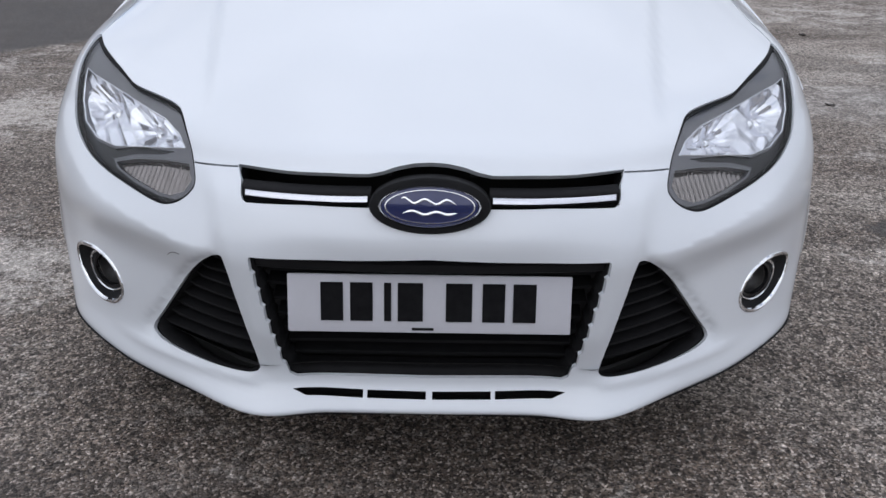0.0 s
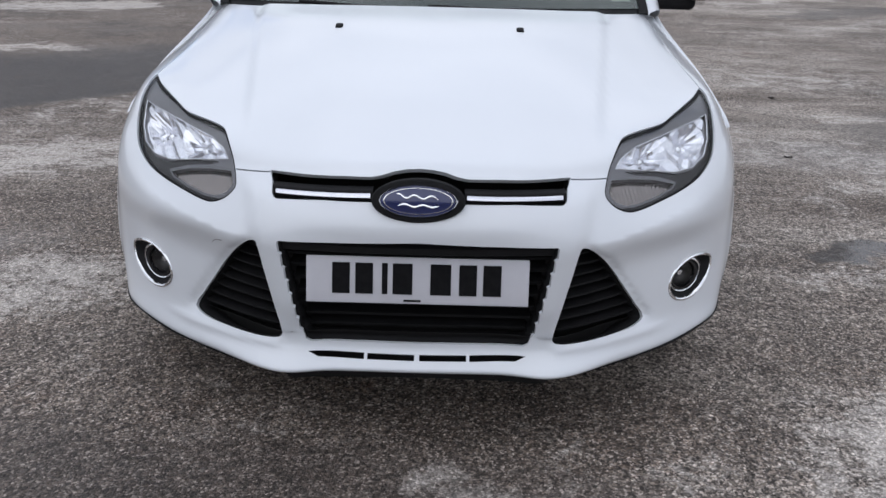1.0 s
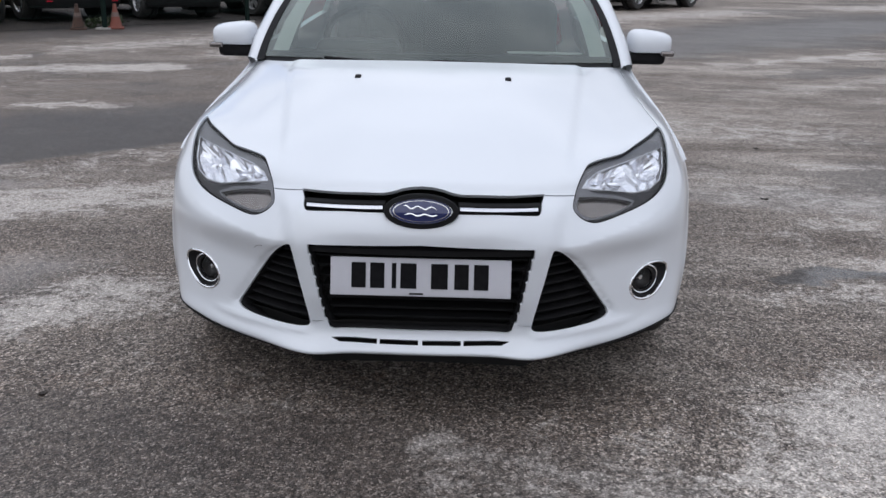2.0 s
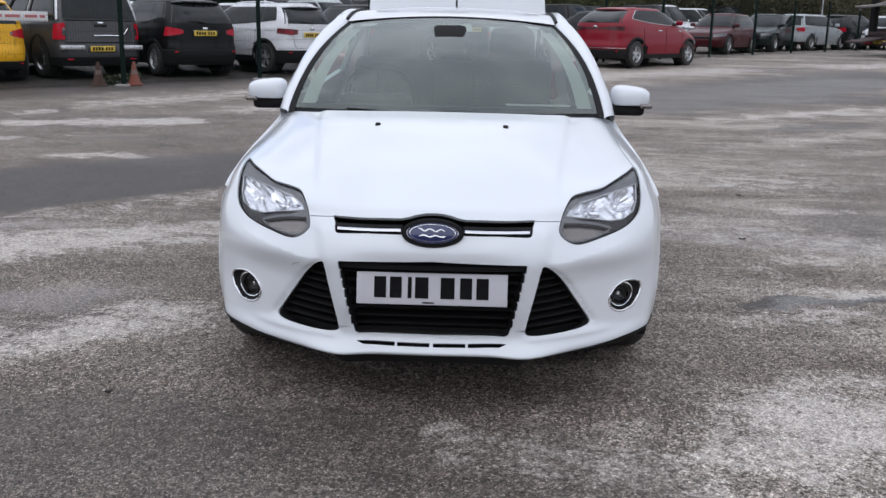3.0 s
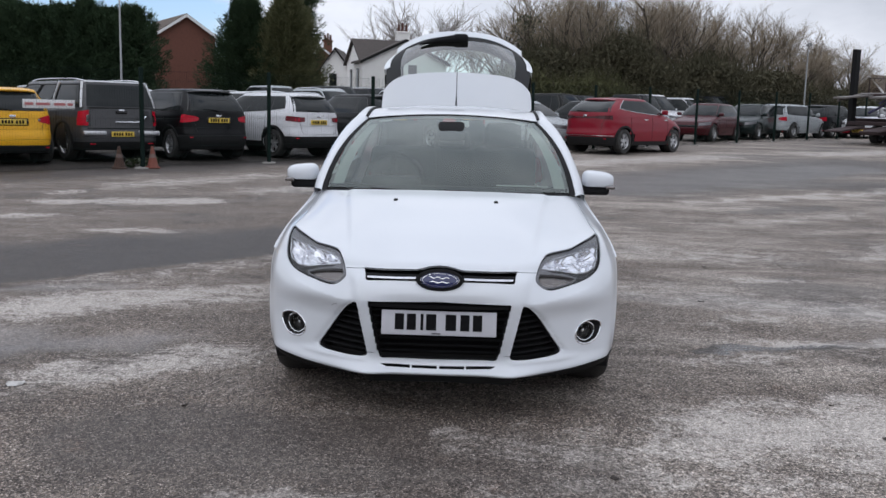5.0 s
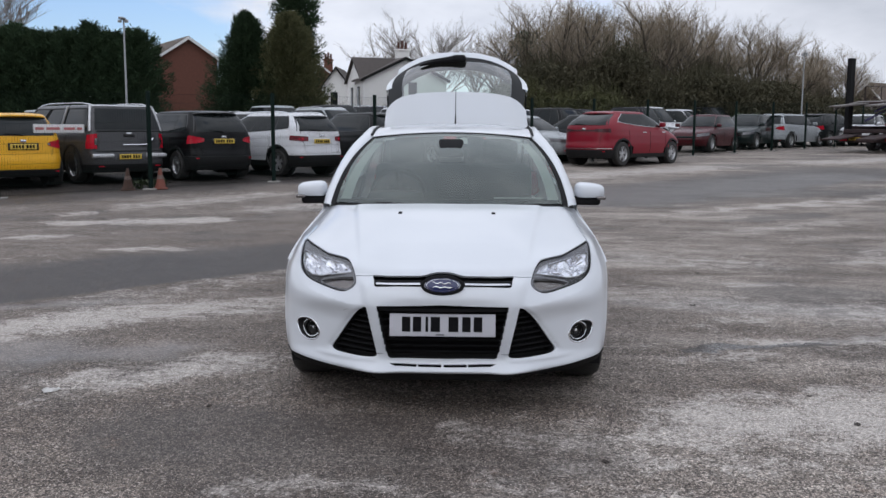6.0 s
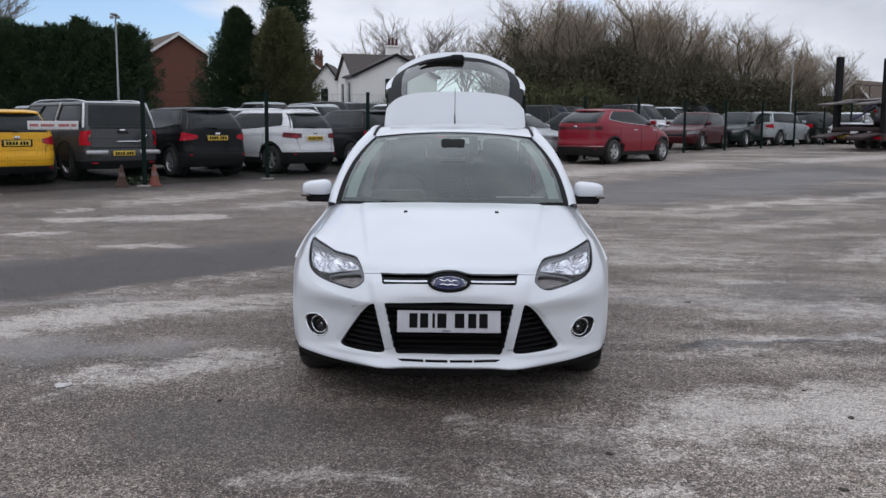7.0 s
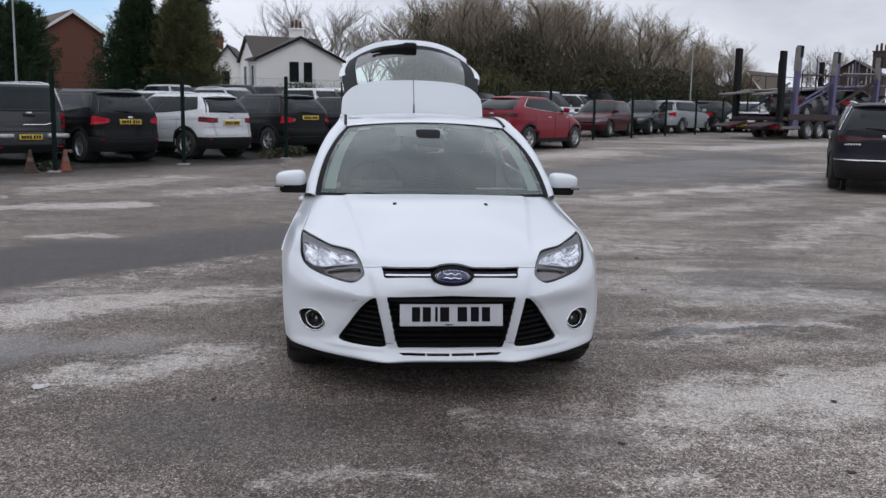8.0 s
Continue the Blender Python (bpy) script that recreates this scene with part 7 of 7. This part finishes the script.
def house(x, y, turn, wide, deep, eave, ridge, wall, roof, label, windows=(), barge=None, chimney=None, overhang=0.25, cross=None):
    """A gabled house; its gable faces the car park, turn is its yaw in degrees."""
    z0 = float(ground_z(x, y)) - 0.2
    ob = thing("house", pose(x, y, z0, 0, 0, turn), label, "house", "houses beyond the car park")
    w, d = wide / 2, deep
    bm = bmesh.new()
    ring = [(-w, 0), (w, 0), (w, eave), (0, ridge), (-w, eave)]
    a = [bm.verts.new((px, 0, pz)) for px, pz in ring]
    b = [bm.verts.new((px, d, pz)) for px, pz in ring]
    bm.faces.new(a)
    bm.faces.new(b[::-1])
    for i in range(5):
        bm.faces.new((a[i], b[i], b[(i + 1) % 5], a[(i + 1) % 5]))
    walls = part("wall", bm, wall, ob, smooth=False)
    for side in (1, -1):
        o, t = overhang, 0.14
        slope = (ridge - eave) / w
        verts = []
        for py in (-o, d + o):
            for px, dz in ((0, 0.02), (side * (w + o), 0.02), (side * (w + o), 0.02 + t), (0, 0.02 + t)):
                verts.append((px, py, ridge - slope * abs(px) + dz))
        mesh_part("roof", verts, [(0, 1, 2, 3), (4, 5, 6, 7), (0, 4, 5, 1), (1, 5, 6, 2), (2, 6, 7, 3), (3, 7, 4, 0)], roof, ob, smooth=False)
        if barge:
            verts = []
            for px in (0, side * (w + o)):
                for py, dz in ((-o - 0.04, -0.08), (-o - 0.04, 0.13), (-o, 0.13), (-o, -0.08)):
                    verts.append((px, py, ridge - slope * abs(px) + dz))
            mesh_part("bargeboard", verts, [(0, 1, 5, 4), (1, 2, 6, 5), (2, 3, 7, 6), (3, 0, 4, 7), (0, 1, 2, 3), (4, 5, 6, 7)], barge, ob, smooth=False)
    for face, along, z, ww, hh in windows:
        m = Matrix.Translation((along, -0.02, z)) if face == "gable" else Matrix.Translation((-w - 0.02, along, z)) @ Matrix.Rotation(radians(-90), 4, "Z")
        bm = box((ww + 0.16, 0.08, hh + 0.16), bevel=0.01)
        bmesh.ops.transform(bm, matrix=m, verts=bm.verts)
        win = part("window", bm, DARK_TRIM, ob, smooth=False)
        for k in (-1, 1):
            bm = box((ww, 0.04, hh * 0.47), (0, -0.035, k * hh * 0.25))
            bmesh.ops.transform(bm, matrix=m, verts=bm.verts)
            part("pane", bm, TINTED_GLASS, win, smooth=False)
        bm = box((ww + 0.3, 0.16, 0.08), (0, -0.06, -hh / 2 - 0.1), 0.01)
        bmesh.ops.transform(bm, matrix=m, verts=bm.verts)
        part("sill", bm, WHITE_TRIM, win, smooth=False)
    if cross:
        # a wing whose ridge runs across, behind the gable
        x0, x1, y0, y1, top = cross
        ym = (y0 + y1) / 2
        ring = [(y0, 0), (y1, 0), (y1, eave), (ym, top), (y0, eave)]
        verts = [(px, py, pz) for px in (x0, x1) for py, pz in ring]
        mesh_part("wall", verts, [(4, 3, 2, 1, 0), (5, 6, 7, 8, 9)] + [(i, (i + 1) % 5, 5 + (i + 1) % 5, 5 + i) for i in range(5)], wall, ob, smooth=False)
        for py in (y0, y1):
            way = 1 if py > ym else -1
            slope = (top - eave) / (y1 - ym)
            verts = []
            for px in (x0 - 0.25, x1 + 0.25):
                for q, dz in ((0, 0.02), (y1 - ym + 0.25, 0.02), (y1 - ym + 0.25, 0.16), (0, 0.16)):
                    verts.append((px, ym + way * q, top - slope * q + dz))
            mesh_part("roof", verts, [(0, 1, 2, 3), (4, 5, 6, 7), (0, 4, 5, 1), (1, 5, 6, 2), (2, 6, 7, 3), (3, 7, 4, 0)], roof, ob, smooth=False)
    if chimney:
        cx, cy, ch, cw = chimney
        stack = part("chimney", box((cw, 0.7, ch), (cx, cy, ridge + ch / 2 - 0.5), 0.03), wall, ob, smooth=False)
        part("chimney_cap", box((cw + 0.16, 0.86, 0.14), (cx, cy, ridge + ch - 0.5), 0.02), wall, stack, smooth=False)
        for k in range(3):
            v, f = tube([(cx + (k - 1) * cw * 0.3, cy, ridge + ch - 0.45), (cx + (k - 1) * cw * 0.3, cy, ridge + ch + 0.15 + 0.15 * (k == 1))], [0.13, 0.1], 8)
            mesh_part("chimney_pot", v, f, RUST_POT, stack)
    return ob


house(-5.33, 73.23, 20, 7.2, 3.0, 4.36, 6.1, RENDER_WALL, ROOF_TILE, "white rendered house with a brown roof and dark bargeboards", (("gable", -0.55, 3.35, 0.62, 1.5), ("gable", 0.62, 3.35, 0.55, 1.5), ("side", 1.7, 3.0, 0.55, 1.5), ("side", 4.1, 3.0, 0.55, 1.5)), DARK_TRIM, (0.9, 4.2, 1.55, 1.15), cross=(-3.6, 2.3, 0.3, 6.0, 6.2))
thicket([(-9.2, 69.8), (-5.5, 70.3), (-1.0, 71.2)], 1.5, 0.35, 12, IVY, "hedge", "low clipped dark hedge before the white house", 7000, 0.10, 0.05)
house(-12.4, 82, 0, 2.6, 6, 4.2, 5.9, RENDER_WALL, ROOF_TILE, "pale house with a steep slate roof", (("gable", -0.2, 3.0, 0.5, 1.2),), DARK_TRIM)
house(-15.2, 92, 10, 5, 6, 4.6, 6.6, BRICK, ROOF_BROWN, "far brick house with a tiled roof", (("gable", 0.8, 3.2, 0.7, 1.0),), WHITE_TRIM, (0.6, 2.0, 1.4, 0.9))
house(-19.5, 60, 33, 4.1, 8.0, 5.3, 6.65, BRICK, ROOF_BROWN, "plain red brick gable house with white bargeboards", (), WHITE_TRIM)
house(14.2, 66, 90, 5.0, 3.8, 4.0, 6.0, BRICK, ROOF_TILE, "brick house with a dark roof behind the bare trees", (), DARK_TRIM)
house(26.5, 66, 60, 5.0, 6, 2.2, 3.95, BRICK, ROOF_TILE, "brick house with a dark roof behind the transporter", (("gable", 0.6, 1.3, 0.8, 0.9),), DARK_TRIM)
house(36.4, 82, -48, 4.0, 6.5, 2.4, 4.6, BRICK_SILHOUETTE, ROOF_BROWN, "low brick house with pale gable trim", (), WHITE_TRIM)
house(45.9, 80, -40, 4.4, 4.2, 4.4, 5.7, BRICK_SILHOUETTE, ROOF_TILE, "silhouetted brick house far to the side", (), DARK_TRIM, (1.6, 3.6, 1.6, 1.3))

# ---- poles, cones, banner ----
CONE_ORANGE = material("faded_cone_orange", (0.20, 0.05, 0.03), 0.7, 0.0, (0.13, 0.045, 0.032), 9, 1.0, grain=0.3, grain_scale=90)
CONE_BAND = material("dirty_white_band", (0.15, 0.10, 0.085), 0.6, 0.0, (0.11, 0.08, 0.07), 12, 1.0)


def lamp_post(x, y, height, label):
    ob = thing("lamp_post", pose(x, y, float(ground_z(x, y))), label, "lamp post", "lamp posts")
    v, f = tube([(0, 0, -0.1), (0, 0, 0.9), (0, 0, 1.0), (0, 0, height)], [0.06, 0.06, 0.036, 0.027], 10)
    mesh_part("pole", v, f, GALV, ob)
    part("lamp_head", box((0.15, 0.36, 0.07), (0, -0.13, height + 0.02), 0.03, segments=3), GALV, ob)
    for s in (-1, 1):
        part("floodlight", box((0.12, 0.08, 0.10), (s * 0.11, -0.05, height - 0.06), 0.02), GALV, ob)


lamp_post(-11.23, 26.0, 4.55, "slim grey steel lamp post behind the fence")
lamp_post(17.5, 45.0, 4.6, "slim grey lamp post among the stored cars")


def cone(x, y, lean, mat, label):
    ob = thing("traffic_cone", pose(x, y, float(ground_z(x, y)), lean, 0, 20), label, "cone", "traffic cones")
    v, f = lathe([(0.125, 0.02), (0.115, 0.04), (0.082, 0.17), (0.048, 0.32), (0.027, 0.44), (0.021, 0.45), (0.001, 0.45)], 20, "z")
    mesh_part("cone_body", v, f, mat, ob)
    part("cone_foot", box((0.29, 0.29, 0.035), (0, 0, 0.0175), 0.012), mat, ob)
    v, f = lathe([(0.070, 0.22), (0.073, 0.22), (0.055, 0.30), (0.052, 0.30)], 20, "z")
    mesh_part("cone_band", v, f, CONE_BAND, ob)


cone(-6.40, 14.80, 0, CONE_ORANGE, "faded orange traffic cone beside a fence post")
# the second cone's brown has the shade by the fence put into it
cone(-7.0, 14.55, 4, material("shaded_brown_cone", (0.075, 0.035, 0.022), 0.8, 0.0, (0.05, 0.03, 0.024), 8, 1.0), "brown traffic cone, painted as in shade, beside the fence")


BANNER_INK = material("faded_red_print", (0.42, 0.10, 0.10), 0.7, 0.0, (0.5, 0.2, 0.2), 20, 1.0)


def banner():
    ob = thing("banner", pose(-7.95, 13.53, 1.41 - 0.012, 0, 0, 46.4), "white banner with red lettering tied to the fence", "banner")
    part("cloth", box((1.0, 0.012, 0.17), (0, -0.03, 0), 0.004), WHITE_TRIM, ob)
    for x0, w in ((-0.38, 0.16), (-0.12, 0.26), (0.2, 0.22), (0.4, 0.1)):
        part("lettering_bar", box((w, 0.004, 0.05), (x0, -0.039, 0)), BANNER_INK, ob, smooth=False)


banner()

# weeds at the foot of the fence
thicket([(-7.0, 14.9), (-6.5, 15.3)], 0.3, 0.12, 21, IVY, "weeds", "low green weeds at the foot of the fence", 220, 0.06)
thicket([(-2.9, 19.0), (-1.9, 20.0)], 0.3, 0.15, 22, BRUSH, "dry_grass", "dry brown grass at the foot of the fence", 300, 0.08)

# ---- litter ----
SCRAP = material("dirty_white_paper", (0.62, 0.61, 0.60), 0.8, 0.0, (0.48, 0.46, 0.44), 60, 1.0)
DEAD_LEAF = material("dark_rotten_leaf", (0.018, 0.013, 0.010), 0.7, 0.0, (0.035, 0.024, 0.017), 50, 1.0)


def crumple(name, x, y, size, seed, mat, label, category, group=""):
    """A small crumpled sheet that lies on the ground."""
    rng = random.Random(seed)
    n, verts = 6, []
    for j in range(n):
        for i in range(n):
            u, v = i / (n - 1) - 0.5, j / (n - 1) - 0.5
            k = 1 - 0.5 * (u * u + v * v) * 1.6
            verts.append((u * size * k * 1.5 + rng.gauss(0, size * 0.04), v * size * k + rng.gauss(0, size * 0.04), 0.003 + abs(rng.gauss(0, size * 0.09))))
    faces = [(j * n + i, j * n + i + 1, (j + 1) * n + i + 1, (j + 1) * n + i) for j in range(n - 1) for i in range(n - 1)]
    ob = mesh_part(name, verts, faces, mat, None, smooth=False)
    ob.matrix_basis = pose(x, y, float(ground_z(x, y)), 0, 0, rng.uniform(0, 180))
    ob.modifiers.new("thickness", "SOLIDIFY").thickness = 0.0012
    return tagged(ob, label, category, group)


crumple("paper_scrap", -2.13, 0.34, 0.075, 3, SCRAP, "small crumpled white paper scrap on the tarmac", "litter")
for k, (lx, ly, ls) in enumerate(((2.02, -0.06, 0.035), (1.60, -1.0, 0.035), (1.96, 0.42, 0.025), (2.4, 4.7, 0.05), (1.95, 3.0, 0.04), (0.72, -0.62, 0.03), (-1.2, 0.1, 0.03))):
    crumple("dead_leaf", lx, ly, ls, 30 + k, DEAD_LEAF, "dark wet dead leaf on the tarmac", "leaf", "dead leaves on the tarmac")

# ---- car transporter ----
PURPLE = material("purple_painted_steel", (0.050, 0.044, 0.125), 0.5, 0.0, (0.10, 0.09, 0.17), 3, 1.0)
RUST_STEEL = material("rusty_dark_steel", (0.026, 0.019, 0.022), 0.75, 0.2, (0.06, 0.034, 0.032), 3, 1.0)
RAMP_STEEL = material("worn_ramp_steel", (0.22, 0.21, 0.205), 0.6, 0.5, (0.14, 0.12, 0.11), 3, 1.0)


def transporter():
    x, y = 16.2, 33.7
    t = thing("car_transporter", pose(x, y, float(ground_z(x, y)), 0, 0, -55), "empty-decked car transporter trailer with purple and black posts", "trailer")
    part("lower_deck", box((2.4, 12.0, 0.16), (0, 6.2, 0.86), 0.03), RUST_STEEL, t, smooth=False)
    part("rear_beam", box((2.55, 0.35, 0.3), (0, 0.15, 0.55), 0.03), RUST_STEEL, t, smooth=False)
    for s in (-1, 1):
        part("ramp", box((0.75, 1.6, 0.07), (s * 0.75, -0.55, 0.62), 0.015, rot=Matrix.Rotation(radians(7), 3, "X")), RUST_STEEL, t, smooth=False)
        part("side_skirt", box((0.06, 5.4, 0.4), (s * 1.24, 8.3, 0.55), 0.01), PURPLE, t, smooth=False)
        part("deck_side", box((0.06, 11.4, 0.26), (s * 1.2, 6.4, 0.95), 0.01), RUST_STEEL, t, smooth=False)
        part("mud_strip", box((0.05, 1.5, 0.12), (s * 1.26, 0.85, 0.50), 0.01), RAMP_STEEL, t, smooth=False)
        posts = ((0.15, 3.25, BLACK_PLASTIC, 0.28), (1.3, 3.5, PURPLE, 0.24), (4.5, 3.4, PURPLE, 0.24), (8.6, 3.4, PURPLE, 0.24)) if s > 0 else ((0.4, 3.45, BLACK_PLASTIC, 0.3), (3.9, 3.1, BLACK_PLASTIC, 0.22), (7.6, 3.2, BLACK_PLASTIC, 0.22))
        for py, h, mat, w in posts:
            rot = Matrix.Rotation(radians(-4 if mat is PURPLE else 0), 3, "X")
            part("deck_post", box((0.2, w, h), (s * 1.12, py, 0.6 + h / 2 - 0.2), 0.02, rot=rot), mat, t, smooth=False)
            if mat is PURPLE:
                part("post_flare", box((0.18, w * 1.9, 0.9), (s * 1.12, py + 0.05, 0.95), 0.03), mat, t, smooth=False)
                part("post_head", box((0.21, w * 0.7, 1.0), (s * 1.12, py - 0.02, 0.6 + h - 0.75), 0.02, rot=rot), RAMP_STEEL, t, "worn grey post head", smooth=False)
                part("post_cap", box((0.22, w + 0.03, 0.5), (s * 1.12, py + 0.0 + 0.13, 0.6 + h - 0.42), 0.02, rot=rot), BLACK_PLASTIC, t, smooth=False)
        v, f = tube([(s * 0.8, -1.1, 1.75), (s * 0.8, 0.5, 2.05), (s * 0.8, 4.5, 2.2), (s * 0.8, 8.0, 2.45), (s * 0.8, 12.0, 2.5)], 0.05, 4)
        mesh_part("deck_rail", v, f, RAMP_STEEL, t, smooth=False)
        part("runway", box((0.55, 5.6, 0.07), (s * 0.78, 1.7, 2.07), 0.015, rot=Matrix.Rotation(radians(4.5), 3, "X")), RAMP_STEEL, t, smooth=False)
        part("runway", box((0.55, 6.5, 0.07), (s * 0.78, 8.6, 2.45), 0.015, rot=Matrix.Rotation(radians(2.5), 3, "X")), PURPLE, t, smooth=False)
        for k in range(9):
            v, f = tube([(s * 1.2, 1.6 + k * 1.2, 2.1), (s * 1.2, 1.6 + k * 1.2, 2.75)], 0.022, 5)
            mesh_part("stanchion", v, f, RUST_STEEL, t, smooth=False)
        v, f = tube([(s * 1.2, 1.6, 2.75), (s * 1.2, 11.2, 2.85)], 0.018, 5)
        mesh_part("hand_rail", v, f, RUST_STEEL, t, smooth=False)
        for k in range(3):
            wheel(t, s * 1.12, 2.35 + k * 0.98, 0.40, 0.3, 6, ALLOY, 0.40)
    for s in (-1, 1):
        # lattice of the folded upper deck
        for k, (y0, z0, y1, z1) in enumerate(((1.5, 1.3, 4.3, 2.2), (4.6, 1.4, 8.2, 2.6), (8.8, 1.5, 11.6, 2.8), (4.6, 2.5, 2.2, 1.7), (8.8, 2.7, 6.0, 1.8), (5.4, 2.9, 11.4, 3.1))):
            v, f = tube([(s * 1.05, y0, z0), (s * 1.05, y1, z1)], 0.055, 4)
            mesh_part("brace", v, f, (PURPLE, RUST_STEEL, RAMP_STEEL)[k % 3], t, smooth=False)
        for k in range(11):
            v, f = tube([(s * 0.55, 4.8 + k * 0.62, 2.5), (s * 0.55, 4.8 + k * 0.62, 3.1 + 0.35 * (k % 3))], 0.03, 5)
            mesh_part("upright", v, f, (RUST_STEEL, GALV, PURPLE)[k % 3], t, smooth=False)
    for py in (0.9, 4.1, 8.0, 10.8):
        part("cross_beam", box((2.2, 0.14, 0.14), (0, py, 2.0), 0.02), RUST_STEEL, t, smooth=False)
    plate(t, Matrix.Translation((-0.5, -0.05, 0.55)), YELLOW_PLATE)
    for s in (-1, 1):
        part("tail_lamp", box((0.3, 0.05, 0.1), (s * 1.0, -0.05, 0.52), 0.01), RED_LENS, t)


transporter()
for nm, k, key, z in (("carried_car", 4.2, "grey", 0.83), ("carried_car", 8.6, "slate", 0.84)):
    h = radians(55)
    ob = facing(nm, 16.2 + math.sin(h) * k, 33.7 + math.cos(h) * k, 55, PAINT[key], "%s car carried on the transporter deck" % {"grey": "gunmetal", "slate": "slate grey"}[key], 4.0, W=1.7, H=1.40, belt=0.92, detail=False, group="carried cars")
    ob.location.z = float(ground_z(16.2, 33.7)) + z

# a plain wall, added unseen behind the camera, closes the yard for reflections
ob = mesh_part("added_wall_south", [(-45, -24, -0.2), (45, -24, -0.2), (45, -24, 4.5), (-45, -24, 4.5), (-45, -24.3, -0.2), (45, -24.3, -0.2), (45, -24.3, 4.5), (-45, -24.3, 4.5)],
               [(0, 3, 2, 1), (4, 5, 6, 7), (3, 7, 6, 2), (0, 4, 7, 3), (1, 2, 6, 5)], material("grey_render", (0.22, 0.22, 0.22), 0.9, 0.0, (0.28, 0.27, 0.26), 0.6, 1.0), None, smooth=False)
tagged(ob, "added plain grey wall, unseen behind the camera", "wall", kind="structure")
